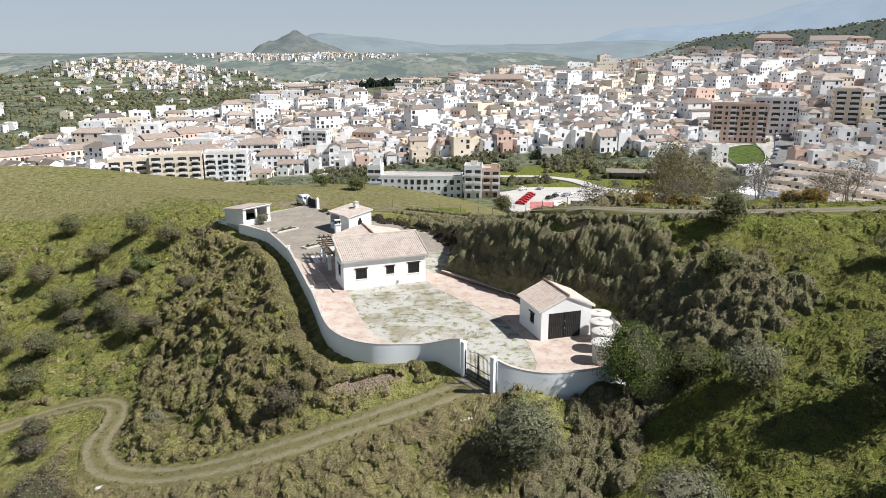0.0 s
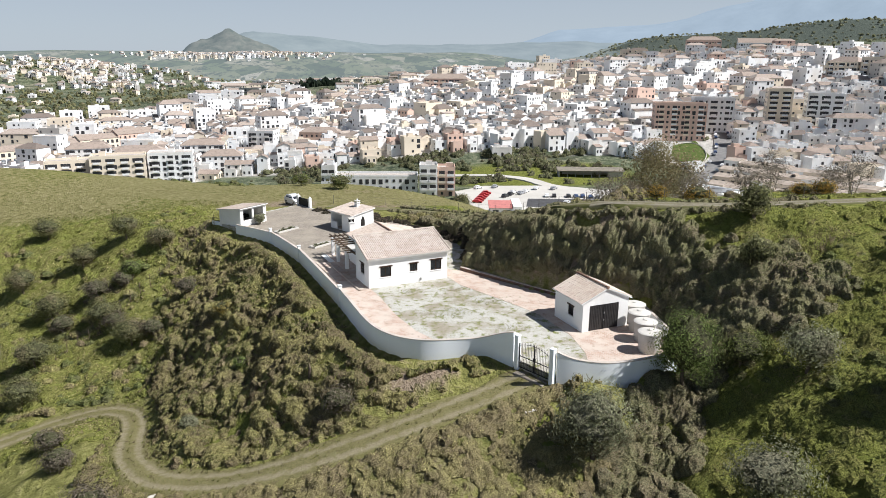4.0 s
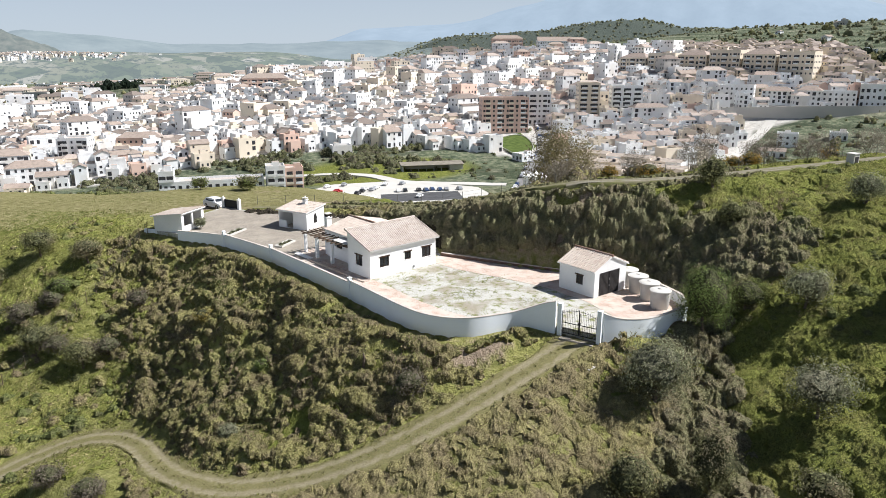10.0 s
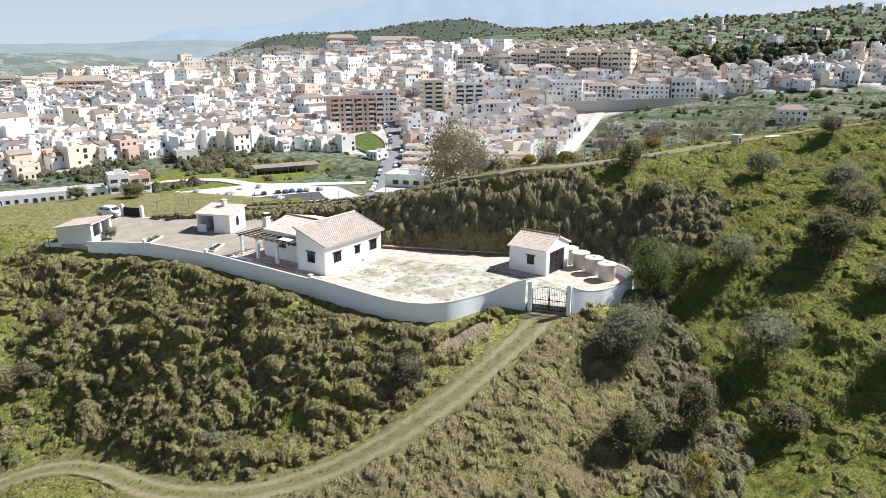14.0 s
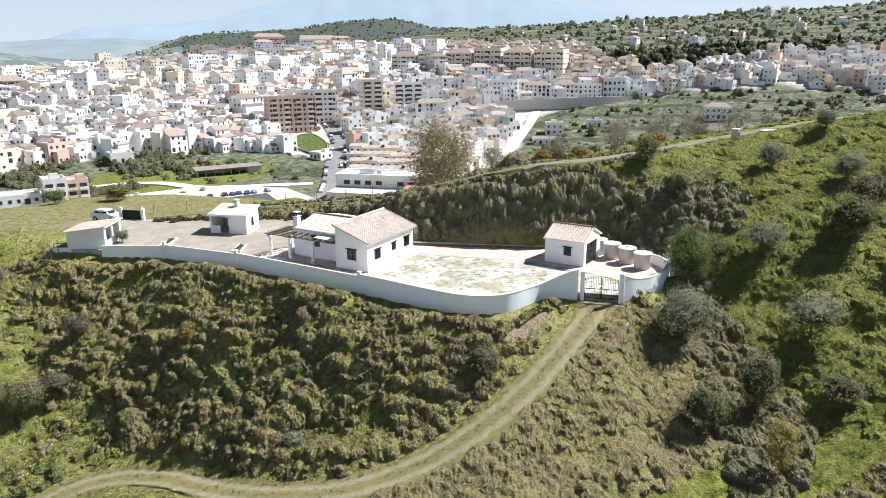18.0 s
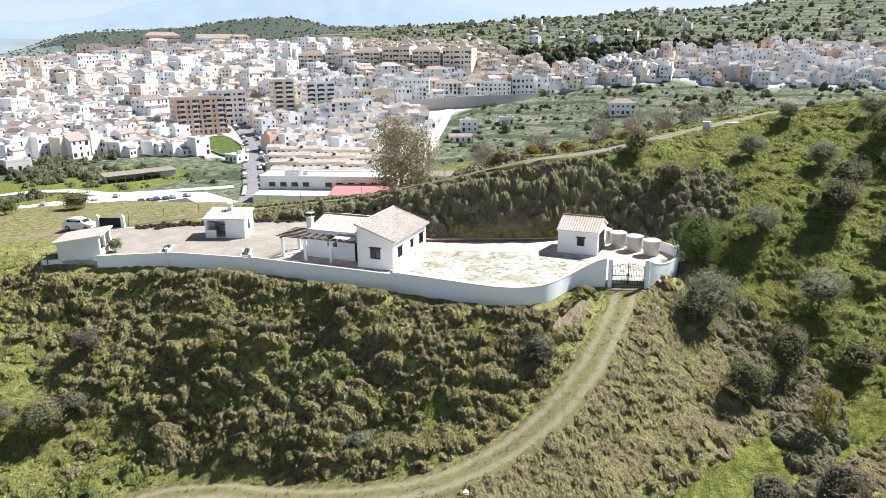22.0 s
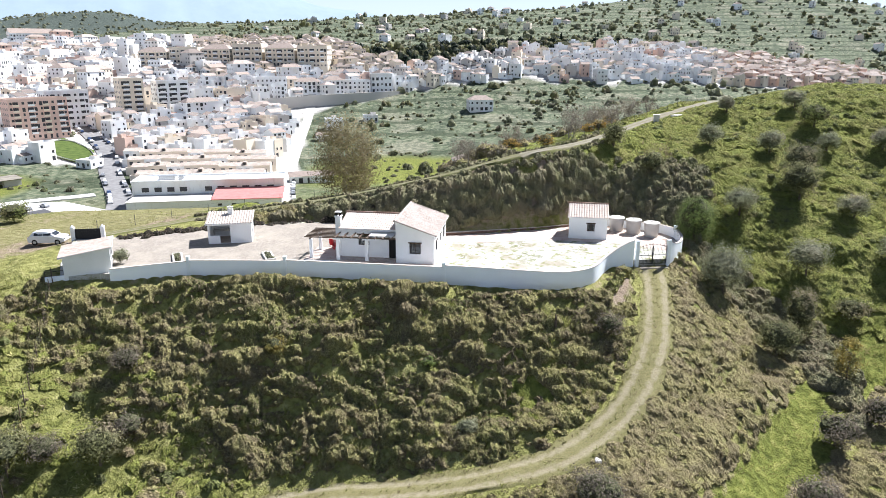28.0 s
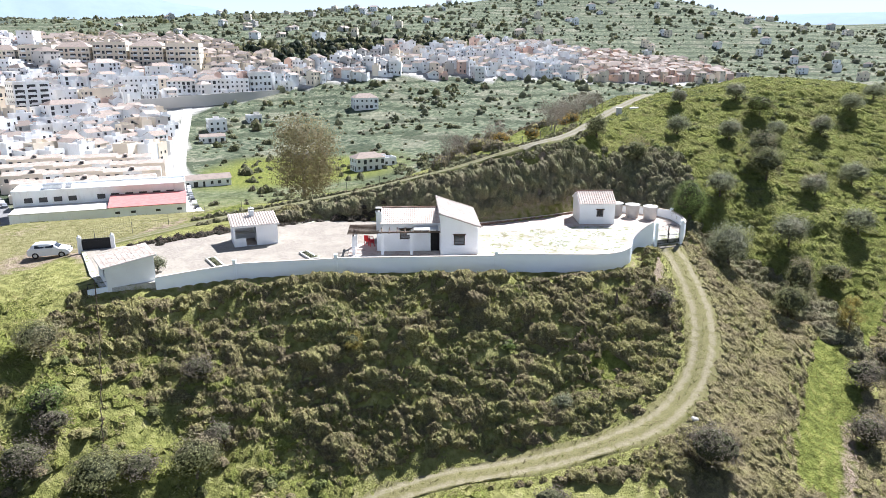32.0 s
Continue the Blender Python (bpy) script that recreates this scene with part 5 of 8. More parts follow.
def field_gate():
    a, b = Vector((-20.08, 102.5, 0)), Vector((-18.2, 100.05, 0))
    u = (b - a).normalized()
    L = (b - a).length
    top = thing("field_gate", "black sheet-metal gate with spikes between white piers", "gate", spot(a.x, a.y, -0.45, u))
    for x in (0, L):
        p = part("pier", boxes((x - 0.2, -0.2, -0.5, x + 0.2, 0.2, 1.85), bevel=0.02), WHITE, top)
        part("pier_cap", tube(bmesh.new(), (x, 0, 1.85), (x, 0, 2.05), 0.2, 0.05, 4), WHITE, p)
    leaf = part("gate_sheet", boxes((0.21, -0.03, 0.1, L - 0.21, 0.03, 1.6)), IRON, top)
    for i in range(12):
        x = 0.3 + (L - 0.6) * i / 11
        part("spike", tube(bmesh.new(), (x, 0, 1.6), (x, 0, 1.82), 0.014, 0.004, 5), STEEL, leaf)
    part("hinge_rail", boxes((0.21, -0.05, 0.3, L - 0.21, -0.031, 0.36), (0.21, -0.05, 1.3, L - 0.21, -0.031, 1.36)), IRON, leaf)


field_gate()


def suv(name, label, m, colour, group=""):
    """A parked car seen from the side and above."""
    top = thing(name, label, "car", m, group)
    paint = plain("car_paint_" + name, colour, 0.25, 0.1, 0.04, 2)
    prof = [(-2.15, 0.45), (-2.2, 0.75), (-2.12, 1.0), (-1.9, 1.12), (-1.55, 1.55), (-0.9, 1.64), (0.1, 1.63), (0.55, 1.5), (1.15, 1.06), (1.9, 0.95), (2.15, 0.75), (2.2, 0.5), (2.1, 0.35), (1.75, 0.3), (-1.75, 0.3), (-2.05, 0.33)]
    bm = bmesh.new()
    rings = []
    for y, s in ((-0.9, 0.96), (-0.84, 1.0), (0.84, 1.0), (0.9, 0.96)):
        rings.append([bm.verts.new((x * s, y * (0.80 if z > 1.2 else 1.0), 0.3 + (z - 0.3) * s)) for x, z in prof])
    n = len(prof)
    for r, q in zip(rings[:-1], rings[1:]):
        for i in range(n):
            bm.faces.new((r[i], r[(i + 1) % n], q[(i + 1) % n], q[i]))
    bm.faces.new(rings[0][::-1]), bm.faces.new(rings[-1])
    part("body", bm, paint, top)
    for s in (-1, 1):
        for x0, x1 in ((-1.35, -0.35), (-0.28, 0.62)):
            part("side_glass", turned(boxes((x0, -0.012, -0.17, x1, 0.012, 0.17)), pose(0, s * 0.80, 1.33, s * 27, 0, 0)), GLASS, top)
    part("windscreen", turned(boxes((-0.01, -0.62, -0.28, 0.01, 0.62, 0.28)), pose(0.87, 0, 1.3, 0, -52, 0)), GLASS, top)
    part("rear_glass", turned(boxes((-0.01, -0.6, -0.2, 0.01, 0.6, 0.2)), pose(-1.74, 0, 1.34, 0, 40, 0)), GLASS, top)
    for x in (-1.35, 1.35):
        for s in (-1, 1):
            w = part("wheel", turned(lathe([(0.2, -0.11), (0.33, -0.11), (0.35, -0.08), (0.35, 0.08), (0.33, 0.11), (0.2, 0.11)], 20), pose(x, s * 0.82, 0.35, 90, 0, 0)), DARK, top, "black tyre")
            part("rim", turned(lathe([(0.05, -0.12), (0.2, -0.118), (0.2, 0.118), (0.05, 0.12)], 14), pose(x, s * 0.82, 0.35, 90, 0, 0)), STEEL, w)
    red = plain("tail_red_" + name, (0.3, 0.01, 0.01), 0.3)
    for s in (-1, 1):
        part("head_light", boxes((2.0, s * 0.65 - 0.15, 0.72, 2.16, s * 0.65 + 0.15, 0.84)), GLASS, top)
        part("tail_light", boxes((-2.17, s * 0.68 - 0.13, 0.85, -2.06, s * 0.68 + 0.13, 1.0)), red, top)
        part("mirror", boxes((0.45, s * 0.9 - 0.09, 1.08, 0.6, s * 0.9 + 0.09, 1.2), bevel=0.02), paint, top)
    return top


cz = ground_z(-20.9, 105.6)
suv("car", "white compact car parked outside the field gate", spot(-21.0, 105.5, cz + 0.02, (0.54, -0.84)) @ Matrix.Diagonal((0.9, 0.9, 0.9, 1.0)), (0.75, 0.75, 0.76))


# ---- plants ----
RNG = np.random.RandomState(11)


def leaf_cards(centres, size, rng, long=1.6, out=None, loose=0.55):
    """One four-sided leaf for each centre, turned at random or laid like a shingle that faces outwards."""
    n = len(centres)
    a = rng.normal(size=(n, 3))
    face = rng.normal(size=(n, 3))
    if out is not None:
        face = out + loose * face
        a = np.cross(face, a)
    a /= np.linalg.norm(a, axis=1, keepdims=True)
    b = np.cross(a, face)
    b /= np.linalg.norm(b, axis=1, keepdims=True)
    s = size * rng.uniform(0.6, 1.4, (n, 1))
    V = np.stack([centres - a * s * long, centres + b * s * 0.62, centres + a * s * long, centres - b * s * 0.62], 1)
    return V.reshape(-1, 3), np.arange(n * 4).reshape(n, 4)


def dome(radius, rng, squash=0.75, n=9, m=4):
    """A rough dark heart for a bush."""
    V, F = [], []
    for j in range(m):
        t = math.pi / 2 * j / m
        for i in range(n):
            r = radius * math.cos(t) * rng.uniform(0.78, 1.12)
            V.append((r * math.cos(6.2832 * i / n), r * math.sin(6.2832 * i / n), radius * squash * math.sin(t) * rng.uniform(0.9, 1.1) - 0.08))
    V.append((0, 0, radius * squash))
    for j in range(m - 1):
        for i in range(n):
            F.append((j * n + i, j * n + (i + 1) % n, (j + 1) * n + (i + 1) % n, (j + 1) * n + i))
    k = len(V) - 1
    for i in range(n):
        F.append(((m - 1) * n + i, (m - 1) * n + (i + 1) % n, k, k))
    return np.array(V), np.array(F)


def join(pieces):
    vs, fs, o = [], [], 0
    for V, F in pieces:
        vs.append(V), fs.append(F + o)
        o += len(V)
    return np.concatenate(vs), np.concatenate(fs)


def inner(V, F, leaf_faces):
    """Marks the faces after the leaves as the shaded heart."""
    return (np.arange(len(F)) >= leaf_faces).astype(int)


def bush_shape(rng, n=116, lumps=4, leaf=0.072, squash=0.8, core=0.78, sides=7, rings=3):
    """A bush of about one metre across, standing on z = 0."""
    pieces, hearts = [], []
    for k in range(lumps):
        r = rng.uniform(0.26, 0.42)
        c = np.array([rng.uniform(-0.26, 0.26), rng.uniform(-0.26, 0.26), rng.uniform(0.0, 0.2)]) if k else np.zeros(3)
        p = rng.normal(size=(n // lumps, 3))
        p[:, 2] = np.abs(p[:, 2])
        p /= np.linalg.norm(p, axis=1, keepdims=True)
        out = p.copy()
        p *= r * rng.uniform(0.82, 1.18, (len(p), 1))
        p[:, 2] *= squash * 1.2
        pieces.append(leaf_cards(p + c, leaf, rng, out=out))
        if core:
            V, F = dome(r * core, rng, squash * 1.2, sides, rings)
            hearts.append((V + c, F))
    leaf_faces = sum(len(F) for V, F in pieces)
    V, F = join(pieces + hearts)
    return V, F, inner(V, F, leaf_faces)


def tuft_shape(rng, blades=5, height=0.35, lean=0.5):
    V, F = [], []
    for i in range(blades):
        a, b = rng.uniform(0, 6.28), rng.uniform(0, 6.28)
        x, y = 0.12 * math.cos(a) * rng.rand(), 0.12 * math.sin(a) * rng.rand()
        h = height * rng.uniform(0.6, 1.2)
        dx, dy = math.cos(b) * lean * h, math.sin(b) * lean * h
        w = 0.026
        o = len(V)
        V += [(x - w * math.sin(b), y + w * math.cos(b), -0.05), (x + w * math.sin(b), y - w * math.cos(b), -0.05), (x + dx * 0.6, y + dy * 0.6, h * 0.75), (x + dx, y + dy, h)]
        F.append((o, o + 1, o + 3, o + 2))
    return np.array(V), np.array(F), np.zeros(len(F), int)


def scatter(name, shapes, places, mat, label, category, sink=0.05, parent=None, smooth_faces=False, level=None, core=TWIGS):
    """Many small plants in one mesh. places: x, y, size, height factor."""
    places = np.asarray(places, float)
    z = (land(places[:, 0], places[:, 1]) if level is None else np.full(len(places), level)) - sink
    rng = np.random.RandomState(len(places))
    pick = rng.randint(0, len(shapes), len(places))
    vs, fs, ss, o = [], [], [], 0
    for k, (V, F, S) in enumerate(shapes):
        sel = np.where(pick == k)[0]
        if not len(sel):
            continue
        ang = rng.uniform(0, 6.2832, len(sel))
        c, s = np.cos(ang)[:, None], np.sin(ang)[:, None]
        sx = places[sel, 2][:, None]
        X = (V[None, :, 0] * c - V[None, :, 1] * s) * sx + places[sel, 0][:, None]
        Y = (V[None, :, 0] * s + V[None, :, 1] * c) * sx + places[sel, 1][:, None]
        Z = V[None, :, 2] * sx * places[sel, 3][:, None] + z[sel][:, None]
        vs.append(np.stack([X, Y, Z], -1).reshape(-1, 3))
        fs.append((F[None] + (np.arange(len(sel)) * len(V))[:, None, None] + o).reshape(-1, 4))
        ss.append(np.tile(S, len(sel)))
        o += len(sel) * len(V)
    ob = add(name, np_mesh(name, np.concatenate(vs), np.concatenate(fs), [mat, core], np.concatenate(ss), smooth_faces), parent)
    return tagged(ob, label, category, kind="stuff")


def clear_of(x, y, track=2.1, road=2.2, yard=0.5):
    return (line_distance(x, y, TRACK) > track) & (line_distance(x, y, RIDGE_ROAD) > road) & (outline_distance(x, y, YARD) > yard)


def sow(n, x0, x1, y0, y1, keep, size, tall=(0.7, 1.1), **gaps):
    x, y = RNG.uniform(x0, x1, n), RNG.uniform(y0, y1, n)
    k = keep(x, y) > RNG.rand(n)
    k &= clear_of(x, y, **gaps)
    x, y = x[k], y[k]
    return np.stack([x, y, RNG.uniform(*size, len(x)), RNG.uniform(*tall, len(x))], 1)


def canopy(name, label, category, area, step, lumps, mats, tone, core, per_m2, leaf, long=1.8, rough=0.16, tread=2.3, loose=0.6):
    """Growth so close that it reads as one tangled surface: many overlapping mounds, with leaves and stalks lying on them.
    lumps: x, y, width, height factor. tone: which leaf material grows at a place. tread: how much the mounds lie along the slope."""
    x0, x1, y0, y1 = area
    rng = np.random.RandomState(len(lumps))
    nx, ny = int((x1 - x0) / step), int((y1 - y0) / step)
    X, Y = np.meshgrid(x0 + step * np.arange(nx), y0 + step * np.arange(ny))
    Z = land(X, Y)
    gy, gx = np.gradient(Z, step)
    dx, dy = rng.uniform(-0.4, 0.4, X.shape) * step, rng.uniform(-0.4, 0.4, X.shape) * step
    X, Y, Z = X + dx, Y + dy, Z + dx * gx + dy * gy
    rise = land(lumps[:, 0], lumps[:, 1])
    H = np.full(X.shape, -0.6)
    for (px, py, w, tall), pz in zip(lumps, rise):
        r = w * 0.56
        i0, i1 = max(int((px - r - x0) / step), 0), int((px + r - x0) / step) + 2
        j0, j1 = max(int((py - r - y0) / step), 0), int((py + r - y0) / step) + 2
        d2 = ((X[j0:j1, i0:i1] - px) ** 2 + (Y[j0:j1, i0:i1] - py) ** 2 + (tread * (Z[j0:j1, i0:i1] - pz)) ** 2) / (r * r)
        H[j0:j1, i0:i1] = np.maximum(H[j0:j1, i0:i1], np.where(d2 < 1, w * tall * (np.sqrt(np.maximum(1 - d2, 0)) * 0.9 - 0.12), -0.6))
    grown = H > -0.5
    H = H + (vnoise(X, Y, step * 2.2, 81) - 0.5) * rough * 2 + (rng.rand(*X.shape) - 0.5) * rough
    H = np.where(grown, np.maximum(H, 0), -0.6)
    lean = 1.0 / np.sqrt(1 + gx ** 2 + gy ** 2)
    X, Y, Z = X - H * lean * gx, Y - H * lean * gy, Z + H * lean
    idx = np.arange(nx * ny).reshape(ny, nx)
    F = np.stack([idx[:-1, :-1], idx[:-1, 1:], idx[1:, 1:], idx[1:, :-1]], -1).reshape(-1, 4)
    keep = grown.ravel()[F].any(1)
    F = F[keep]
    V = np.stack([X.ravel(), Y.ravel(), Z.ravel()], 1)
    a, b, c, d = (V[F[:, k]] for k in range(4))
    up = np.cross(c - a, d - b)
    size = np.linalg.norm(up, axis=1, keepdims=True)
    up /= size
    whole = grown.ravel()[F].all(1)
    odds = (whole * size[:, 0] / 2)
    n = int(odds.sum() * per_m2)
    f = rng.choice(len(F), n, p=odds / odds.sum())
    u, v = rng.rand(n, 1), rng.rand(n, 1)
    at = (a[f] * (1 - u) + b[f] * u) * (1 - v) + (d[f] * (1 - u) + c[f] * u) * v + up[f] * leaf * rng.uniform(0.0, 1.4, (n, 1))
    L, G = leaf_cards(at, leaf, rng, long=long, out=up[f], loose=loose)
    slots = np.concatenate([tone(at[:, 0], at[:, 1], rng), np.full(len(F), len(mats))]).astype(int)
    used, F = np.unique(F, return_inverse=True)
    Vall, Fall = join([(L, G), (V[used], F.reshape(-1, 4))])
    return tagged(add(name, np_mesh(name, Vall, Fall, mats + [core], slots)), label, category, kind="stuff")


FINE = [bush_shape(RNG, 108, 4, 0.034, 0.85, 0.93, 6, 3) for _ in range(6)]
LIGHT = [bush_shape(RNG, 63, 3, 0.046, 0.8, 0.92, 6, 2) for _ in range(6)]
LOOSE = [bush_shape(RNG, 100, 4, 0.044, 1.0, 0.9, 6, 2) for _ in range(5)]
TUFTS = [tuft_shape(RNG) for _ in range(4)]


def on_scrub(x, y):
    """The thick scrub between the yard's wall and the lower track."""
    side = smooth(-36, -30, x + (y - 80) * 0.12) * (1 - smooth(-1.5, 0.5, x)) * smooth(41, 43, y) * (1 - smooth(90, 94, y))
    glade = np.exp(-(((x + 19) / 3.4) ** 2 + ((y - 49) / 2.2) ** 2))
    earth = np.exp(-(((x + 5.0) / 3.8) ** 2 + ((y - 45.9) / 1.2) ** 2))
    tread = 0.5 + 0.5 * np.sin(outline_distance(x, y, YARD) * 2.75 + 5.0 * vnoise(x, y, 7.0, 59))
    return side * (1 - 0.9 * glade) * (1 - 0.9 * earth) * (0.25 + 0.75 * tread) * (0.62 + 0.5 * smooth(0.3, 0.6, vnoise(x, y, 4.5, 51)))


def on_bank(x, y):
    """The bank between the kerb and the ridge road, and the gully below."""
    bank = smooth(0.3, 1.5, outline_distance(x, y, YARD)) * smooth(-9, -2, x) * (1 - smooth(9, 14, x - (66 - y) * 0.6)) * smooth(42, 46, y) * (1 - smooth(84, 90, y))
    gul = 0.6 * (1 - smooth(1.0, 3.6, line_distance(x, y, GULLY)))
    uphill = np.clip(bank, 0, 1) * (y < 92) * ((x > 11) | (y > 53.5))
    return np.clip(uphill + gul * (y < 58) * (y > 26) * 0.9, 0, 1) * (0.55 + 0.45 * vnoise(x, y, 3, 52))


def on_hill(x, y):
    h = smooth(0, 6, x - 8 - (y - 36) * 0.2) * (1 - smooth(52, 56, y - 0.02 * x))
    return h * (0.12 + 0.75 * smooth(0.55, 0.75, vnoise(x, y, 6, 53)))


def on_lower(x, y):
    low = smooth(1.5, 5, TRACKSIDE(x) - y) * (1 - smooth(2, 8, x)) * smooth(16, 24, y)
    return low * smooth(2.0, 2.7, line_distance(x, y, STRIP)) * (0.28 + 0.55 * smooth(0.55, 0.75, vnoise(x, y, 4, 54)))


def on_far_west(x, y):
    return smooth(-30, -36, x + (y - 80) * 0.12) * smooth(56, 64, y) * (1 - smooth(100, 106, y)) * (0.12 + 0.7 * smooth(0.55, 0.72, vnoise(x, y, 6, 55)))


scrub = sow(8200, -42, 2, 41, 95, on_scrub, (0.6, 1.5), (0.22, 0.5), track=2.2, yard=1.6)
broad = sow(520, -42, 2, 41, 93, on_scrub, (1.6, 2.8), (0.2, 0.42), track=2.8, yard=2.4)
bank = sow(26000, -9, 34, 26, 92, on_bank, (0.7, 1.9), (0.4, 0.75), yard=1.0, road=2.2)
lip_pts, lip_tan = along(RIDGE_ROAD[4:13], 0.22)
for side in (-1, 1):
    o = side * RNG.uniform(1.25, 1.9, len(lip_pts))
    lip = np.stack([lip_pts[:, 0] - lip_tan[:, 1] * o, lip_pts[:, 1] + lip_tan[:, 0] * o, RNG.uniform(0.4, 0.9, len(o)), RNG.uniform(0.3, 0.6, len(o))], 1)
    bank = np.concatenate([bank, lip])
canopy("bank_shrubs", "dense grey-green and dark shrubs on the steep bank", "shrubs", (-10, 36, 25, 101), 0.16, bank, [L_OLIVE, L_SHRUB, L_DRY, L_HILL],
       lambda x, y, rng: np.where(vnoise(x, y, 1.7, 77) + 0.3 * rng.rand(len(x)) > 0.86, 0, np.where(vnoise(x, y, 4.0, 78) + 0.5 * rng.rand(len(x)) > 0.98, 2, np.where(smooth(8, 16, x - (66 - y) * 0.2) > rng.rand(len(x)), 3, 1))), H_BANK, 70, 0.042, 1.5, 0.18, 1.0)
hill = sow(1700, 8, 75, 8, 57, on_hill, (0.5, 1.6), (0.6, 1.0))
scatter("hill_bushes", LIGHT, hill, L_HILL, "scattered low green bushes on the grassy hill", "bushes", core=H_GREEN)
lush = sow(16000, 6, 78, 8, 60, lambda x, y: smooth(0, 6, x - 6 - (y - 36) * 0.2) * (0.35 + 0.65 * smooth(0.35, 0.6, vnoise(x, y, 5, 61))) * smooth(8, 16, y) * smooth(78, 66, x), (0.6, 2.0), (0.08, 0.26), road=1.9)
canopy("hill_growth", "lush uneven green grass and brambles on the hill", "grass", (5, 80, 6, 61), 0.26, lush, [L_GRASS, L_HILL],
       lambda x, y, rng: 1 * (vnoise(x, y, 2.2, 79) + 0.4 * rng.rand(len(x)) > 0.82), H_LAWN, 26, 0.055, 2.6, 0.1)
lower = sow(1500, -45, 8, 16, 44, on_lower, (0.4, 1.3), (0.6, 1.0))
low = sow(12000, -42, 2, 41, 95, lambda x, y: np.clip(on_scrub(x, y) * 0.3 + 0.7 * (on_scrub(x, y) > 0.12), 0, 1), (0.4, 0.9), (0.12, 0.4), track=1.9, yard=0.75)
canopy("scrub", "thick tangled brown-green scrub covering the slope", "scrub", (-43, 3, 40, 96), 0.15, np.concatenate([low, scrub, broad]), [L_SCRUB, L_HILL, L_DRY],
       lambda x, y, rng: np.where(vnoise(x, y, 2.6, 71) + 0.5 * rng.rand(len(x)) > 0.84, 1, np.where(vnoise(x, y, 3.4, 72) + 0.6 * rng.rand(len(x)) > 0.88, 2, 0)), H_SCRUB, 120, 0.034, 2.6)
tussock = sow(9000, -46, 8, 14, 45, lambda x, y: smooth(0, 1.0, TRACKSIDE(x) - y) * (1 - smooth(4, 8, x)) * smooth(2.0, 2.7, line_distance(x, y, STRIP)) * smooth(-46, -34, x + 8 * vnoise(x, y, 5, 91)) * smooth(14, 24, y + 6 * vnoise(x, y, 5, 92)), (0.35, 1.3), (0.08, 0.34), track=1.5)
canopy("track_scrub", "short brown-green tussocks on the slope below the dirt track", "scrub", (-47, 9, 13, 46), 0.15, tussock, [L_SCRUB, L_DRY],
       lambda x, y, rng: 1 * (vnoise(x, y, 2.4, 83) + 0.6 * rng.rand(len(x)) > 0.62), H_VERGE, 46, 0.032, 2.8, 0.1)
scatter("track_bushes", LIGHT + FINE[:1], lower, L_SCRUB, "dry low bushes below the dirt track", "bushes", core=H_SCRUB)
rank = sow(7000, -86, -29, 55, 107, lambda x, y: smooth(-28, -33, x + (y - 80) * 0.12) * (0.3 + 0.7 * smooth(0.35, 0.6, vnoise(x, y, 6, 63))) * smooth(-86, -74, x) * smooth(55, 62, y), (0.6, 2.0), (0.08, 0.26))
canopy("west_growth", "rough yellow-green grass and low brambles on the west slope", "grass", (-87, -27, 54, 108), 0.3, rank, [L_GRASS, L_SCRUB],
       lambda x, y, rng: 1 * (vnoise(x, y, 5, 84) + 0.4 * rng.rand(len(x)) > 0.7), H_LAWN, 14, 0.07, 2.6, 0.1)
west = sow(2500, -85, -30, 56, 106, on_far_west, (0.6, 2.1), (0.6, 1.0))
scatter("west_bushes", LIGHT, west[::2], L_HILL, "low green bushes among rough grass", "bushes", core=H_GREEN)
scatter("west_scrub", LIGHT, west[1::2], L_SCRUB, "low brown-green bushes among rough grass", "bushes", core=H_SCRUB)
edge = sow(1200, -70, 60, 96, 175, lambda x, y: smooth(5, 14, line_distance(x, y, RIDGE_ROAD)) * smooth(0.62, 0.8, vnoise(x, y, 12, 57)) * smooth(-3.5, -6, land(x, y)), (0.8, 2.4))
scatter("edge_bushes", LIGHT[:3], edge, L_HILL, "bushes along the far edge of the meadow", "bushes", core=H_GREEN)
grass = np.concatenate([sow(9000, -26, 10, 20, 36, lambda x, y: 1.0 * (line_distance(x, y, STRIP) < 2.4), (0.5, 1.0), (0.4, 0.8)),
                        sow(6000, 5, 66, 10, 62, lambda x, y: 0.8 * smooth(0, 6, x - 5 - (y - 36) * 0.2), (0.7, 1.5), (0.6, 1.1)),
                        sow(3000, -42, 0, 42, 94, lambda x, y: 0.9 * (on_scrub(x, y) > 0.1), (0.8, 1.8), (0.7, 1.2), yard=2.0), sow(9000, -75, -30, 58, 112, lambda x, y: x * 0 + 0.7, (0.6, 1.3), (0.6, 1.0)),
                        sow(3500, -45, 12, 96, 130, lambda x, y: x * 0 + 0.6, (0.4, 0.8), (0.4, 0.7)),
                        sow(3000, -25, 10, 34, 52, lambda x, y: x * 0 + 0.5, (0.5, 1.0), (0.5, 0.9))])
weeds = []
for wx, wy, rx, ry in WEED_SPOTS:
    for _ in range(int(130 * rx * ry)):
        weeds.append((wx + RNG.normal(0, rx * 0.55), wy + RNG.normal(0, ry * 0.55), RNG.uniform(0.16, 0.42), RNG.uniform(0.3, 0.6)))
edge_pts, _t = along([(x, y, 0) for x, y in inset(YARD, 0.35)[26:] + inset(YARD, 0.35)[:8]], 0.3)
for p in edge_pts:
    if RNG.rand() < 0.5:
        weeds.append((p[0] + RNG.normal(0, 0.08), p[1] + RNG.normal(0, 0.08), RNG.uniform(0.25, 0.55), RNG.uniform(0.4, 0.8)))
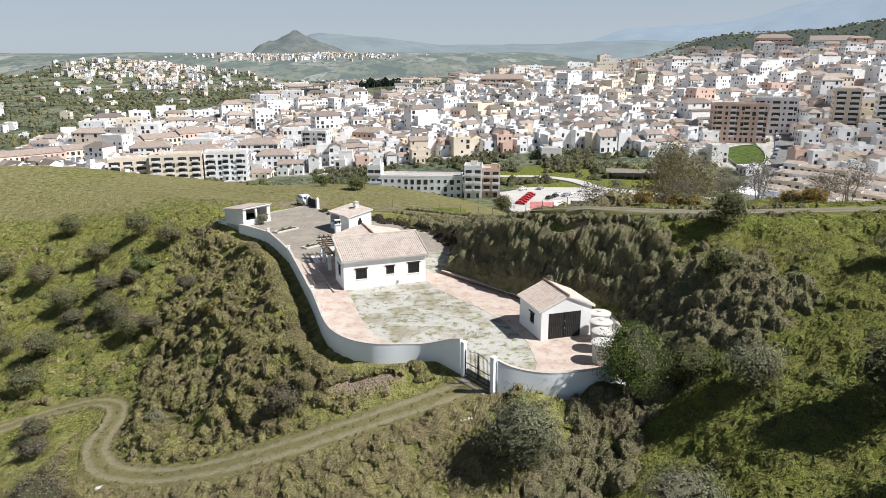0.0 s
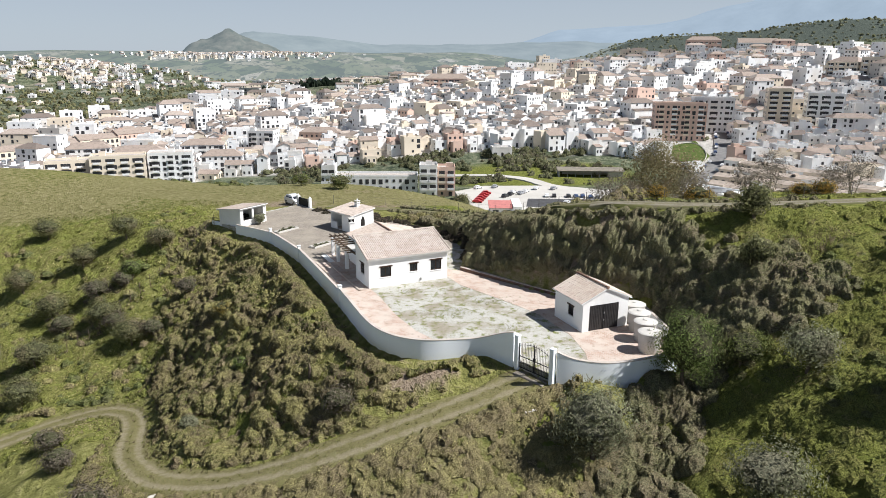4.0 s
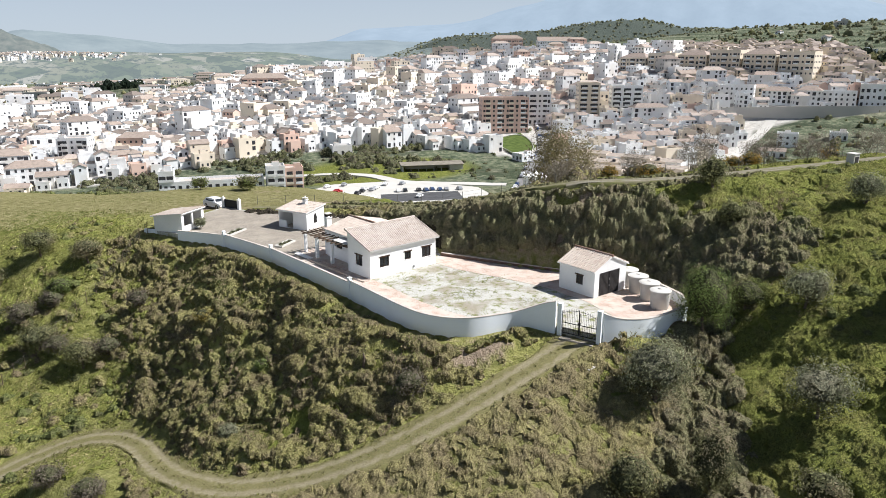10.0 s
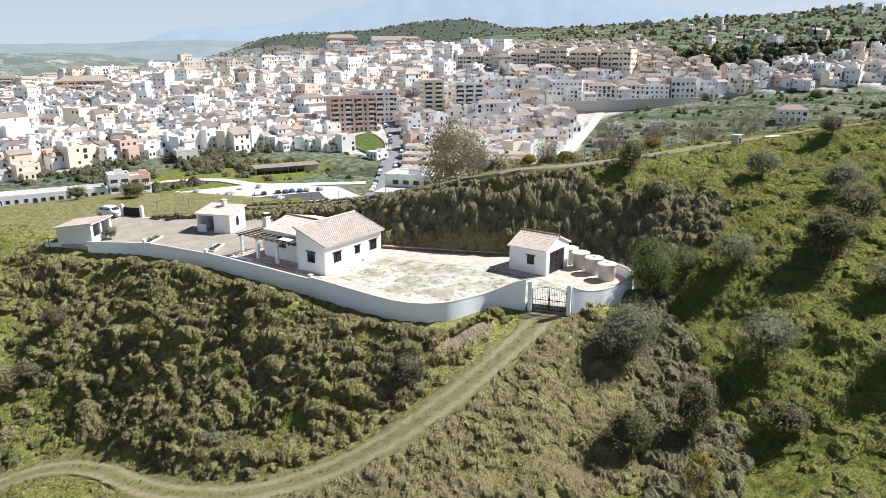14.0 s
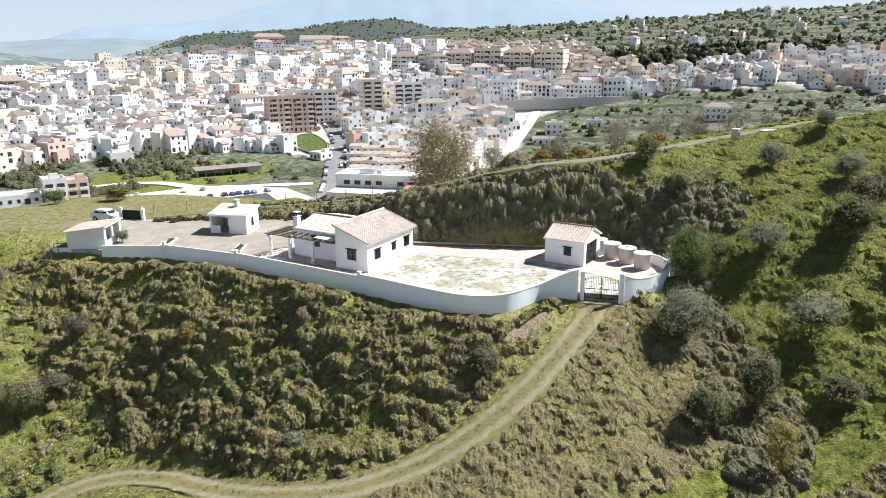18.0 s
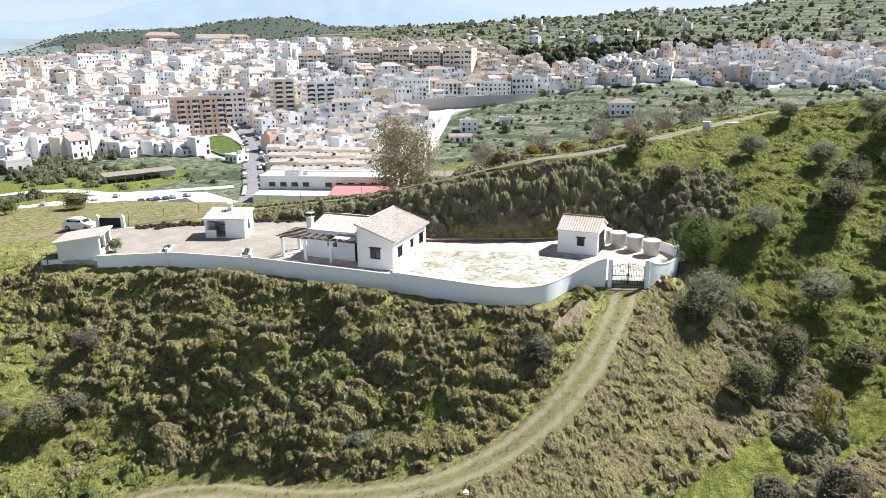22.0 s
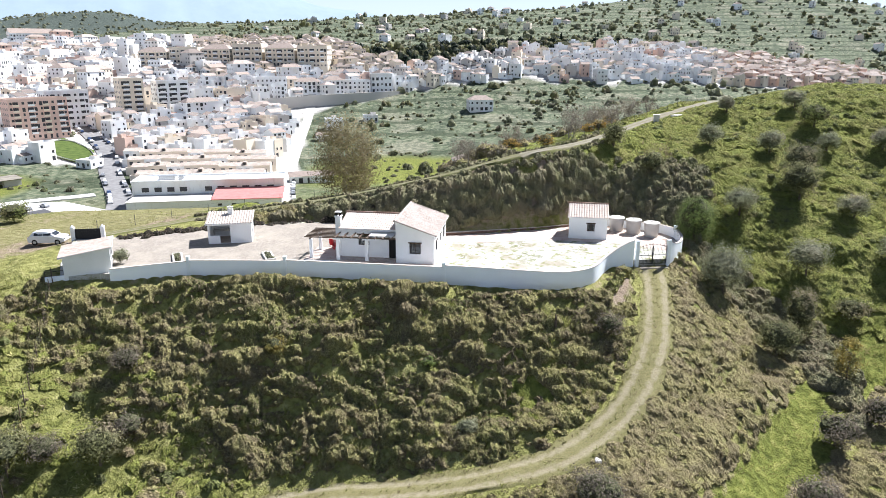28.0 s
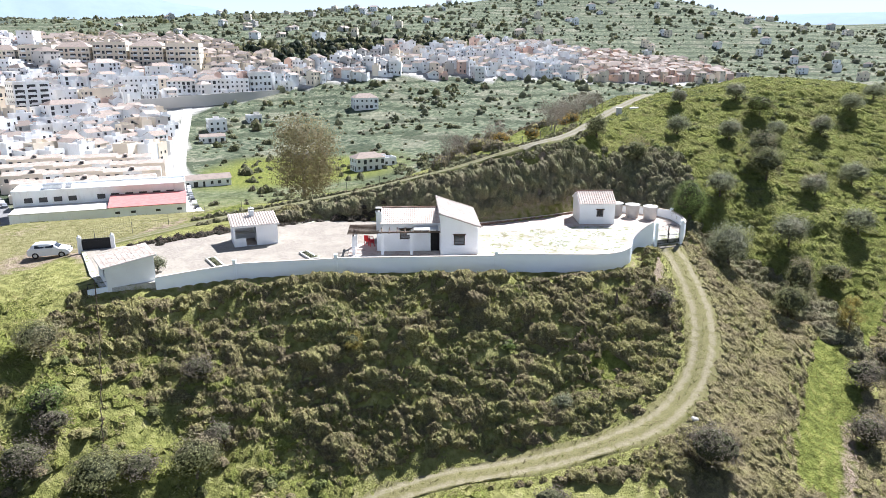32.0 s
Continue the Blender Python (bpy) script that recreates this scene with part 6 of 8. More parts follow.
scatter("yard_weeds", TUFTS, weeds, L_GRASS, "low green weeds growing through the yard", "weeds", sink=-0.03, level=0.0)
verge_pts, verge_tan = along(TRACK[:15], 0.035)
off = np.where(RNG.rand(len(verge_pts)) < 0.12, RNG.normal(0, 0.16, len(verge_pts)), RNG.choice([-1, 1], len(verge_pts)) * RNG.uniform(1.0, 2.3, len(verge_pts)))
verge = np.stack([verge_pts[:, 0] - verge_tan[:, 1] * off, verge_pts[:, 1] + verge_tan[:, 0] * off, RNG.uniform(0.4, 1.0, len(off)), RNG.uniform(0.3, 0.8, len(off))], 1)
scatter("verge_dry_grass", TUFTS, verge[1::2], L_DRY, "dry grass along the track's verges", "grass", sink=-0.02)
scatter("verge_grass", TUFTS, verge[::2], L_GRASS, "short grass along the track's middle and verges", "grass", sink=-0.02)
scatter("grass", TUFTS, grass, L_GRASS, "rough green grass in tufts", "grass")
dry = np.concatenate([sow(9000, -50, 6, 14, 46, lambda x, y: 0.9 * smooth(0.5, 3, TRACKSIDE(x) - y + 3.5) * smooth(1.8, 2.6, line_distance(x, y, STRIP)), (0.7, 1.5), (0.6, 1.1)),
                      sow(3000, -40, 0, 42, 94, on_scrub, (0.9, 1.9), (0.7, 1.2), yard=2.2),
                      sow(1800, 14, 32, 40, 60, lambda x, y: smooth(0.5, 0.7, vnoise(x, y, 5, 58)), (0.9, 1.8), (0.8, 1.4))])
scatter("dry_grass", TUFTS, dry, L_DRY, "dry straw-coloured grass in tufts", "grass")


def crown_shape(rng, r, n, leaf, clumps, squash, hollow=0.55):
    """Leaves gathered in clumps round a crown's outline."""
    pts, outs = [], []
    for _ in range(clumps):
        d = rng.normal(size=3)
        d /= np.linalg.norm(d)
        c = d * r * rng.uniform(hollow, 0.92)
        c[2] *= squash
        k = rng.normal(size=(n // clumps, 3))
        k /= np.maximum(1, np.linalg.norm(k, axis=1, keepdims=True) / 1.9)
        outs.append(k / np.linalg.norm(k, axis=1, keepdims=True) + 0.8 * d)
        pts.append(k * r * rng.uniform(0.15, 0.26) + c)
    return leaf_cards(np.concatenate(pts), leaf, rng, long=1.35, out=np.concatenate(outs), loose=0.4)


def tree(name, label, x, y, height, spread_r, mat, bark=BARK, leaf=0.11, n=1500, clumps=34, squash=0.85, trunk=0.16, bare=0.32, stems=1, group="", z=None, core=True):
    rng = np.random.RandomState(int(abs(x * 31 + y * 17)) + 3)
    gz = (ground_z(x, y) if z is None else z) - 0.05
    top = thing(name, label, "tree", pose(x, y, gz), group)
    bm = bmesh.new()
    ch = height * (1 - bare)
    cz0 = height - ch / 2
    for s in range(stems):
        ox, oy = (rng.uniform(-0.3, 0.3), rng.uniform(-0.3, 0.3)) if stems > 1 else (0, 0)
        tip = Vector((ox * 3 + rng.uniform(-0.2, 0.2), oy * 3 + rng.uniform(-0.2, 0.2), cz0))
        foot = Vector((ox, oy, -0.2))
        mid = (foot + tip) / 2 + Vector((rng.uniform(-0.12, 0.12), rng.uniform(-0.12, 0.12), 0)) * height * 0.3
        tube(bm, foot, mid, trunk, trunk * 0.75, 7)
        tube(bm, mid, tip, trunk * 0.75, trunk * 0.5, 7)
        for i in range(7):
            a = rng.uniform(0, 6.28)
            st = mid.lerp(tip, rng.uniform(0.2, 1.0))
            en = st + Vector((math.cos(a) * spread_r * rng.uniform(0.4, 0.8), math.sin(a) * spread_r * rng.uniform(0.4, 0.8), ch * rng.uniform(0.05, 0.42)))
            tube(bm, st, en, trunk * 0.4, trunk * 0.1, 5)
            for j in range(2):
                e2 = st.lerp(en, rng.uniform(0.5, 0.9))
                tube(bm, e2, e2 + Vector((rng.uniform(-0.4, 0.4) * spread_r, rng.uniform(-0.4, 0.4) * spread_r, rng.uniform(0.1, 0.4) * spread_r)), trunk * 0.16, trunk * 0.05, 4)
    part("trunk", bm, bark, top)
    V, F = crown_shape(rng, spread_r, n, leaf, clumps, squash * ch / (2 * spread_r))
    n_leaf = len(F)
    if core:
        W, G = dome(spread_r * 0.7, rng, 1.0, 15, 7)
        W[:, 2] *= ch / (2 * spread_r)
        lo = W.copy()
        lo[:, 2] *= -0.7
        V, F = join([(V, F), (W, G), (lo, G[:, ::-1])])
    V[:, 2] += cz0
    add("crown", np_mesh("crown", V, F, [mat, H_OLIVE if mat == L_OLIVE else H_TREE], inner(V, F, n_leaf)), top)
    return top


OLIVES = [(-56.3, 103.6, 2.6, 1.6), (-47.6, 93.4, 2.4, 1.5), (-42.1, 94.6, 2.7, 1.6), (-49, 86, 2.6, 1.7), (-41.4, 82, 2.5, 1.6), (-36.8, 77.6, 2.6, 1.5), (-47.2, 76.6, 2.8, 1.9), (-36.6, 91, 2.3, 1.4), (-55, 92, 2.5, 1.6), (-63, 96, 2.6, 1.6), (-58, 84, 2.6, 1.6), (-54, 79, 2.7, 1.7), (-46, 70.5, 2.4, 1.6), (-69, 101, 2.6, 1.6),
          (30.6, 44.6, 2.3, 1.25), (32.4, 37.4, 2.3, 1.2), (37.9, 24.9, 2.3, 1.2), (45.8, 19.8, 2.3, 1.3), (28, 22.1, 2.5, 1.4), (18.7, 38.9, 2.5, 1.4), (12.4, 31.3, 3.1, 1.7), (16.5, 23.3, 2.7, 1.5), (42.9, 44.5, 1.9, 0.9), (54, 15, 2.2, 1.3), (47, 36, 2.2, 1.2), (36, 31, 2.0, 1.1), (22.5, 27.5, 2.2, 1.3)]
for x, y, h, r in OLIVES:
    tree("olive_tree", "grey-green olive tree with a rounded crown on the slope", x, y, h * 1.3, r * 1.3, L_SHRUB if x < 0 else L_OLIVE, leaf=0.072, n=3800, clumps=60, squash=0.9, bare=0.2, trunk=0.13, group="olive trees")
tree("green_bush", "fresh green bushy tree on the west slope", -39.5, 88.0, 2.4, 1.6, L_GREEN, leaf=0.08, n=2000, clumps=32, bare=0.05, trunk=0.07)
tree("olive_tree", "large grey-green olive tree below the gate", 4.9, 38.4, 4.9, 2.5, L_OLIVE, leaf=0.066, n=7600, clumps=90, squash=0.95, bare=0.08, trunk=0.2)
tree("bright_tree", "leafy bright green tree beside the water tanks", 12.4, 42.6, 7.0, 2.2, L_GREEN, leaf=0.055, n=9500, clumps=90, bare=0.08, trunk=0.16)
tree("bright_tree", "bright green shrub tree on the slope above the tanks", 16.3, 42.4, 3.4, 1.8, L_HILL, leaf=0.055, n=4600, clumps=50, bare=0.05, trunk=0.12)
tree("bright_tree", "spreading bright green tree on the hill", 40.3, 33, 3.6, 2.5, L_HILL, leaf=0.06, n=5000, clumps=60, bare=0.08, trunk=0.12)
tree("dark_tree", "tall dark green tree in the gully", 4.0, 31.2, 5.8, 1.65, L_SHRUB, leaf=0.055, n=4600, clumps=50, squash=1.0, bare=0.06)
tree("dark_tree", "dense dark shrub tree in the gully", -0.9, 32.7, 4.0, 1.9, L_SHRUB, leaf=0.07, n=3400, clumps=44, bare=0.04)
tree("dark_tree", "dark rounded tree on the hill slope", 23.6, 33.2, 4.8, 2.4, L_SHRUB, leaf=0.075, n=3800, clumps=50, bare=0.1)
tree("dark_tree", "broad dark tree on the hill slope", 27.5, 33.5, 5.2, 2.4, L_SHRUB, leaf=0.065, n=4600, clumps=44, bare=0.15)
tree("yellow_tree", "small tree with yellowing leaves in the lower meadow", -0.8, 27.0, 4.6, 1.2, L_YELLOW, leaf=0.075, n=1700, clumps=28, squash=1.0, bare=0.2, trunk=0.09, core=False)
for x, y, h, r in ((-10.0, 27.6, 2.8, 1.7), (-17, 28.6, 2.8, 1.8), (-5.5, 24.5, 2.6, 1.6), (8.5, 27.0, 2.6, 1.6)):
    tree("gully_shrub", "dark leafless shrub at the edge of the lower meadow", x, y, h, r, L_GREY if x < -4 else L_SHRUB, leaf=0.075, n=1900, clumps=32, bare=0.03, trunk=0.06, group="gully shrubs")
for x, y, h, r in ((-31, 81, 2.3, 1.4), (-34.2, 77.4, 2.4, 1.5), (-33.8, 51.5, 2.0, 1.4), (-37.5, 58, 1.8, 1.3), (-43.4, 86.4, 2.6, 1.8), (-40.2, 86.8, 2.2, 1.4), (-46.8, 83.4, 2.6, 1.7), (-39.4, 80.4, 2.3, 1.5)):
    tree("grey_bush", "leafless grey-brown bush on the slope", x, y, h, r, L_GREY, leaf=0.06, n=1800, clumps=30, bare=0.02, trunk=0.05, group="grey bushes")
tree("green_bush", "pale green bush above the track's bend", -23.7, 52.2, 1.5, 1.0, L_OLIVE, leaf=0.06, n=900, clumps=18, bare=0.02, trunk=0.04)
tree("bushy_tree", "dark rounded bush tree beside the ridge lane", 23.0, 55.0, 3.4, 1.5, L_SHRUB, leaf=0.09, n=2200, clumps=36, squash=1.0, bare=0.05)
tree("bushy_tree", "dark rounded bush tree on the bank below the lane", 20.6, 49.6, 2.8, 1.5, L_SHRUB, leaf=0.09, n=1800, clumps=30, bare=0.05)
tree("poplar", "tall half-bare tree with budding olive-brown leaves", 36.0, 106.6, 19.0, 6.4, L_POPLAR, PALEBARK, leaf=0.15, n=12500, clumps=170, squash=0.98, trunk=0.28, bare=0.14, stems=3, core=False)
for x, y, h in ((22.0, 63.8, 2.0), (19.6, 67.6, 1.6), (32.0, 59.6, 1.7), (30.5, 60.6, 1.4), (46, 62, 1.8), (56, 64, 1.9)):
    tree("gorse_bush", "gorse bush in yellow flower beside the lane", x, y, h, h * 0.72, L_GORSE, leaf=0.06, n=1400, clumps=24, bare=0.02, trunk=0.06, group="gorse bushes")
for x, y, h, r in ((25.5, 61.5, 3.6, 1.7), (28.5, 62.6, 4.2, 1.9), (33.5, 61.2, 3.4, 1.6), (36.6, 62.4, 4.4, 2.0), (40.5, 60.6, 3.8, 1.7), (44.0, 61.6, 4.6, 2.1), (49.0, 60.0, 4.0, 1.8), (53.5, 60.6, 4.4, 1.9), (58.5, 58.5, 3.6, 1.7), (15.5, 72.0, 3.4, 1.6), (18.5, 74.5, 4.0, 1.9), (24.0, 69.5, 3.6, 1.7)):
    tree("bare_shrub", "tall leafless grey-brown shrub beyond the lane", x, y, h, r, L_GREY, PALEBARK, leaf=0.055, n=1500, clumps=44, squash=1.0, bare=0.08, trunk=0.05, stems=4, group="bare shrubs", core=False)
tree("gorse_bush", "small yellow-flowering bush on the scrub slope", -24.6, 70.2, 1.9, 0.95, L_YELLOW, leaf=0.06, n=900, clumps=18, bare=0.02, trunk=0.05)
tree("grey_bush", "leafless grey-brown bush at the edge of the slope", -11.4, 45.2, 2.1, 1.35, L_GREY, leaf=0.06, n=1800, clumps=30, bare=0.02, trunk=0.05)
tree("yard_shrub", "grey-green shrub in front of the open shed", -23.6, 90.2, 1.7, 0.85, L_OLIVE, leaf=0.06, n=900, clumps=18, bare=0.05, trunk=0.05, z=0.0)
tree("green_bush", "small bright green bush on the scrub slope", -20.5, 57.5, 1.1, 0.7, L_GREEN, leaf=0.06, n=500, clumps=12, bare=0.02, trunk=0.04)
tree("meadow_bush", "bushy shrub at the far edge of the meadow", -15, 122, 2.8, 2.2, L_HILL, leaf=0.1, n=1600, clumps=26, bare=0.03, trunk=0.06)
tree("meadow_bush", "bushy shrub at the far edge of the meadow", -22.5, 128, 2.4, 1.6, L_HILL, leaf=0.1, n=1200, clumps=22, bare=0.03, trunk=0.06)
tree("dark_bush", "broad dark twiggy bush beside the dirt track", -27.4, 41.0, 3.4, 2.2, L_GREY, leaf=0.06, n=3600, clumps=44, bare=0.02, trunk=0.06)


# ---- the town ----
def town_plaster():
    """Whitewash that differs from house to house, streaked and soiled."""
    m = Nodes("town_white")
    tone = m.noise(0.075, 2)
    c = m.ramp(tone, (0.30, (0.76, 0.73, 0.68)), (0.44, (0.82, 0.81, 0.79)), (0.56, (0.85, 0.86, 0.86)), (0.72, (0.79, 0.81, 0.82)))
    streak = m.noise(0.9, 5, m.put("Mapping", ("Vector", m.coord()), ("Scale", (1.0, 1.0, 0.25))).outputs[0], 0.7)
    c = m.mix(m.math("MULTIPLY", m.step(streak, 0.54, 0.74), 0.4), c, (0.52, 0.48, 0.43))
    return m.done(c, 0.9, spec=0.1)


TOWN_WALLS = [town_plaster(), plaster("town_cream", (0.78, 0.69, 0.56), (0.64, 0.55, 0.43), 0.3, 0.3), plaster("town_pink", (0.70, 0.51, 0.42), (0.57, 0.41, 0.34), 0.3, 0.3), plaster("town_grey", (0.50, 0.48, 0.45), (0.42, 0.41, 0.39), 0.3, 0.3)]


def mixed(name, *tones):
    """A roof colour that changes from house to house."""
    m = Nodes(name)
    pick = m.put("NewGeometry").outputs["Random Per Island"]
    c = m.ramp(pick, *[(i / (len(tones) - 1), t) for i, t in enumerate(tones)])
    n = m.noise(0.6, 4)
    return m.done(m.mix(m.math("MULTIPLY", m.step(n, 0.45, 0.7), 0.35), c, tuple(v * 0.6 for v in tones[0])), 0.9, spec=0.1)


TOWN_ROOF = mixed("town_roof_tile", (0.17, 0.142, 0.124), (0.27, 0.226, 0.195), (0.35, 0.285, 0.24), (0.44, 0.38, 0.335))
TOWN_FLAT = mixed("town_roof_terrace", (0.24, 0.22, 0.20), (0.42, 0.345, 0.295), (0.48, 0.445, 0.41), (0.66, 0.63, 0.59))
TOWN_WIN = plain("town_window", (0.05, 0.05, 0.055), 0.3, 0, 0.3, 2)
TOWN_MATS = TOWN_WALLS + [TOWN_ROOF, TOWN_FLAT, TOWN_WIN]


def house_faces(w, d, h, roof, rng, wall=0, floors=2, fill=0.85, annex=False):
    """Corner points, faces and material slots of a town house on z = 0 (walls reach down into the slope)."""
    V, F, S = [], [], []

    def quad(pts, s):
        o = len(V)
        V.extend(pts)
        F.append((o, o + 1, o + 2, o + 3))
        S.append(s)

    def block(x0, y0, z0, x1, y1, z1, s, s_top):
        for a, b in (((x0, y0), (x1, y0)), ((x1, y0), (x1, y1)), ((x1, y1), (x0, y1)), ((x0, y1), (x0, y0))):
            quad([(*a, z0), (*b, z0), (*b, z1), (*a, z1)], s)
        quad([(x0, y0, z1), (x1, y0, z1), (x1, y1, z1), (x0, y1, z1)], s_top)

    x, y = w / 2, d / 2
    if roof == "flat":
        block(-x, -y, -5, x, y, h, wall, 5)
        for a in ((-x, -y, x, -y + 0.25), (-x, y - 0.25, x, y), (-x, -y + 0.25, -x + 0.25, y - 0.25), (x - 0.25, -y + 0.25, x, y - 0.25)):
            block(a[0], a[1], h - 0.1, a[2], a[3], h + 0.9, wall, wall)
        if rng.rand() < 0.7:
            p, q = rng.uniform(-x + 2, x - 2) if x > 2.2 else 0, rng.uniform(-y + 2, y - 2) if y > 2.2 else 0
            block(p - 1.5, q - 1.5, h - 0.1, p + 1.5, q + 1.5, h + 2.4, wall, 5 if rng.rand() < 0.5 else 4)
    else:
        block(-x, -y, -5, x, y, h, wall, wall)
        k, r = 0.35, min(x, y) * 0.5
        if x >= y:
            e = (-x - k, x + k) if roof == "gable" else (-x + y * 0.8, x - y * 0.8)
            quad([(-x - k, -y - k, h - 0.1), (x + k, -y - k, h - 0.1), (e[1], 0, h + r), (e[0], 0, h + r)], 4)
            quad([(x + k, y + k, h - 0.1), (-x - k, y + k, h - 0.1), (e[0], 0, h + r), (e[1], 0, h + r)], 4)
            for sx, ex in ((-x - k, e[0]), (x + k, e[1])):
                if roof == "gable":
                    g = x if sx > 0 else -x
                    quad([(g, -y, h), (g, y, h), (g, 0, h + r - 0.1), (g, 0, h + r - 0.1)], wall)
                else:
                    quad([(sx, -y - k, h - 0.1), (sx, y + k, h - 0.1), (ex, 0, h + r), (ex, 0, h + r)], 4)
        else:
            e = (-y - k, y + k) if roof == "gable" else (-y + x * 0.8, y - x * 0.8)
            quad([(-x - k, y + k, h - 0.1), (-x - k, -y - k, h - 0.1), (0, e[0], h + r), (0, e[1], h + r)], 4)
            quad([(x + k, -y - k, h - 0.1), (x + k, y + k, h - 0.1), (0, e[1], h + r), (0, e[0], h + r)], 4)
            for sy, ey in ((-y - k, e[0]), (y + k, e[1])):
                if roof == "gable":
                    g = y if sy > 0 else -y
                    quad([(-x, g, h), (x, g, h), (0, g, h + r - 0.1), (0, g, h + r - 0.1)], wall)
                else:
                    quad([(-x - k, sy, h - 0.1), (x + k, sy, h - 0.1), (0, ey, h + r), (0, ey, h + r)], 4)
    if annex:
        # a lower wing against one side, under a lean-to roof or a terrace
        aw, ad, ah = w * rng.uniform(0.45, 0.8), rng.uniform(2.6, 4.5), h * rng.uniform(0.45, 0.8)
        ax = rng.uniform(-x + aw / 2, x - aw / 2)
        sgn = -1 if rng.rand() < 0.7 else 1
        y0, y1 = (-y - ad, -y + 0.01) if sgn < 0 else (y - 0.01, y + ad)
        block(ax - aw / 2, y0, -5, ax + aw / 2, y1, ah, wall, 5)
        if rng.rand() < 0.5:
            lo_y, hi_y = (y0 - 0.3, y1) if sgn < 0 else (y1 + 0.3, y0)
            quad([(ax - aw / 2 - 0.2, lo_y, ah + 0.05), (ax + aw / 2 + 0.2, lo_y, ah + 0.05), (ax + aw / 2 + 0.2, hi_y, ah + 1.1), (ax - aw / 2 - 0.2, hi_y, ah + 1.1)], 4)
        else:
            edge = y0 if sgn < 0 else y1 - 0.25
            block(ax - aw / 2, edge, ah - 0.1, ax + aw / 2, edge + 0.25, ah + 0.9, wall, wall)
        for k in range(2):
            wx, out = ax + (k - 0.5) * aw * 0.5, (y0 - 0.05 if sgn < 0 else y1 + 0.05)
            P = [(wx - 0.5, out, 0.6), (wx + 0.5, out, 0.6), (wx + 0.5, out, 2.1), (wx - 0.5, out, 2.1)]
            quad(P if sgn < 0 else P[::-1], 6)
    fh = h / floors
    for side in range(4):
        span = w if side % 2 == 0 else d
        off = y if side % 2 == 0 else x
        n = max(1, int(span / 2.9))
        ca, sa = ((1, 0), (0, 1), (-1, 0), (0, -1))[side]
        for f in range(floors):
            for i in range(n):
                if rng.rand() > (fill if side != 2 else fill * 0.4):
                    continue
                t = (i + 0.5) / n * span - span / 2 + rng.uniform(-0.15, 0.15)
                ww, z0, z1 = rng.uniform(0.45, 0.7), f * fh + 0.9, f * fh + 2.25
                if f == 0 and rng.rand() < 0.35:
                    z0, z1 = 0.0, 2.3
                if side == 0 and rng.rand() < 0.3:
                    ww, z0 = ww * 1.5, f * fh + 0.1
                P = []
                for tt, zz in ((t - ww, z0), (t + ww, z0), (t + ww, z1), (t - ww, z1)):
                    lx, ly = tt, -off - 0.06
                    P.append((lx * ca - ly * sa, lx * sa + ly * ca, zz))
                quad(P, 6)
    return np.array(V, float), np.array(F), np.array(S)


def placed(V, x, y, z, ang):
    c, s = math.cos(ang), math.sin(ang)
    return np.stack([V[:, 0] * c - V[:, 1] * s + x, V[:, 0] * s + V[:, 1] * c + y, V[:, 2] + z], 1)


LANDMARKS = [(166, 390, 13), (158, 365, 11), (318, 384, 9), (331, 362, 11), (352, 342, 11), (378, 331, 9), (397, 328, 8)]
STREET = [(88, 246, -38.5), (103, 262, -38.5), (118, 280, -38.5), (150, 330, -36), (176, 364, -33), (196, 404, -28), (222, 470, -22)]
SIDE_STREET = [(118, 186, -39), (145, 220, -38.5), (250, 300, -34), (330, 352, -22), (365, 378, -14)]
VALLEY_ROAD = [(-30, 366, -41), (35, 360, -38.5), (64, 342, -38), (72, 318, -38), (92, 309, -38.3), (120, 294, -38.5)]


def in_row_block(x, y):
    """The block of terraced rows, the warehouse and the two streets beside them."""
    a, c = (x - 98) * 0.6 - (y - 248) * 0.8, (x - 98) * 0.8 + (y - 248) * 0.6
    return -14 - max(0, c - 35) * 0.36 < a < 62 and -40 < c < 121


def free_of_landmarks(x, y, r):
    return not in_row_block(x, y) and line_distance(np.array([x]), np.array([y]), STREET)[0] > 8 and line_distance(np.array([x]), np.array([y]), SIDE_STREET)[0] > 8 and all(math.hypot(x - a, y - b) > r + c for a, b, c in LANDMARKS)


def big_building(x, y, w, d, h, floors, wall, label, roof="flat", turn=0.0, name="apartment_building", z=None, fill=1.0, category="building"):
    rng = np.random.RandomState(int(abs(x * 13 + y * 7)))
    LANDMARKS.append((x, y, max(w, d) * 0.5))
    V, F, S = house_faces(w, d, h, roof, rng, wall, floors, fill)
    top = thing(name, label, category, pose(x, y, (ground_z(x, y) if z is None else z), 0, 0, turn))
    split_house(top, V, F, S, wall)
    if floors >= 4 and category == "building":
        bays = max(2, int(w / 6.5))
        fh = h / floors
        for f in range(1, floors):
            for k in range(bays):
                bx = -w / 2 + (k + 0.5) * w / bays
                b = part("balcony", boxes((bx - 1.6, -d / 2 - 1.1, f * fh - 0.1, bx + 1.6, -d / 2 - 0.065, f * fh + 0.08), (bx - 1.6, -d / 2 - 1.1, f * fh + 0.08, bx + 1.6, -d / 2 - 0.98, f * fh + 0.95)), TOWN_WALLS[0 if k % 2 or wall != 2 else 1], top)
                part("balcony_door", boxes((bx - 1.3, -d / 2 - 0.1, f * fh + 0.1, bx + 1.3, -d / 2 - 0.07, f * fh + 2.3)), TOWN_WIN, b)
    return top


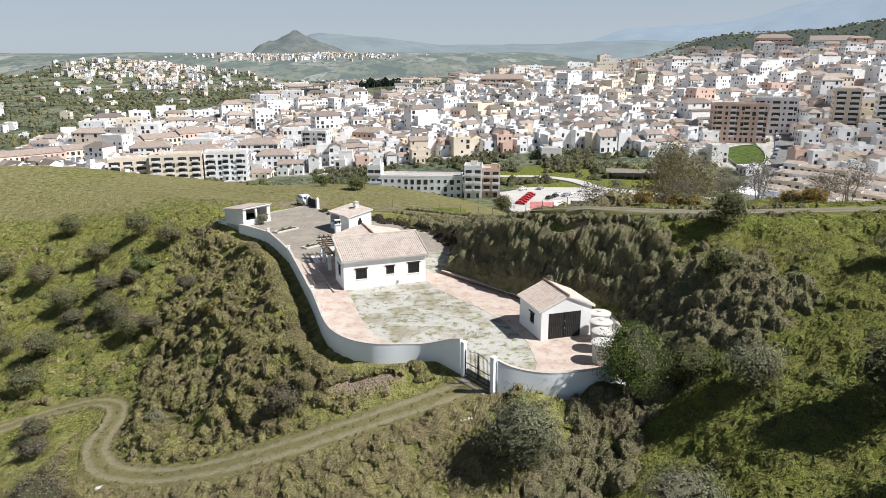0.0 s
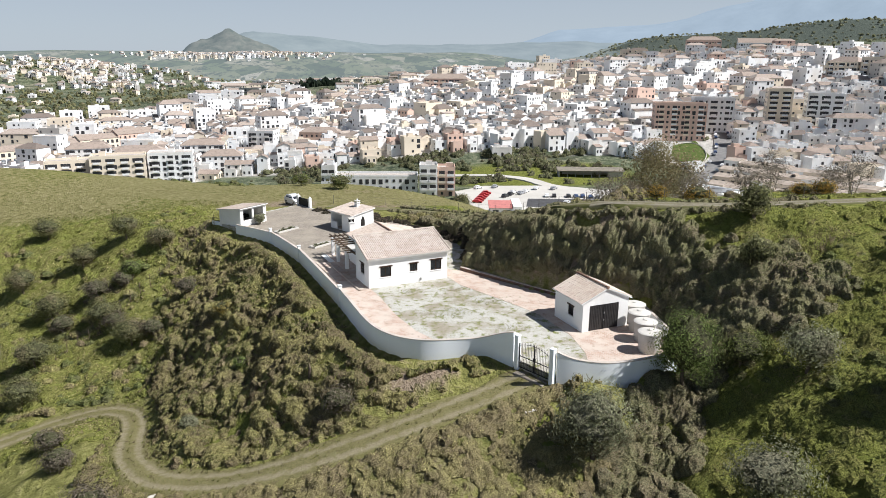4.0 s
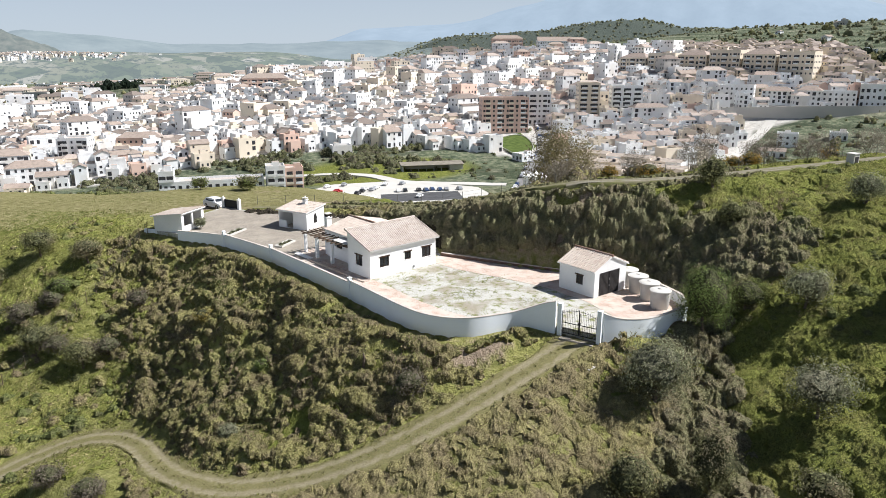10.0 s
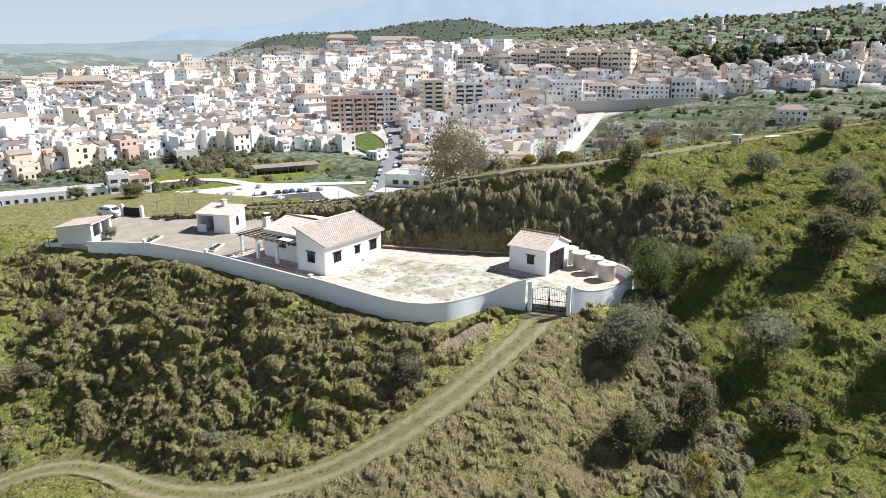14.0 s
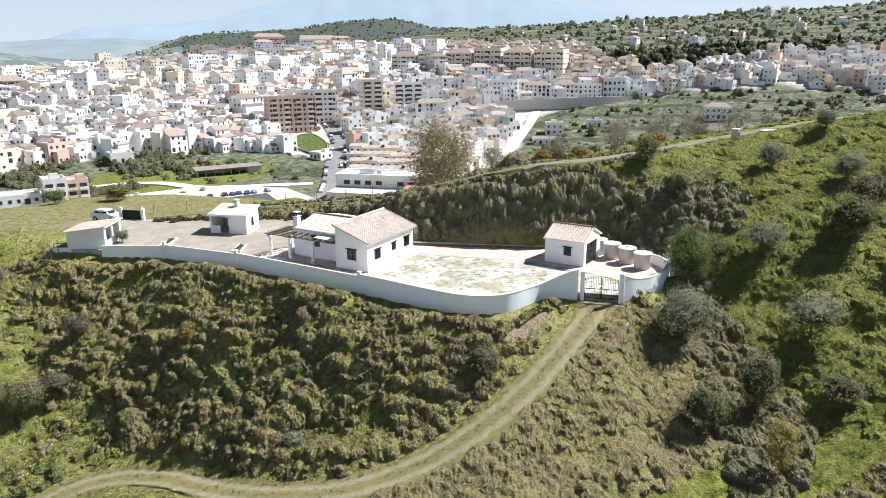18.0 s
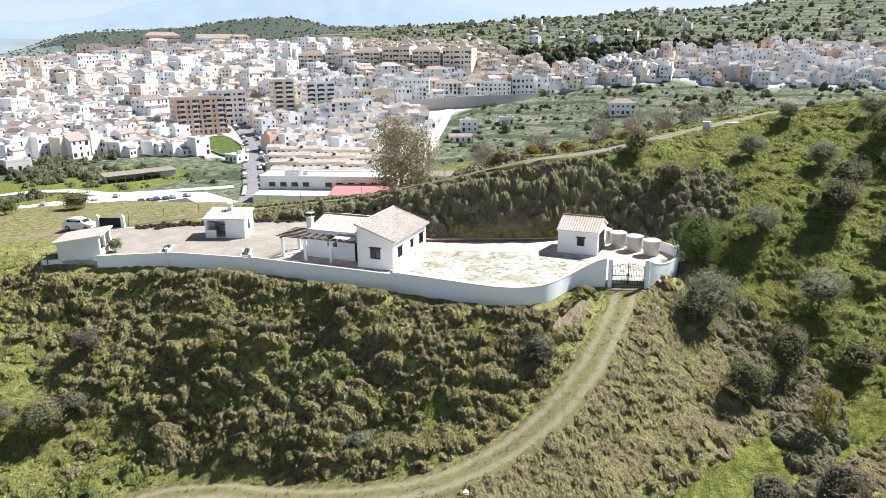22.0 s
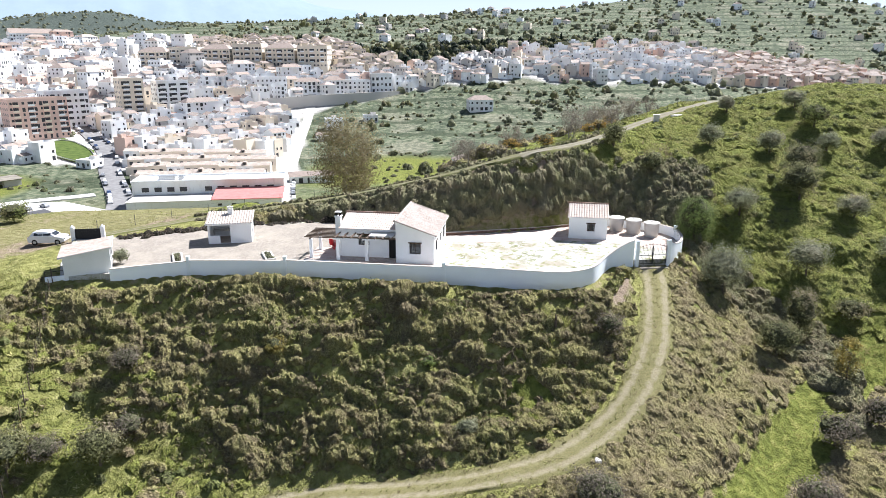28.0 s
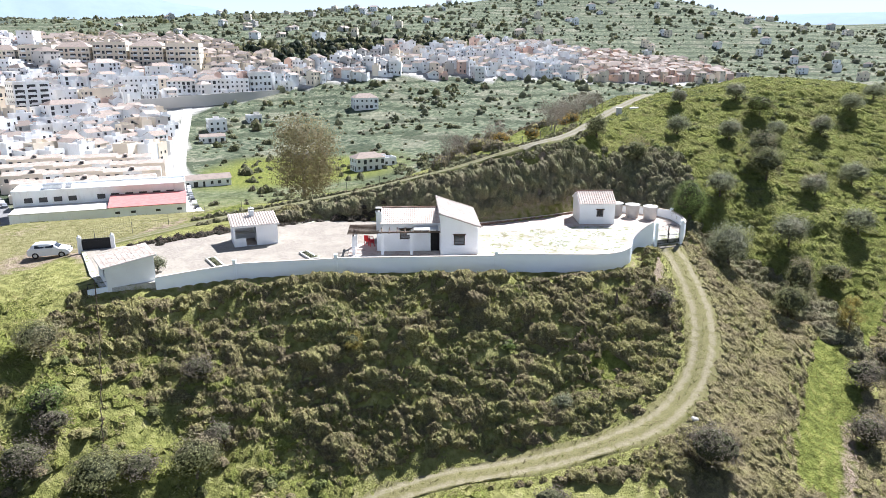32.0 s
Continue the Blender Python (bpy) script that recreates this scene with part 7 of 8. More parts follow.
def split_house(top, V, F, S, wall, windows=True):
    """The walls, the roof and each window of a house as meshes of their own."""
    for s, nm in ((wall, "wall"), (4, "roof"), (5, "roof_terrace")):
        sel = F[S == s]
        if len(sel):
            used = np.unique(sel)
            remap = np.full(len(V), -1)
            remap[used] = np.arange(len(used))
            add(nm, np_mesh(nm, V[used], remap[sel], [TOWN_MATS[s]]), top)
    if windows:
        for f in F[S == 6]:
            q = V[f]
            n = np.cross(q[1] - q[0], q[3] - q[0])
            n /= np.linalg.norm(n)
            P = np.concatenate([q, q - n * 0.05])
            add("window", np_mesh("window", P, [(0, 1, 2, 3), (0, 4, 5, 1), (1, 5, 6, 2), (2, 6, 7, 3), (3, 7, 4, 0)], [TOWN_WIN]), top)


big_building(173, 418, 30, 13, 21, 7, 2, "seven-storey brick-pink apartment block above the road", turn=-14)
big_building(200, 432, 24, 14, 20, 6, 0, "white six-storey apartment block with balconies", turn=-16)
big_building(235, 418, 14, 13, 24, 8, 1, "tall beige apartment tower", turn=-22)
big_building(258, 408, 20, 13, 21, 7, 0, "white seven-storey apartment block with dark windows", turn=-24)
big_building(405, 900, 42, 18, 20, 4, 2, "long red-brick building on the skyline of the town", roof="hip", turn=-20)
big_building(455, 860, 45, 22, 12, 3, 0, "long white hall roof on the skyline", roof="gable", turn=-22)
big_building(60, 720, 44, 18, 15, 4, 2, "red-brick building at the back of the town", roof="hip", turn=-5)
for i in range(6):
    x, y = 352 + i * 10.6, 529 - i * 24.6
    big_building(x, y, 24.5, 15, 14 + (i % 2) * 2, 4, 1, "cream terraced apartment building stepping down the hill", turn=-67, roof=("hip", "flat")[i % 2], z=ground_z(x, y) + 3)
for x, y, w, h in ((343, 398, 22, 10), (357, 376, 19, 8), (369, 361, 15, 10), (383, 350, 20, 9), (400, 339, 16, 13)):
    big_building(x, y, w, 11, h, 3, 0, "white row house above the retaining wall", turn=-50, roof=("flat", "hip")[w % 2])
for x, y, w, d, h, roof in ((302, 311, 11, 9, 6.5, "flat"), (278, 298, 14, 6, 3.4, "gable"), (187, 238, 20, 7, 3.2, "gable"), (241, 184, 15, 9, 6.2, "hip"), (252, 180, 11, 7, 3.4, "flat"), (333, 304, 9, 8, 3.5, "flat")):
    big_building(x, y, w, d, h, 2 if h > 5 else 1, 0, "white farmhouse among the valley plots", turn=-45, roof=roof, name="farmhouse", category="house")
big_building(13.8, 316, 8, 9, 14, 4, 0, "white apartment tower with a stair core below the meadow", turn=-4)
big_building(21.9, 317, 8, 10, 12.6, 4, 2, "pink and white apartment block below the meadow", turn=-4)
big_building(-12, 321, 42, 11, 9.6, 3, 0, "long white three-storey apartment block below the meadow", turn=-4)
big_building(-31, 322, 6, 9, 14.5, 4, 0, "white stair tower at the end of a long block", turn=-4)
big_building(-79, 446, 16, 14, 15, 5, 0, "tall white house block above the valley", turn=-10)
big_building(-46, 470, 26, 12, 8, 2, 2, "long house with an orange tile roof", turn=-8, roof="hip")
big_building(59, 386, 11, 8, 4.5, 1, 0, "small white house on the valley slope", name="cottage", category="house")
for x, y, w, fl, wall, roof, turn in ((-166, 378, 26, 4, 1, "flat", 20), (-141, 372, 26, 5, 1, "flat", 14), (-117, 380, 22, 5, 0, "flat", 10), (-96, 405, 22, 3, 0, "hip", 6), (-143, 412, 26, 4, 2, "hip", 10), (-112, 428, 24, 4, 0, "hip", 8), (-178, 430, 24, 4, 0, "hip", 16)):
    big_building(x, y, w, 12, fl * 3.05, fl, wall, "cream apartment block at the edge of the town", turn=turn, roof=roof)
for k in range(6):
    big_building(-262 + k * 17, 408 + k * 19, 26, 11, 10.5, 3, 2 if k % 2 else 1, "pale pink terraced apartment building with a tile roof", turn=48, roof="gable")
big_building(395, 252, 17, 11, 7.5, 2, 0, "large white villa with red roofs", roof="hip", turn=-50, name="villa", category="house")


def town():
    rng = np.random.RandomState(5)
    cell, spots = 8.3, []
    for cx in np.arange(-330, 760, cell):
        for cy in np.arange(-30, 1020, cell):
            spots.append((cx, cy))
    P = np.array(spots)
    P += rng.uniform(-1.9, 1.9, P.shape)
    street = np.abs(((P[:, 0] * 0.86 + P[:, 1] * 0.5) / 58) % 1 - 0.5) < 0.04
    share = town_share(P[:, 0], P[:, 1])
    keep = (rng.rand(len(P)) < share * 0.93) & ~street
    P = P[keep]
    Z = land(P[:, 0], P[:, 1])
    dist = np.hypot(P[:, 0], P[:, 1] - 40)
    order = np.argsort(dist)
    pieces, slots, count = [], [], 0
    for i in order:
        x, y = P[i]
        if not free_of_landmarks(x, y, 3.0):
            continue
        w, d = rng.uniform(5.5, 11.0), rng.uniform(5.5, 9.5)
        floors = int(rng.choice([1, 2, 2, 2, 3, 3]))
        roof = rng.choice(["flat", "flat", "flat", "flat", "gable", "gable", "gable", "hip"])
        if rng.rand() < 0.07 and dist[i] > 430 and x < y * 0.95:
            w, d, floors, roof = rng.uniform(13, 24), rng.uniform(9, 13), int(rng.choice([3, 4, 4, 5, 6])), rng.choice(["flat", "flat", "hip"])
        h = floors * rng.uniform(2.8, 3.2)
        wall = int(rng.choice([0] * 17 + [1, 1, 1, 2, 3]))
        az = math.degrees(math.atan2(x, y))
        if (math.hypot(x, y) > 560 and 37 < az < 52) or az > 79:
            wall, roof, floors = (1 if az < 60 or rng.rand() < 0.5 else 2), rng.choice(['gable', 'hip']), 2 + int(rng.rand() < 0.4)
            h = floors * 3.0
        ang = 0.35 * math.sin(x * 0.011 + 1) + 0.4 * math.sin(y * 0.013) + 0.35 + rng.uniform(-0.08, 0.08)
        V, F, S = house_faces(w, d, h, roof, rng, wall, floors, 0.5, annex=rng.rand() < 0.5)
        if count < 150:
            top = thing("town_house", "whitewashed town house with " + {"flat": "a flat roof terrace", "gable": "a tiled gable roof", "hip": "a hipped tile roof"}[roof], "house", pose(x, y, Z[i], 0, 0, math.degrees(ang)), "town houses")
            win = np.where(S == 6)[0]
            drop = set(win[9:])
            keep_f = [k for k in range(len(F)) if k not in drop]
            split_house(top, V, F[keep_f], S[keep_f], wall)
        else:
            pieces.append((placed(V, x, y, Z[i], ang), F))
            slots.append(S)
        count += 1
    V, F = join(pieces)
    ob = add("town", np_mesh("town", V, F, TOWN_MATS, np.concatenate(slots)))
    tagged(ob, "crowded hillside town of white houses with terracotta roofs", "town", kind="stuff")
    return count


town()


def far_tree_shape(rng):
    """A rounded tree of one metre across for the far slopes: leafy lumps with loose sprays round them."""
    lumps, sprays = [], []
    for k in range(2):
        r = rng.uniform(0.3, 0.44)
        c = np.array([rng.uniform(-0.2, 0.2), rng.uniform(-0.2, 0.2), rng.uniform(0.05, 0.3)]) if k else np.array([0, 0, 0.1])
        V, F = dome(r, rng, 1.05, 5, 2)
        lumps.append((V * rng.uniform(0.85, 1.15, (len(V), 1)) + c, F))
        p = rng.normal(size=(3, 3))
        p[:, 2] = np.abs(p[:, 2])
        p /= np.linalg.norm(p, axis=1, keepdims=True)
        sprays.append(leaf_cards(p * r + c, 0.12, rng, long=1.3))
    V, F = join(lumps + sprays)
    return V, F, np.zeros(len(F), int)


def far_trees():
    """Trees of the valley, between the houses and on the terraced hills."""
    rng = np.random.RandomState(8)
    shapes = [far_tree_shape(rng) for _ in range(8)]
    n = 34000
    az, d = np.radians(rng.uniform(-42, 112, n)), 170 + 1500 * rng.rand(n) ** 1.4
    x, y = d * np.sin(az), d * np.cos(az)
    share = town_share(x, y)
    z = land(x, y)
    near = 1 - smooth(330, 420, d)
    hedge = (np.mod(z / 6.5 + 0.3 * vnoise(x, y, 40, 62), 1.0) < 0.3) & (d > 215) & (az > 0.68)
    clump = smooth(0.5, 0.66, vnoise(x, y, 30, 67))
    want = np.where(hedge, 0.9, 0.3 + 0.7 * clump) * (share < 0.2)
    nearer = town_share(x * (1 - 34 / d), y * (1 - 34 / d))
    want = np.where((share < 0.15) & (nearer > 0.3) & (az > 0.7), 1.0, want)
    want = np.where(share > 0.2, 0.03, np.where(az > 0.7, want, 0.12 + 0.75 * smooth(0.48, 0.68, vnoise(x, y, 55, 61))))
    clear = np.minimum(np.minimum(line_distance(x, y, STREET), line_distance(x, y, SIDE_STREET)), line_distance(x, y, VALLEY_ROAD)) > 9
    aa, cc = (x - 98) * 0.6 - (y - 248) * 0.8, (x - 98) * 0.8 + (y - 248) * 0.6
    clear &= ~((aa > -26 - np.clip(cc - 35, 0, 200) * 0.36) & (aa < 62) & (cc > -14) & (cc < 121)) & ~((np.abs(x - 68) < 34) & (np.abs(y - 288) < 26)) & ~((np.abs(x - 18) < 26) & (np.abs(y - 318) < 14))
    want = want * clear * (1 - 0.2 * near) * (np.hypot(x, y - 70) > 130)
    k = (rng.rand(n) < want)
    x, y, d = x[k], y[k], d[k]
    lush = np.where(az[k] > 0.7, 1 + 0.45 * np.maximum(clump, (nearer > 0.3) & (share < 0.15))[k], 1.0)
    size = rng.uniform(1.8, 5.5, len(x)) * rng.choice([0.7, 1.1, 1.7], len(x), p=[0.45, 0.4, 0.15]) * (0.75 + 0.25 * smooth(350, 650, d)) * lush
    pl = np.stack([x, y, size, rng.uniform(0.6, 1.35, len(x))], 1)
    wd = 1900
    ra, rd = np.radians(rng.uniform(14, 46, wd)), rng.uniform(1300, 2250, wd)
    wood = np.stack([rd * np.sin(ra), rd * np.cos(ra), rng.uniform(5, 10, wd), rng.uniform(0.6, 1.0, wd)], 1)
    # the greyer olive leaf stands in for haze over this ridge
    scatter("ridge_woods", shapes, wood, L_OLIVE, "dark green woods on the far ridge", "woods")
    spires = [(505, 262), (508, 258), (470, 300), (432, 318), (540, 215), (575, 190), (560, 330), (610, 300), (640, 380), (700, 260), (655, 285), (590, 420)]
    scatter("cypress_trees", shapes, [(x, y, 3.2, 4.2) for x, y in spires], L_DARK, "dark slender cypress trees above the white village", "trees")
    pines = np.stack([rng.normal(-95, 24, 60), rng.normal(1010, 16, 60), rng.uniform(9, 15, 60), rng.uniform(1.0, 1.5, 60)], 1)
    scatter("pine_grove", shapes, pines, L_DARK, "dark pine grove at the back of the town", "trees")
    gz = rng.uniform(44, 76, 420)
    gd = np.interp(gz, [44, 47, 50, 55, 61, 70, 77], [735, 690, 560, 548, 590, 640, 700]) + rng.uniform(28, 85, 420)
    grove = np.stack([gd * np.sin(np.radians(gz)), gd * np.cos(np.radians(gz)), rng.uniform(6, 11, 420), rng.uniform(0.8, 1.3, 420)], 1)
    scatter("village_grove", shapes, grove[::2], L_DARK, "belt of dark trees on the slope above the white village", "trees")
    scatter("village_thicket", shapes, grove[1::2], L_SHRUB, "green thicket on the slope above the white village", "trees")
    m2 = 4200
    ra, rd = np.radians(rng.uniform(-40, -6, m2)), rng.uniform(480, 1400, m2)
    low = np.stack([rd * np.sin(ra), rd * np.cos(ra), rng.uniform(3, 8, m2), rng.uniform(0.7, 1.2, m2)], 1)
    low = low[(town_share(low[:, 0], low[:, 1]) < 0.1) & (vnoise(low[:, 0], low[:, 1], 70, 66) > 0.3)]
    scatter("valley_woods", shapes, low, L_SHRUB, "dark green groves on the valley floor", "trees")
    m = 1200
    ex = np.stack([rng.uniform(-75, 112, m), rng.uniform(338, 402, m), rng.uniform(2.2, 7.5, m), rng.uniform(0.7, 1.2, m)], 1)
    ok = (line_distance(ex[:, 0], ex[:, 1], VALLEY_ROAD) > 6) & (line_distance(ex[:, 0], ex[:, 1], STREET) > 8) & (vnoise(ex[:, 0], ex[:, 1], 22, 63) > 0.3) & ~((np.abs(ex[:, 0] - 97) < 19) & (np.abs(ex[:, 1] - 343) < 9)) & (town_share(ex[:, 0], ex[:, 1]) < 0.5)
    back = np.stack([rng.uniform(12, 75, 260), rng.uniform(60, 92, 260), rng.uniform(1.4, 3.2, 260), rng.uniform(0.7, 1.1, 260)], 1)
    back = back[(ROADSIDE(back[:, 0], back[:, 1]) > 5) & (vnoise(back[:, 0], back[:, 1], 8, 64) > 0.45)]
    scatter("lane_bushes", LOOSE, back, L_GREY, "grey leafless bushes on the slope beyond the lane", "bushes", core=H_SCRUB)
    pl = np.concatenate([pl, ex[ok]])
    third = np.where(np.hypot(pl[:, 0], pl[:, 1]) < 420, 0.45, 1.0) * rng.rand(len(pl))
    close = np.hypot(pl[:, 0], pl[:, 1]) < 430
    lot = rng.rand(len(pl))
    for name, mat, lo, hi, label in (("valley_bushes", L_SHRUB, 0.0, 0.22, "leafy green trees and bushes on the valley floor"), ("valley_orchard", L_OLIVE, 0.22, 0.40, "grey-green olive trees near the car park"),
                                     ("valley_thicket", L_GREY, 0.40, 0.55, "bare grey-brown trees on the valley floor"), ("valley_hedge", L_HILL, 0.55, 0.62, "fresh green bushes on the valley floor")):
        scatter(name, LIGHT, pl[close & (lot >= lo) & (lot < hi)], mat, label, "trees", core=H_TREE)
    pl, third = pl[~close], third[~close]
    scatter("valley_trees", shapes, pl[third < 0.4], L_SHRUB, "dark green trees across the valley and hills", "trees")
    scatter("valley_olives", shapes, pl[third >= 0.4], L_OLIVE, "grey-green olive and almond trees across the valley", "trees")


far_trees()


# ---- valley: streets, terraced rows, warehouse ----
ASPHALT = plain("asphalt", (0.075, 0.075, 0.078), 0.9, 0, 0.3, 0.5)
CONCRETE = plaster("pale_concrete", (0.52, 0.50, 0.46), (0.38, 0.36, 0.32), 0.5, 0.2)
ROWWALL = plaster("row_house_wall", (0.75, 0.67, 0.57), (0.60, 0.52, 0.43), 0.3, 0.4)
ROWROOF = plain("row_house_roof", (0.40, 0.34, 0.285), 0.9, 0, 0.3, 0.5)
REDSHEET = plain("red_sheet_roof", (0.52, 0.20, 0.18), 0.6, 0.0, 0.2, 0.6)
MOSSROOF = plain("mossy_sheet_roof", (0.23, 0.205, 0.165), 0.9, 0, 0.35, 0.5)


def street(name, line, half, mat, label, lift=0.35):
    pts, tan = along(line, 4.0)
    nrm = np.stack([-tan[:, 1], tan[:, 0]], 1)
    z = land(pts[:, 0], pts[:, 1])
    V = np.concatenate([np.column_stack([pts[:, :2] + nrm * k, z + dz]) for k, dz in ((-half - 0.3, -1.5), (-half, lift), (half, lift), (half + 0.3, -1.5))])
    n = len(pts)
    q = [(j * n + i, (j + 1) * n + i, (j + 1) * n + i + 1, j * n + i + 1) for j in range(3) for i in range(n - 1)]
    return tagged(add(name, np_mesh(name, V, q, [mat])), label, "road", kind="structure")


street("town_street", STREET, 5.0, plain("worn_asphalt", (0.20, 0.195, 0.19), 0.9, 0, 0.25, 0.4), "asphalt street climbing into the town, cars parked along it")
street("side_street", SIDE_STREET, 2.9, CONCRETE, "pale concrete street beside the terraced houses", 0.4)
street("valley_road", VALLEY_ROAD, 3.5, CONCRETE, "pale dusty road across the valley floor", 0.3)
pz = ground_z(70, 290)
slab("car_park", [(25, 306), (40, 319), (74, 318), (100, 290), (98, 262), (60, 250), (30, 250), (25, 278)], pz - 4, pz + 0.9, CONCRETE, "pale concrete car park in the valley", "car park")
slab("car_park_asphalt", [(50, 272), (54, 288), (88, 284), (84, 267)], pz, pz + 0.95, ASPHALT, "dark asphalt bay of the car park", "car park")


def grass_island():
    """The green triangle between the street and its slip road."""
    a, b, c, d = (np.array(v, float) for v in ((153, 394), (180, 407), (172, 370), (149, 339)))
    k = np.linspace(0, 1, 13)
    U, W = np.meshgrid(k, k)
    P = a * ((1 - U) * (1 - W))[..., None] + b * (U * (1 - W))[..., None] + c * (U * W)[..., None] + d * ((1 - U) * W)[..., None]
    Z = land(P[..., 0], P[..., 1]) + 0.75
    i = np.arange(169).reshape(13, 13)
    q = np.stack([i[:-1, :-1], i[:-1, 1:], i[1:, 1:], i[1:, :-1]], -1).reshape(-1, 4)
    m = Nodes("mown_grass")
    g = m.done(m.ramp(m.noise(0.4, 5), (0.3, (0.05, 0.078, 0.020)), (0.7, (0.11, 0.142, 0.042))), 0.95, spec=0.05)
    tagged(add("grass_island", np_mesh("grass_island", np.concatenate([P, Z[..., None]], -1).reshape(-1, 3), q, [g], smooth=True)), "triangular green lawn beside the climbing street", "lawn", kind="structure")
    ring = [(*p, float(land(p[:1], p[1:])[0]) + 1.0) for p in (a, b, c, d, a)]
    pts, _t = along(ring, 3.0)
    bm = bmesh.new()
    for p, r in zip(pts[:-1], pts[1:]):
        tube(bm, p, r, 0.25, 0.25, 4)
    tagged(part("island_kerb", bm, CONCRETE), "pale concrete kerb round the green triangle", "kerb", kind="structure")


grass_island()
RU, RN = (0.6, -0.8), (0.8, 0.6)


def rp(a, c):
    return (98 + RU[0] * a + RN[0] * c, 248 + RU[1] * a + RN[1] * c)


def warehouse():
    z = ground_z(*rp(25, 10))
    top = thing("warehouse", "long white two-storey industrial building with a row of dark windows", "warehouse", spot(*rp(0, 0), z, RU))
    part("hall", boxes((-3, 13, -3, 53, 27, 11), (-3.2, 12.8, 11, 53.2, 13.3, 11.6), (-3.2, 26.7, 11, 53.2, 27.2, 11.6), (-3.2, 13.3, 11, -2.8, 26.7, 11.6), (52.8, 13.3, 11, 53.2, 26.7, 11.6)), TOWN_WALLS[0], top)
    part("annex", boxes((-2, 0, -3, 28, 12.99, 6)), TOWN_WALLS[0], top)
    part("annex_roof", boxes((-2.2, -0.2, 6.0, 28, 12.98, 6.25)), CONCRETE, top)
    part("workshop", boxes((28.01, -0.5, -3, 53, 12.99, 6.4)), TOWN_WALLS[0], top)
    bm = bmesh.new()
    vs = [bm.verts.new(p) for p in ((27.8, -1, 6.4), (53.3, -1, 6.4), (53.3, 12.9, 8.2), (27.8, 12.9, 8.2), (27.8, -1, 6.65), (53.3, -1, 6.65), (53.3, 12.9, 8.45), (27.8, 12.9, 8.45))]
    for f in ((3, 2, 1, 0), (4, 5, 6, 7), (0, 1, 5, 4), (1, 2, 6, 5), (2, 3, 7, 6), (3, 0, 4, 7)):
        bm.faces.new([vs[i] for i in f])
    part("red_roof", bm, REDSHEET, top, "red sheet-metal roof")
    for i in range(11):
        if i in (4,):
            continue
        x = 0.5 + i * 4.6
        part("window", boxes((x, 12.9, 7.3, x + 2.6, 12.995, 9.0)), TOWN_WIN, top)
    for x in (30, 35, 43, 50):
        part("window", boxes((x, -0.62, 4.2, x + 1.5, -0.505, 5.0)), TOWN_WIN, top)
    part("loading_door", boxes((4, -0.1, 0, 8.2, -0.005, 3.4)), TOWN_WIN, top)
    for x in (12, 22, 29.5):
        part("door", boxes((x, -0.62 if x > 28 else -0.1, 0, x + 1.2, -0.505 if x > 28 else -0.005, 2.3)), TOWN_WIN, top)
    part("roof_unit", boxes((6, 17, 11, 12, 21, 12.6), (13, 18, 11, 15, 20, 12.2), bevel=0.1), STEEL, top)


warehouse()


def row_houses():
    """Five terraces of narrow houses stepping up from the warehouse."""
    for r in range(5):
        c = 33 + r * 17.5
        start = -6 - max(0.0, c - 35) * 0.36
        for k in range(int((45 - start) / 7.6)):
            a = start + k * 7.6
            x, y = rp(a + 3.8, c + 4)
            z = ground_z(x, y)
            h = 6.2 + 0.3 * ((r * 5 + k) % 3)
            top = thing("row_house", "beige terraced house with a low tiled roof and terrace wall", "house", spot(*rp(a, c), z, RU), "terraced row houses")
            w = ROWWALL if (r + k) % 4 else TOWN_WALLS[0]
            part("wall", boxes((0.03, 0, -4, 7.57, 9.0, h)), w, top)
            bm = bmesh.new()
            vs = [bm.verts.new(p) for p in ((0, -0.4, h), (7.6, -0.4, h), (7.6, 4.2, h + 1.1), (0, 4.2, h + 1.1), (7.6, 9.3, h), (0, 9.3, h))]
            for f in ((0, 1, 2, 3), (3, 2, 4, 5), (0, 3, 5), (1, 4, 2), (0, 5, 4, 1)):
                bm.faces.new([vs[i] for i in f])
            part("roof", bm, ROWROOF, top)
            part("terrace_wall", boxes((0.1, -4.2, -4, 7.5, -4.0, 3.2), (0.1, -4.0, -4, 0.3, -0.02, 3.2)), w, top)
            for wx in (1.0, 4.4):
                part("window", boxes((wx, -0.08, 3.6, wx + 1.5, -0.003, 5.2)), TOWN_WIN, top)
            if (k * 3 + r) % 5 == 0:
                part("roof_dormer", boxes((2.9, 0.6, h, 4.7, 4.4, h + 1.6), bevel=0.25), ROWROOF, top)
                part("dormer_window", boxes((3.2, 0.52, h + 0.3, 4.4, 0.595, h + 1.3)), TOWN_WIN, top)


row_houses()


def farm_shed():
    x, y = 97, 343
    z = ground_z(x, y)
    top = thing("farm_shed", "long low derelict farm shed with a mossy sheet roof", "shed", pose(x, y, z, 0, 0, -8))
    part("back_wall", boxes((-16, 2.8, -3, 16, 3.2, 3.6), (-16, -3, -3, -15.6, 2.8, 3.2), (9, -3, -3, 16, -2.6, 3.0)), TOWN_WALLS[3], top)
    for i in range(7):
        part("post", boxes((-15.6 + i * 4, -3, -3, -15.3 + i * 4, -2.7, 3.0)), TOWN_WALLS[3], top)
    part("roof", turned(boxes((-16.6, -4, 0, 16.6, 4, 0.25)), pose(0, 0, 3.5, 6, 0, 0)), MOSSROOF, top)


farm_shed()


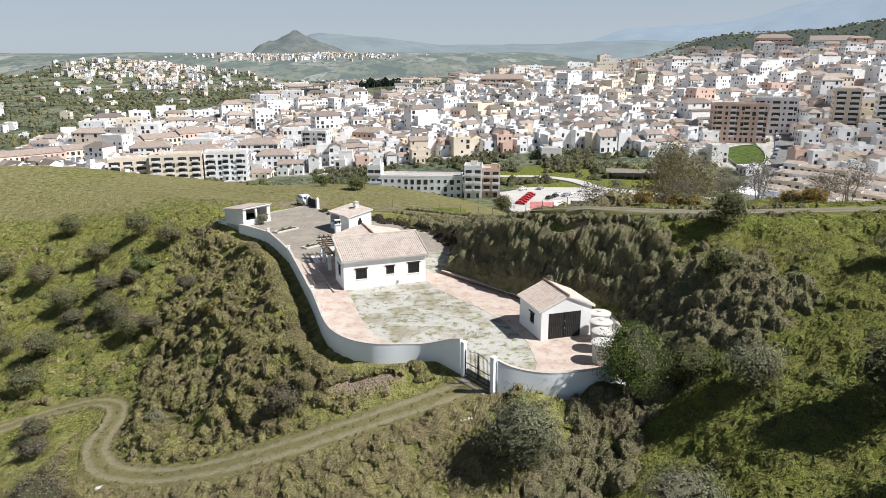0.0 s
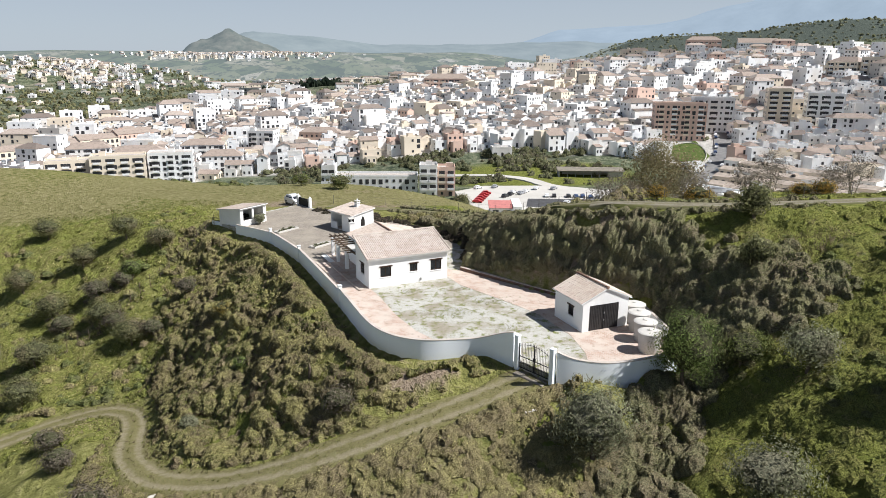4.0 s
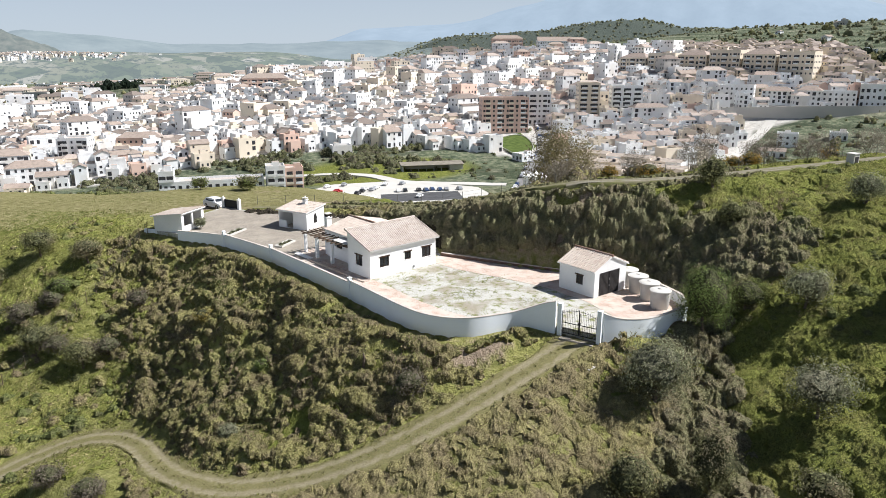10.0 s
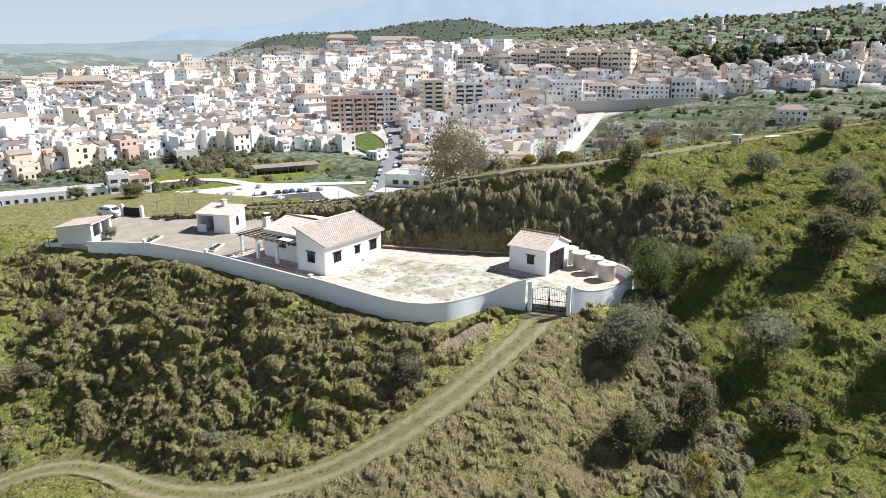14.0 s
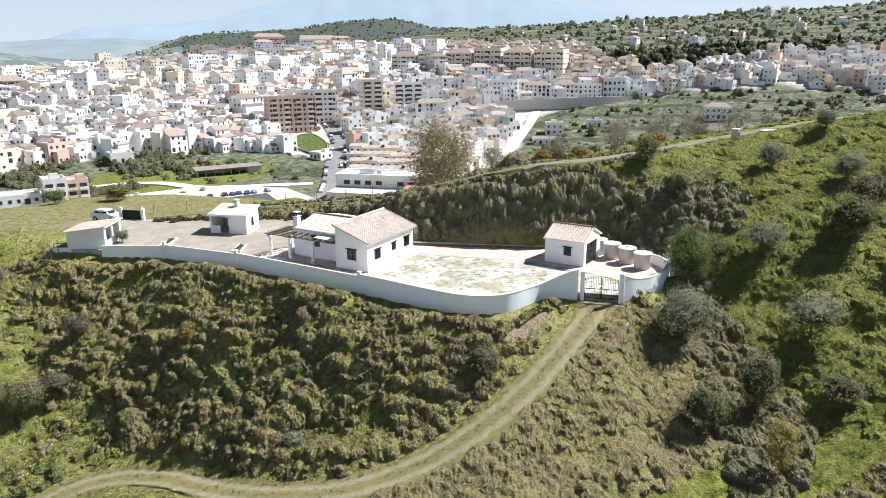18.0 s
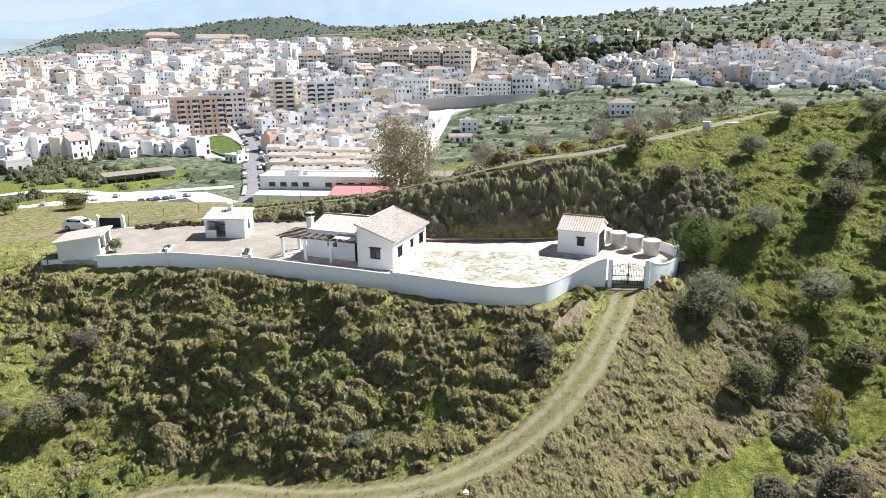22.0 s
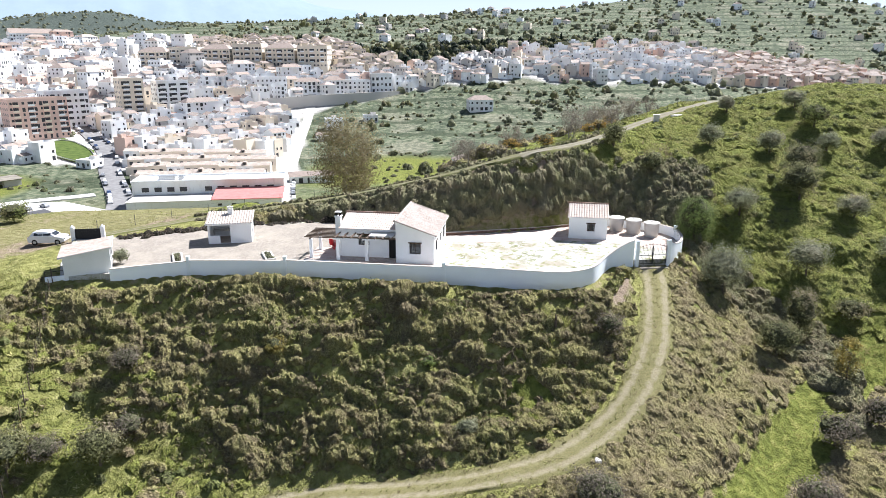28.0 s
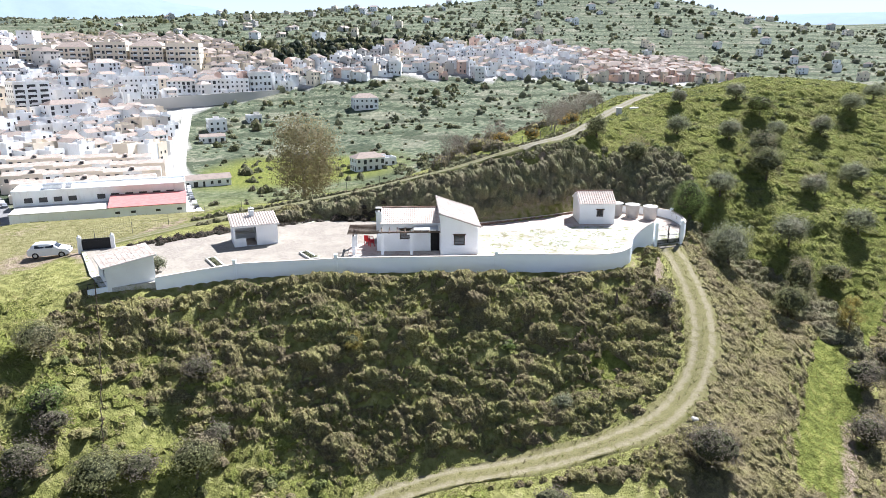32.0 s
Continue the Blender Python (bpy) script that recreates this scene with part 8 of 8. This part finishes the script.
def car_park_building():
    """A low building with a red sheet roof at the front of the car park, with a white wing beside it."""
    top = thing("low_building", "low white building with a red sheet roof at the car park", "building", pose(33, 257, pz + 0.9, 0, 0, -6))
    part("wall", boxes((0, 0, -1, 8.6, 9, 3.0)), TOWN_WALLS[0], top)
    part("wing", boxes((8.6, -1.5, -1, 12, 14, 3.9), bevel=0.05), TOWN_WALLS[0], top)
    part("roof", turned(boxes((-0.5, -0.8, 0, 8.5, 9.6, 0.22)), pose(0, 0, 3.0, 5, 0, 0)), REDSHEET, top)
    for x in (1.0, 5.4):
        part("window", boxes((x, -0.06, 0.9, x + 2.2, 0.04, 2.2)), TOWN_WIN, top)


car_park_building()
tree("valley_tree", "dark green leafy tree beside the car park", 23.5, 266, 8.5, 3.6, L_SHRUB, leaf=0.17, n=2600, clumps=40, bare=0.08, trunk=0.2)


def retaining_wall():
    line = [(318, 384, -14), (331, 362, -12.5), (352, 342, -11), (378, 331, -11), (411, 325, -11.5)]
    ob = wall_run("retaining_wall", [(x, y, z) for x, y, z in curve(line, 8)], 1.2, "long grey retaining wall below the upper houses", -30)
    ob.data.materials[0] = TOWN_WALLS[3]


retaining_wall()


def small_car(colour):
    ob = thing("parked_car", "small parked car in the valley", "car", group="parked cars")
    paint = plain("paint", colour, 0.3, 0.1, 0.05, 1)
    bm = bmesh.new()
    prof = [(-2.1, 0.3), (-2.1, 0.85), (-1.7, 0.95), (-1.3, 1.45), (0.4, 1.45), (1.0, 0.95), (2.0, 0.8), (2.1, 0.3)]
    a = [bm.verts.new((x, -0.85 if z < 1 else -0.7, z)) for x, z in prof]
    b = [bm.verts.new((x, 0.85 if z < 1 else 0.7, z)) for x, z in prof]
    bm.faces.new(a), bm.faces.new(b[::-1])
    for i in range(8):
        bm.faces.new((a[i], b[i], b[(i + 1) % 8], a[(i + 1) % 8]))
    part("body", bm, paint, ob)
    part("glass", boxes((-1.35, -0.79, 1.0, 0.55, 0.79, 1.32)), GLASS, ob)
    for x in (-1.3, 1.3):
        for s in (-0.8, 0.8):
            part("wheel", turned(lathe([(0.3, -0.1), (0.32, 0.0), (0.3, 0.1)], 10), pose(x, s, 0.32, 90, 0, 0)), DARK, ob)
    return ob


CARS = [small_car(c) for c in ((0.75, 0.75, 0.75), (0.04, 0.04, 0.045), (0.30, 0.31, 0.33), (0.45, 0.03, 0.03), (0.05, 0.08, 0.16))]
car_places = []
crng = np.random.RandomState(4)
pts, tan = along(STREET, 6.2)
for i in range(6, len(pts) - 6):
    for s in (-1, 1):
        if crng.rand() < 0.62:
            car_places.append((pts[i, 0] - tan[i, 1] * 3.7 * s, pts[i, 1] + tan[i, 0] * 3.7 * s, ground_z(pts[i, 0], pts[i, 1]) + 0.36, tan[i], int(crng.choice([0, 0, 0, 1, 2, 2, 4]))))
for i in range(12):
    if crng.rand() < 0.8:
        car_places.append((57 + i * 3.0, 292.5 - i * 0.5 + crng.normal(0, 0.4), pz + 0.91, (0.15 + crng.normal(0, 0.06), 0.98), int(crng.choice([0, 0, 1, 2, 4]))))
for i in range(6):
    car_places.append((31.5 + i * 1.3, 281 + i * 3.7, pz + 0.91, (0.95, -0.25), 3))
for x, y, k in ((45, 292, 1), (48, 296, 1), (50, 300, 0), (53, 298, 2), (56, 302, 0), (68, 277, 0), (62, 309, 0), (70, 308, 2), (36, 312, 0), (44, 314, 2)):
    car_places.append((x, y, pz + 0.95, (0.6 + crng.normal(0, 0.2), 0.8), k))
pts, tan = along(SIDE_STREET, 6.5)
for i in range(4, 16):
    car_places.append((pts[i, 0] + tan[i, 1] * 3.2, pts[i, 1] - tan[i, 0] * 3.2, ground_z(pts[i, 0], pts[i, 1]) + 0.41, tan[i], int(crng.choice([0, 0, 1, 2]))))
used = set()
for x, y, z, u, k in car_places:
    if k in used:
        copy_thing(CARS[k], spot(x, y, z, u))
    else:
        used.add(k)
        CARS[k].matrix_basis = spot(x, y, z, u)


# ---- scattered houses of the countryside ----
def countryside():
    rng = np.random.RandomState(21)
    pieces, slots = [], []
    spots = []
    for _ in range(95):
        az, d = math.radians(rng.uniform(44, 105)), rng.uniform(640, 1200)
        spots.append((az, d, 0.9))
    for _ in range(270):
        spots.append((math.radians(rng.normal(-22, 3.0)), rng.normal(1330, 75), 0.8))
    for _ in range(420):
        spots.append((math.radians(rng.normal(-11, 3.4)), rng.normal(2060, 60), 0.8))
    for _ in range(110):
        spots.append((math.radians(rng.uniform(-40, 2)), rng.uniform(700, 1500), 0.9))
    for _ in range(70):
        spots.append((math.radians(rng.uniform(-14, 6)), rng.uniform(900, 1300), 3.0))
    for az, d, k in spots:
        x, y = d * math.sin(az), d * math.cos(az)
        if town_share(np.array([x]), np.array([y]))[0] > 0.3:
            continue
        fl = int(rng.choice([1, 2, 2]))
        V, F, S = house_faces(rng.uniform(7, 13) * k, rng.uniform(6, 10), fl * 3.1, rng.choice(["flat", "gable", "hip"]), rng, int(rng.choice([0, 0, 0, 1, 1, 3])), fl, 0.6)
        pieces.append((placed(V, x, y, ground_z(x, y) + float(np.interp(d, [1500, 1620, 1800, 2100], [0, 6, 22, 46])), rng.uniform(-0.6, 0.6)), F))
        slots.append(S)
    V, F = join(pieces)
    tagged(add("countryside_houses", np_mesh("countryside_houses", V, F, TOWN_MATS, np.concatenate(slots))), "scattered white houses and villages on the far hills", "houses", kind="stuff")


countryside()


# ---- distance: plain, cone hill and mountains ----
# the blue-grey emission stands in for haze in front of far land
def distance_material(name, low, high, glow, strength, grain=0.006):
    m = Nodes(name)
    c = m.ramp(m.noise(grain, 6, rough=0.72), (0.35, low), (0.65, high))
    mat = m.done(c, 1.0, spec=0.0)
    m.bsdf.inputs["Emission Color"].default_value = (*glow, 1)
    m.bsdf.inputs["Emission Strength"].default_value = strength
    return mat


def backdrop(name, az0, az1, near, depth, height, mat, label, steps=240, layers=13, foot=-60):
    """A far range as a real ridge: it rises over its depth, with spurs and hollows, then falls away behind."""
    az = np.radians(np.linspace(az0, az1, steps))
    deg = np.degrees(az)
    V = []
    for j in range(layers):
        t = j / (layers - 1)
        d = near + depth * t
        rise = math.sin(t / 0.75 * math.pi / 2) if t <= 0.75 else 1 - (t - 0.75) * 2
        fold = 0.34 * np.abs(vnoise(deg * 40 + 55 * t, np.full(steps, d * 0.05), 70, 3) - 0.5) + 0.2 * np.abs(vnoise(deg * 40, np.full(steps, d * 0.2), 26, 9) - 0.5)
        keep = 1 - fold * (1 - t / 0.75) * 0.9 if t <= 0.75 else 1.0
        V.append(np.stack([np.sin(az) * d, np.cos(az) * d, foot + np.maximum(height(deg) - foot, 0) * rise * keep], 1))
    V = np.concatenate(V)
    i = np.arange(steps * layers).reshape(layers, steps)
    q = np.stack([i[:-1, :-1], i[:-1, 1:], i[1:, 1:], i[1:, :-1]], -1).reshape(-1, 4)
    return tagged(add(name, np_mesh(name, V, q, [mat], smooth=True)), label, "mountains", kind="structure")


HAZE_FAR = distance_material("hazed_far_mountain", (0.045, 0.055, 0.065), (0.075, 0.088, 0.10), (0.24, 0.30, 0.36), 0.95)
HAZE_MID = distance_material("hazed_mid_hill", (0.05, 0.065, 0.06), (0.10, 0.115, 0.105), (0.19, 0.225, 0.26), 0.85)
HAZE_CONE = distance_material("hazed_cone_rock", (0.045, 0.052, 0.042), (0.12, 0.115, 0.095), (0.10, 0.13, 0.145), 0.75, 0.03)


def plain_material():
    """Fields, groves and hedges of the plain, the haze of some kilometres put into its colour and glow."""
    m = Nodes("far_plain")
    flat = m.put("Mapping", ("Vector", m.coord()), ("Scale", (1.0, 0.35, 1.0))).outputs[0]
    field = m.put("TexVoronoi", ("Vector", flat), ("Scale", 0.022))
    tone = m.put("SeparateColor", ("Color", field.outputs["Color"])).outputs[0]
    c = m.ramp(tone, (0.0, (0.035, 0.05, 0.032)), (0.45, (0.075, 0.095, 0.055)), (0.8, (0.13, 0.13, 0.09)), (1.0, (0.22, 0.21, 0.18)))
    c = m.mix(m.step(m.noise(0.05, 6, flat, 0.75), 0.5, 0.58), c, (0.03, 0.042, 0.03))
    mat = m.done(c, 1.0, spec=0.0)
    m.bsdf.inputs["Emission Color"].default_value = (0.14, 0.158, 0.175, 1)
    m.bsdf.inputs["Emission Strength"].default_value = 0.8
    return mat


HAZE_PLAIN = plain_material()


def mountain_height(az):
    e = np.interp(az, [-60, 0, 8, 11, 12.8, 14.2, 19.5, 22.8, 25.1, 28, 33, 38, 43, 48, 51.8, 56, 70, 90, 96, 110], [-0.6, -0.3, 0.2, 0.9, 1.4, 1.95, 2.1, 2.5, 3.3, 3.85, 5.2, 5.7, 5.2, 4.0, 3.05, 2.4, 1.5, 1.8, 2.2, 2.2])
    e = e + 0.16 * (vnoise(az * 40, az * 0, 60, 5) - 0.5) + 0.1 * (vnoise(az * 40, az * 0, 22, 6) - 0.5)
    return 21 + 4500 * np.tan(np.radians(e))


def mid_height(az):
    e = np.interp(az, [-60, -20, -13, -11.5, -9.8, -8, -4.6, -2.8, -1, 0.7, 6, 9.5, 12, 16, 20, 30, 60, 100], [-0.7, -0.6, -0.3, 0.9, 1.6, 1.45, 1.22, 0.98, 0.76, 0.66, 0.76, 0.82, 0.95, 1.0, 0.8, 0.5, 0.2, 1.0]) + 0.1 * (vnoise(az * 40, az * 0, 45, 15) - 0.5)
    return 21 + 3650 * np.tan(np.radians(e))


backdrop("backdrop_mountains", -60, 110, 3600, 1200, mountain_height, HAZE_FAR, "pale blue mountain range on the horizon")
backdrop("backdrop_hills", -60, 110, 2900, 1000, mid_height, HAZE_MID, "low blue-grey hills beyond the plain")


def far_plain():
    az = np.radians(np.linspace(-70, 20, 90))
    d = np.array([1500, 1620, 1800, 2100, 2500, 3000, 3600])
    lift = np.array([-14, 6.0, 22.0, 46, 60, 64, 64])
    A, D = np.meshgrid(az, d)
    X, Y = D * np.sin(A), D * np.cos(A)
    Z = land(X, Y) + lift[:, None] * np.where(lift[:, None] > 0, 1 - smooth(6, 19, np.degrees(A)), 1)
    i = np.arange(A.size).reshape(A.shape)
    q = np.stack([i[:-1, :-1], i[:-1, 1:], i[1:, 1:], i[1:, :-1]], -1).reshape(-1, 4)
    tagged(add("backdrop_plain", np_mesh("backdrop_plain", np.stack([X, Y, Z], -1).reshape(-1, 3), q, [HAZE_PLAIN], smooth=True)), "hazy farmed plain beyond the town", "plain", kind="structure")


far_plain()


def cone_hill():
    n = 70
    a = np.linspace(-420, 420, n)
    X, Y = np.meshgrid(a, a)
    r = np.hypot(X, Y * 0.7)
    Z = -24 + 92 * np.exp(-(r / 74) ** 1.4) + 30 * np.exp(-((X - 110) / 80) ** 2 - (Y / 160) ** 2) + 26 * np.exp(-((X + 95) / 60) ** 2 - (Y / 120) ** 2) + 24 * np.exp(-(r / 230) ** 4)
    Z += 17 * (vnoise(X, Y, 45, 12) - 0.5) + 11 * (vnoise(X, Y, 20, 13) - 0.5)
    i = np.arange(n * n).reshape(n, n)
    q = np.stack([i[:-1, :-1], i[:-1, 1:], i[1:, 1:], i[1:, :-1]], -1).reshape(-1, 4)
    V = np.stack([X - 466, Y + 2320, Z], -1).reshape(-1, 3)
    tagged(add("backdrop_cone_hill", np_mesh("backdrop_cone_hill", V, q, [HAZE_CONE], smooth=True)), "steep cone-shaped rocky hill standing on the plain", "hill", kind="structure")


cone_hill()


# ---- fences, planters and small things ----
WIRE = plain("dull_wire", (0.16, 0.15, 0.14), 0.7, 0.3, 0.3, 5)


def post_fence(name, line, gap, height, label, wires=3, side=0.0, wood=False):
    pts, tan = along(line, gap)
    top = thing(name, label, "fence")
    tips = []
    for p, t in zip(pts, tan):
        x, y = p[0] - t[1] * side, p[1] + t[0] * side
        z = ground_z(x, y)
        part("post", tube(bmesh.new(), (x, y, z - 0.3), (x + random.uniform(-0.05, 0.05), y, z + height), 0.045 if wood else 0.03, 0.03, 6), GREYWOOD if wood else WIRE, top)
        tips.append(Vector((x, y, z)))
    for w in range(wires):
        h = height * (0.3 + 0.65 * w / max(1, wires - 1))
        bm = bmesh.new()
        rings = [[bm.verts.new(a + Vector((dx, dx, h + dz))) for dx, dz in ((-0.005, 0), (0, -0.006), (0.005, 0), (0, 0.006))] for a in tips]
        for r, s in zip(rings[:-1], rings[1:]):
            for j in range(4):
                bm.faces.new((r[j], r[(j + 1) % 4], s[(j + 1) % 4], s[j]))
        part("wire", bm, WIRE, top)
    return top


post_fence("lane_fence", RIDGE_ROAD[3:16], 4.2, 1.3, "wire fence on thin metal posts along the ridge lane", 3, 1.9)
post_fence("boundary_fence", [(-29.8, 91.6, 0), (-32.4, 89.2, 0), (-35.7, 86.5, 0), (-40.8, 82.2, 0), (-46, 77.6, 0)], 1.3, 1.5, "wire mesh fence on wooden posts running down the slope", 6, wood=True)
fp, ft = along([(-29.8, 91.6, 0), (-32.4, 89.2, 0), (-35.7, 86.5, 0), (-40.8, 82.2, 0), (-46, 77.6, 0)], 0.9)
fr = np.random.RandomState(31)
scatter("fence_scrub", FINE, np.stack([fp[:, 0] + fr.normal(0, 0.25, len(fp)), fp[:, 1] + fr.normal(0, 0.25, len(fp)), fr.uniform(0.4, 0.8, len(fp)), fr.uniform(0.5, 1.0, len(fp))], 1), L_SCRUB, "dry scrub grown into the boundary fence", "scrub", core=H_SCRUB)


def planter(x, y, u, w, d, label):
    top = thing("planter", label, "planter", spot(x, y, 0.012, u), "planters")
    part("kerb", boxes((0, 0, 0, w, 0.2, 0.2), (0, d - 0.2, 0, w, d, 0.2), (0, 0.2, 0, 0.2, d - 0.2, 0.2), (w - 0.2, 0.2, 0, w, d - 0.2, 0.2), bevel=0.015), CONCRETE, top)
    part("soil", boxes((0.2, 0.2, 0, w - 0.2, d - 0.2, 0.12)), BARK, top)
    rng = np.random.RandomState(int(w * 10))
    for k in range(7):
        V, F, S = bush_shape(rng, 80, 3, 0.07, 0.7, 0.7)
        add("shrub", np_mesh("shrub", V * rng.uniform(0.45, 0.75) + np.array([0.4 + (w - 0.8) * k / 6, d / 2 + rng.uniform(-0.15, 0.15), 0.1]), F, [L_OLIVE, TWIGS], S), top)


planter(-20.6, 84.9, (0.64, 0.77), 3.4, 1.0, "white kerbed bed of low shrubs in the gravel")
planter(-15.6, 77.6, (0.64, 0.77), 2.9, 1.0, "white kerbed bed of low plants in the gravel")


def rubble_bank():
    """Loose earth and dead brush along the north edge of the yard."""
    rng = np.random.RandomState(17)
    pts, tan = along([(-17.2, 98.4, 0), (-12, 95.0, 0), (-7.4, 91.6, 0), (-3, 87, 0), (0.6, 81, 0), (2.2, 76, 0), (1.4, 71, 0)], 0.45)
    pl = []
    for p in pts:
        for _ in range(2):
            pl.append((p[0] + rng.normal(0, 0.45), p[1] + rng.normal(0, 0.45), rng.uniform(0.8, 1.7), rng.uniform(0.5, 0.9)))
    scatter("brush_heap", LOOSE, pl, L_BRUSH, "heaped dead brown brush along the yard's edge", "brush")


L_BRUSH = leaves("dead_brush", (0.05, 0.038, 0.028), (0.19, 0.145, 0.105), (0.24, 0.195, 0.14), 0.25)
rubble_bank()

sz = ground_z(1.44, 41.66)
tagged(part("concrete_slab", turned(boxes((-0.46, -0.32, -0.25, 0.46, 0.32, 0.05), bevel=0.02), pose(1.44, 41.66, sz, 5, 3, 25)), CONCRETE), "pale concrete manhole slab in the grass", "slab")
sz = ground_z(-22.2, 43.2)
tagged(part("boundary_stone", turned(boxes((-0.32, -0.22, -0.25, 0.32, 0.22, 0.2), bevel=0.07), pose(-23.6, 42.2, ground_z(-23.6, 42.2), 6, 4, 30)), CONCRETE), "pale boundary stone beside the track", "stone")
tagged(part("stump", turned(tube(tube(bmesh.new(), (0, 0, -0.2), (0.05, 0, 0.9), 0.14, 0.11), (0.05, 0, 0.9), (0.0, 0.05, 1.25), 0.1, 0.03), pose(-13.7, 49.1, ground_z(-13.7, 49.1))), BARK), "short grey tree stump in the scrub", "stump")


def utility_box():
    z = ground_z(39.0, 53.3)
    top = thing("utility_box", "small pale masonry utility cabinet beside the lane", "utility box", pose(39.0, 53.3, z - 0.1, 0, 0, 12))
    part("body", boxes((-0.5, -0.4, 0, 0.5, 0.4, 1.35), bevel=0.02), CEMENT, top)
    part("roof", boxes((-0.58, -0.48, 1.35, 0.58, 0.48, 1.45), bevel=0.02), CEMENT, top)
    part("door", boxes((-0.32, -0.43, 0.25, 0.32, -0.402, 1.1)), DOORGREY, top)


utility_box()
tagged(part("water_trough", turned(boxes((-1.1, -0.45, -0.1, 1.1, 0.45, 0.5), (-1.2, -0.52, 0.5, 1.2, 0.52, 0.58), bevel=0.03), pose(42.8, 51.2, ground_z(42.8, 51.2), 0, 0, -10)), CEMENT), "long pale concrete trough beside the lane", "trough")
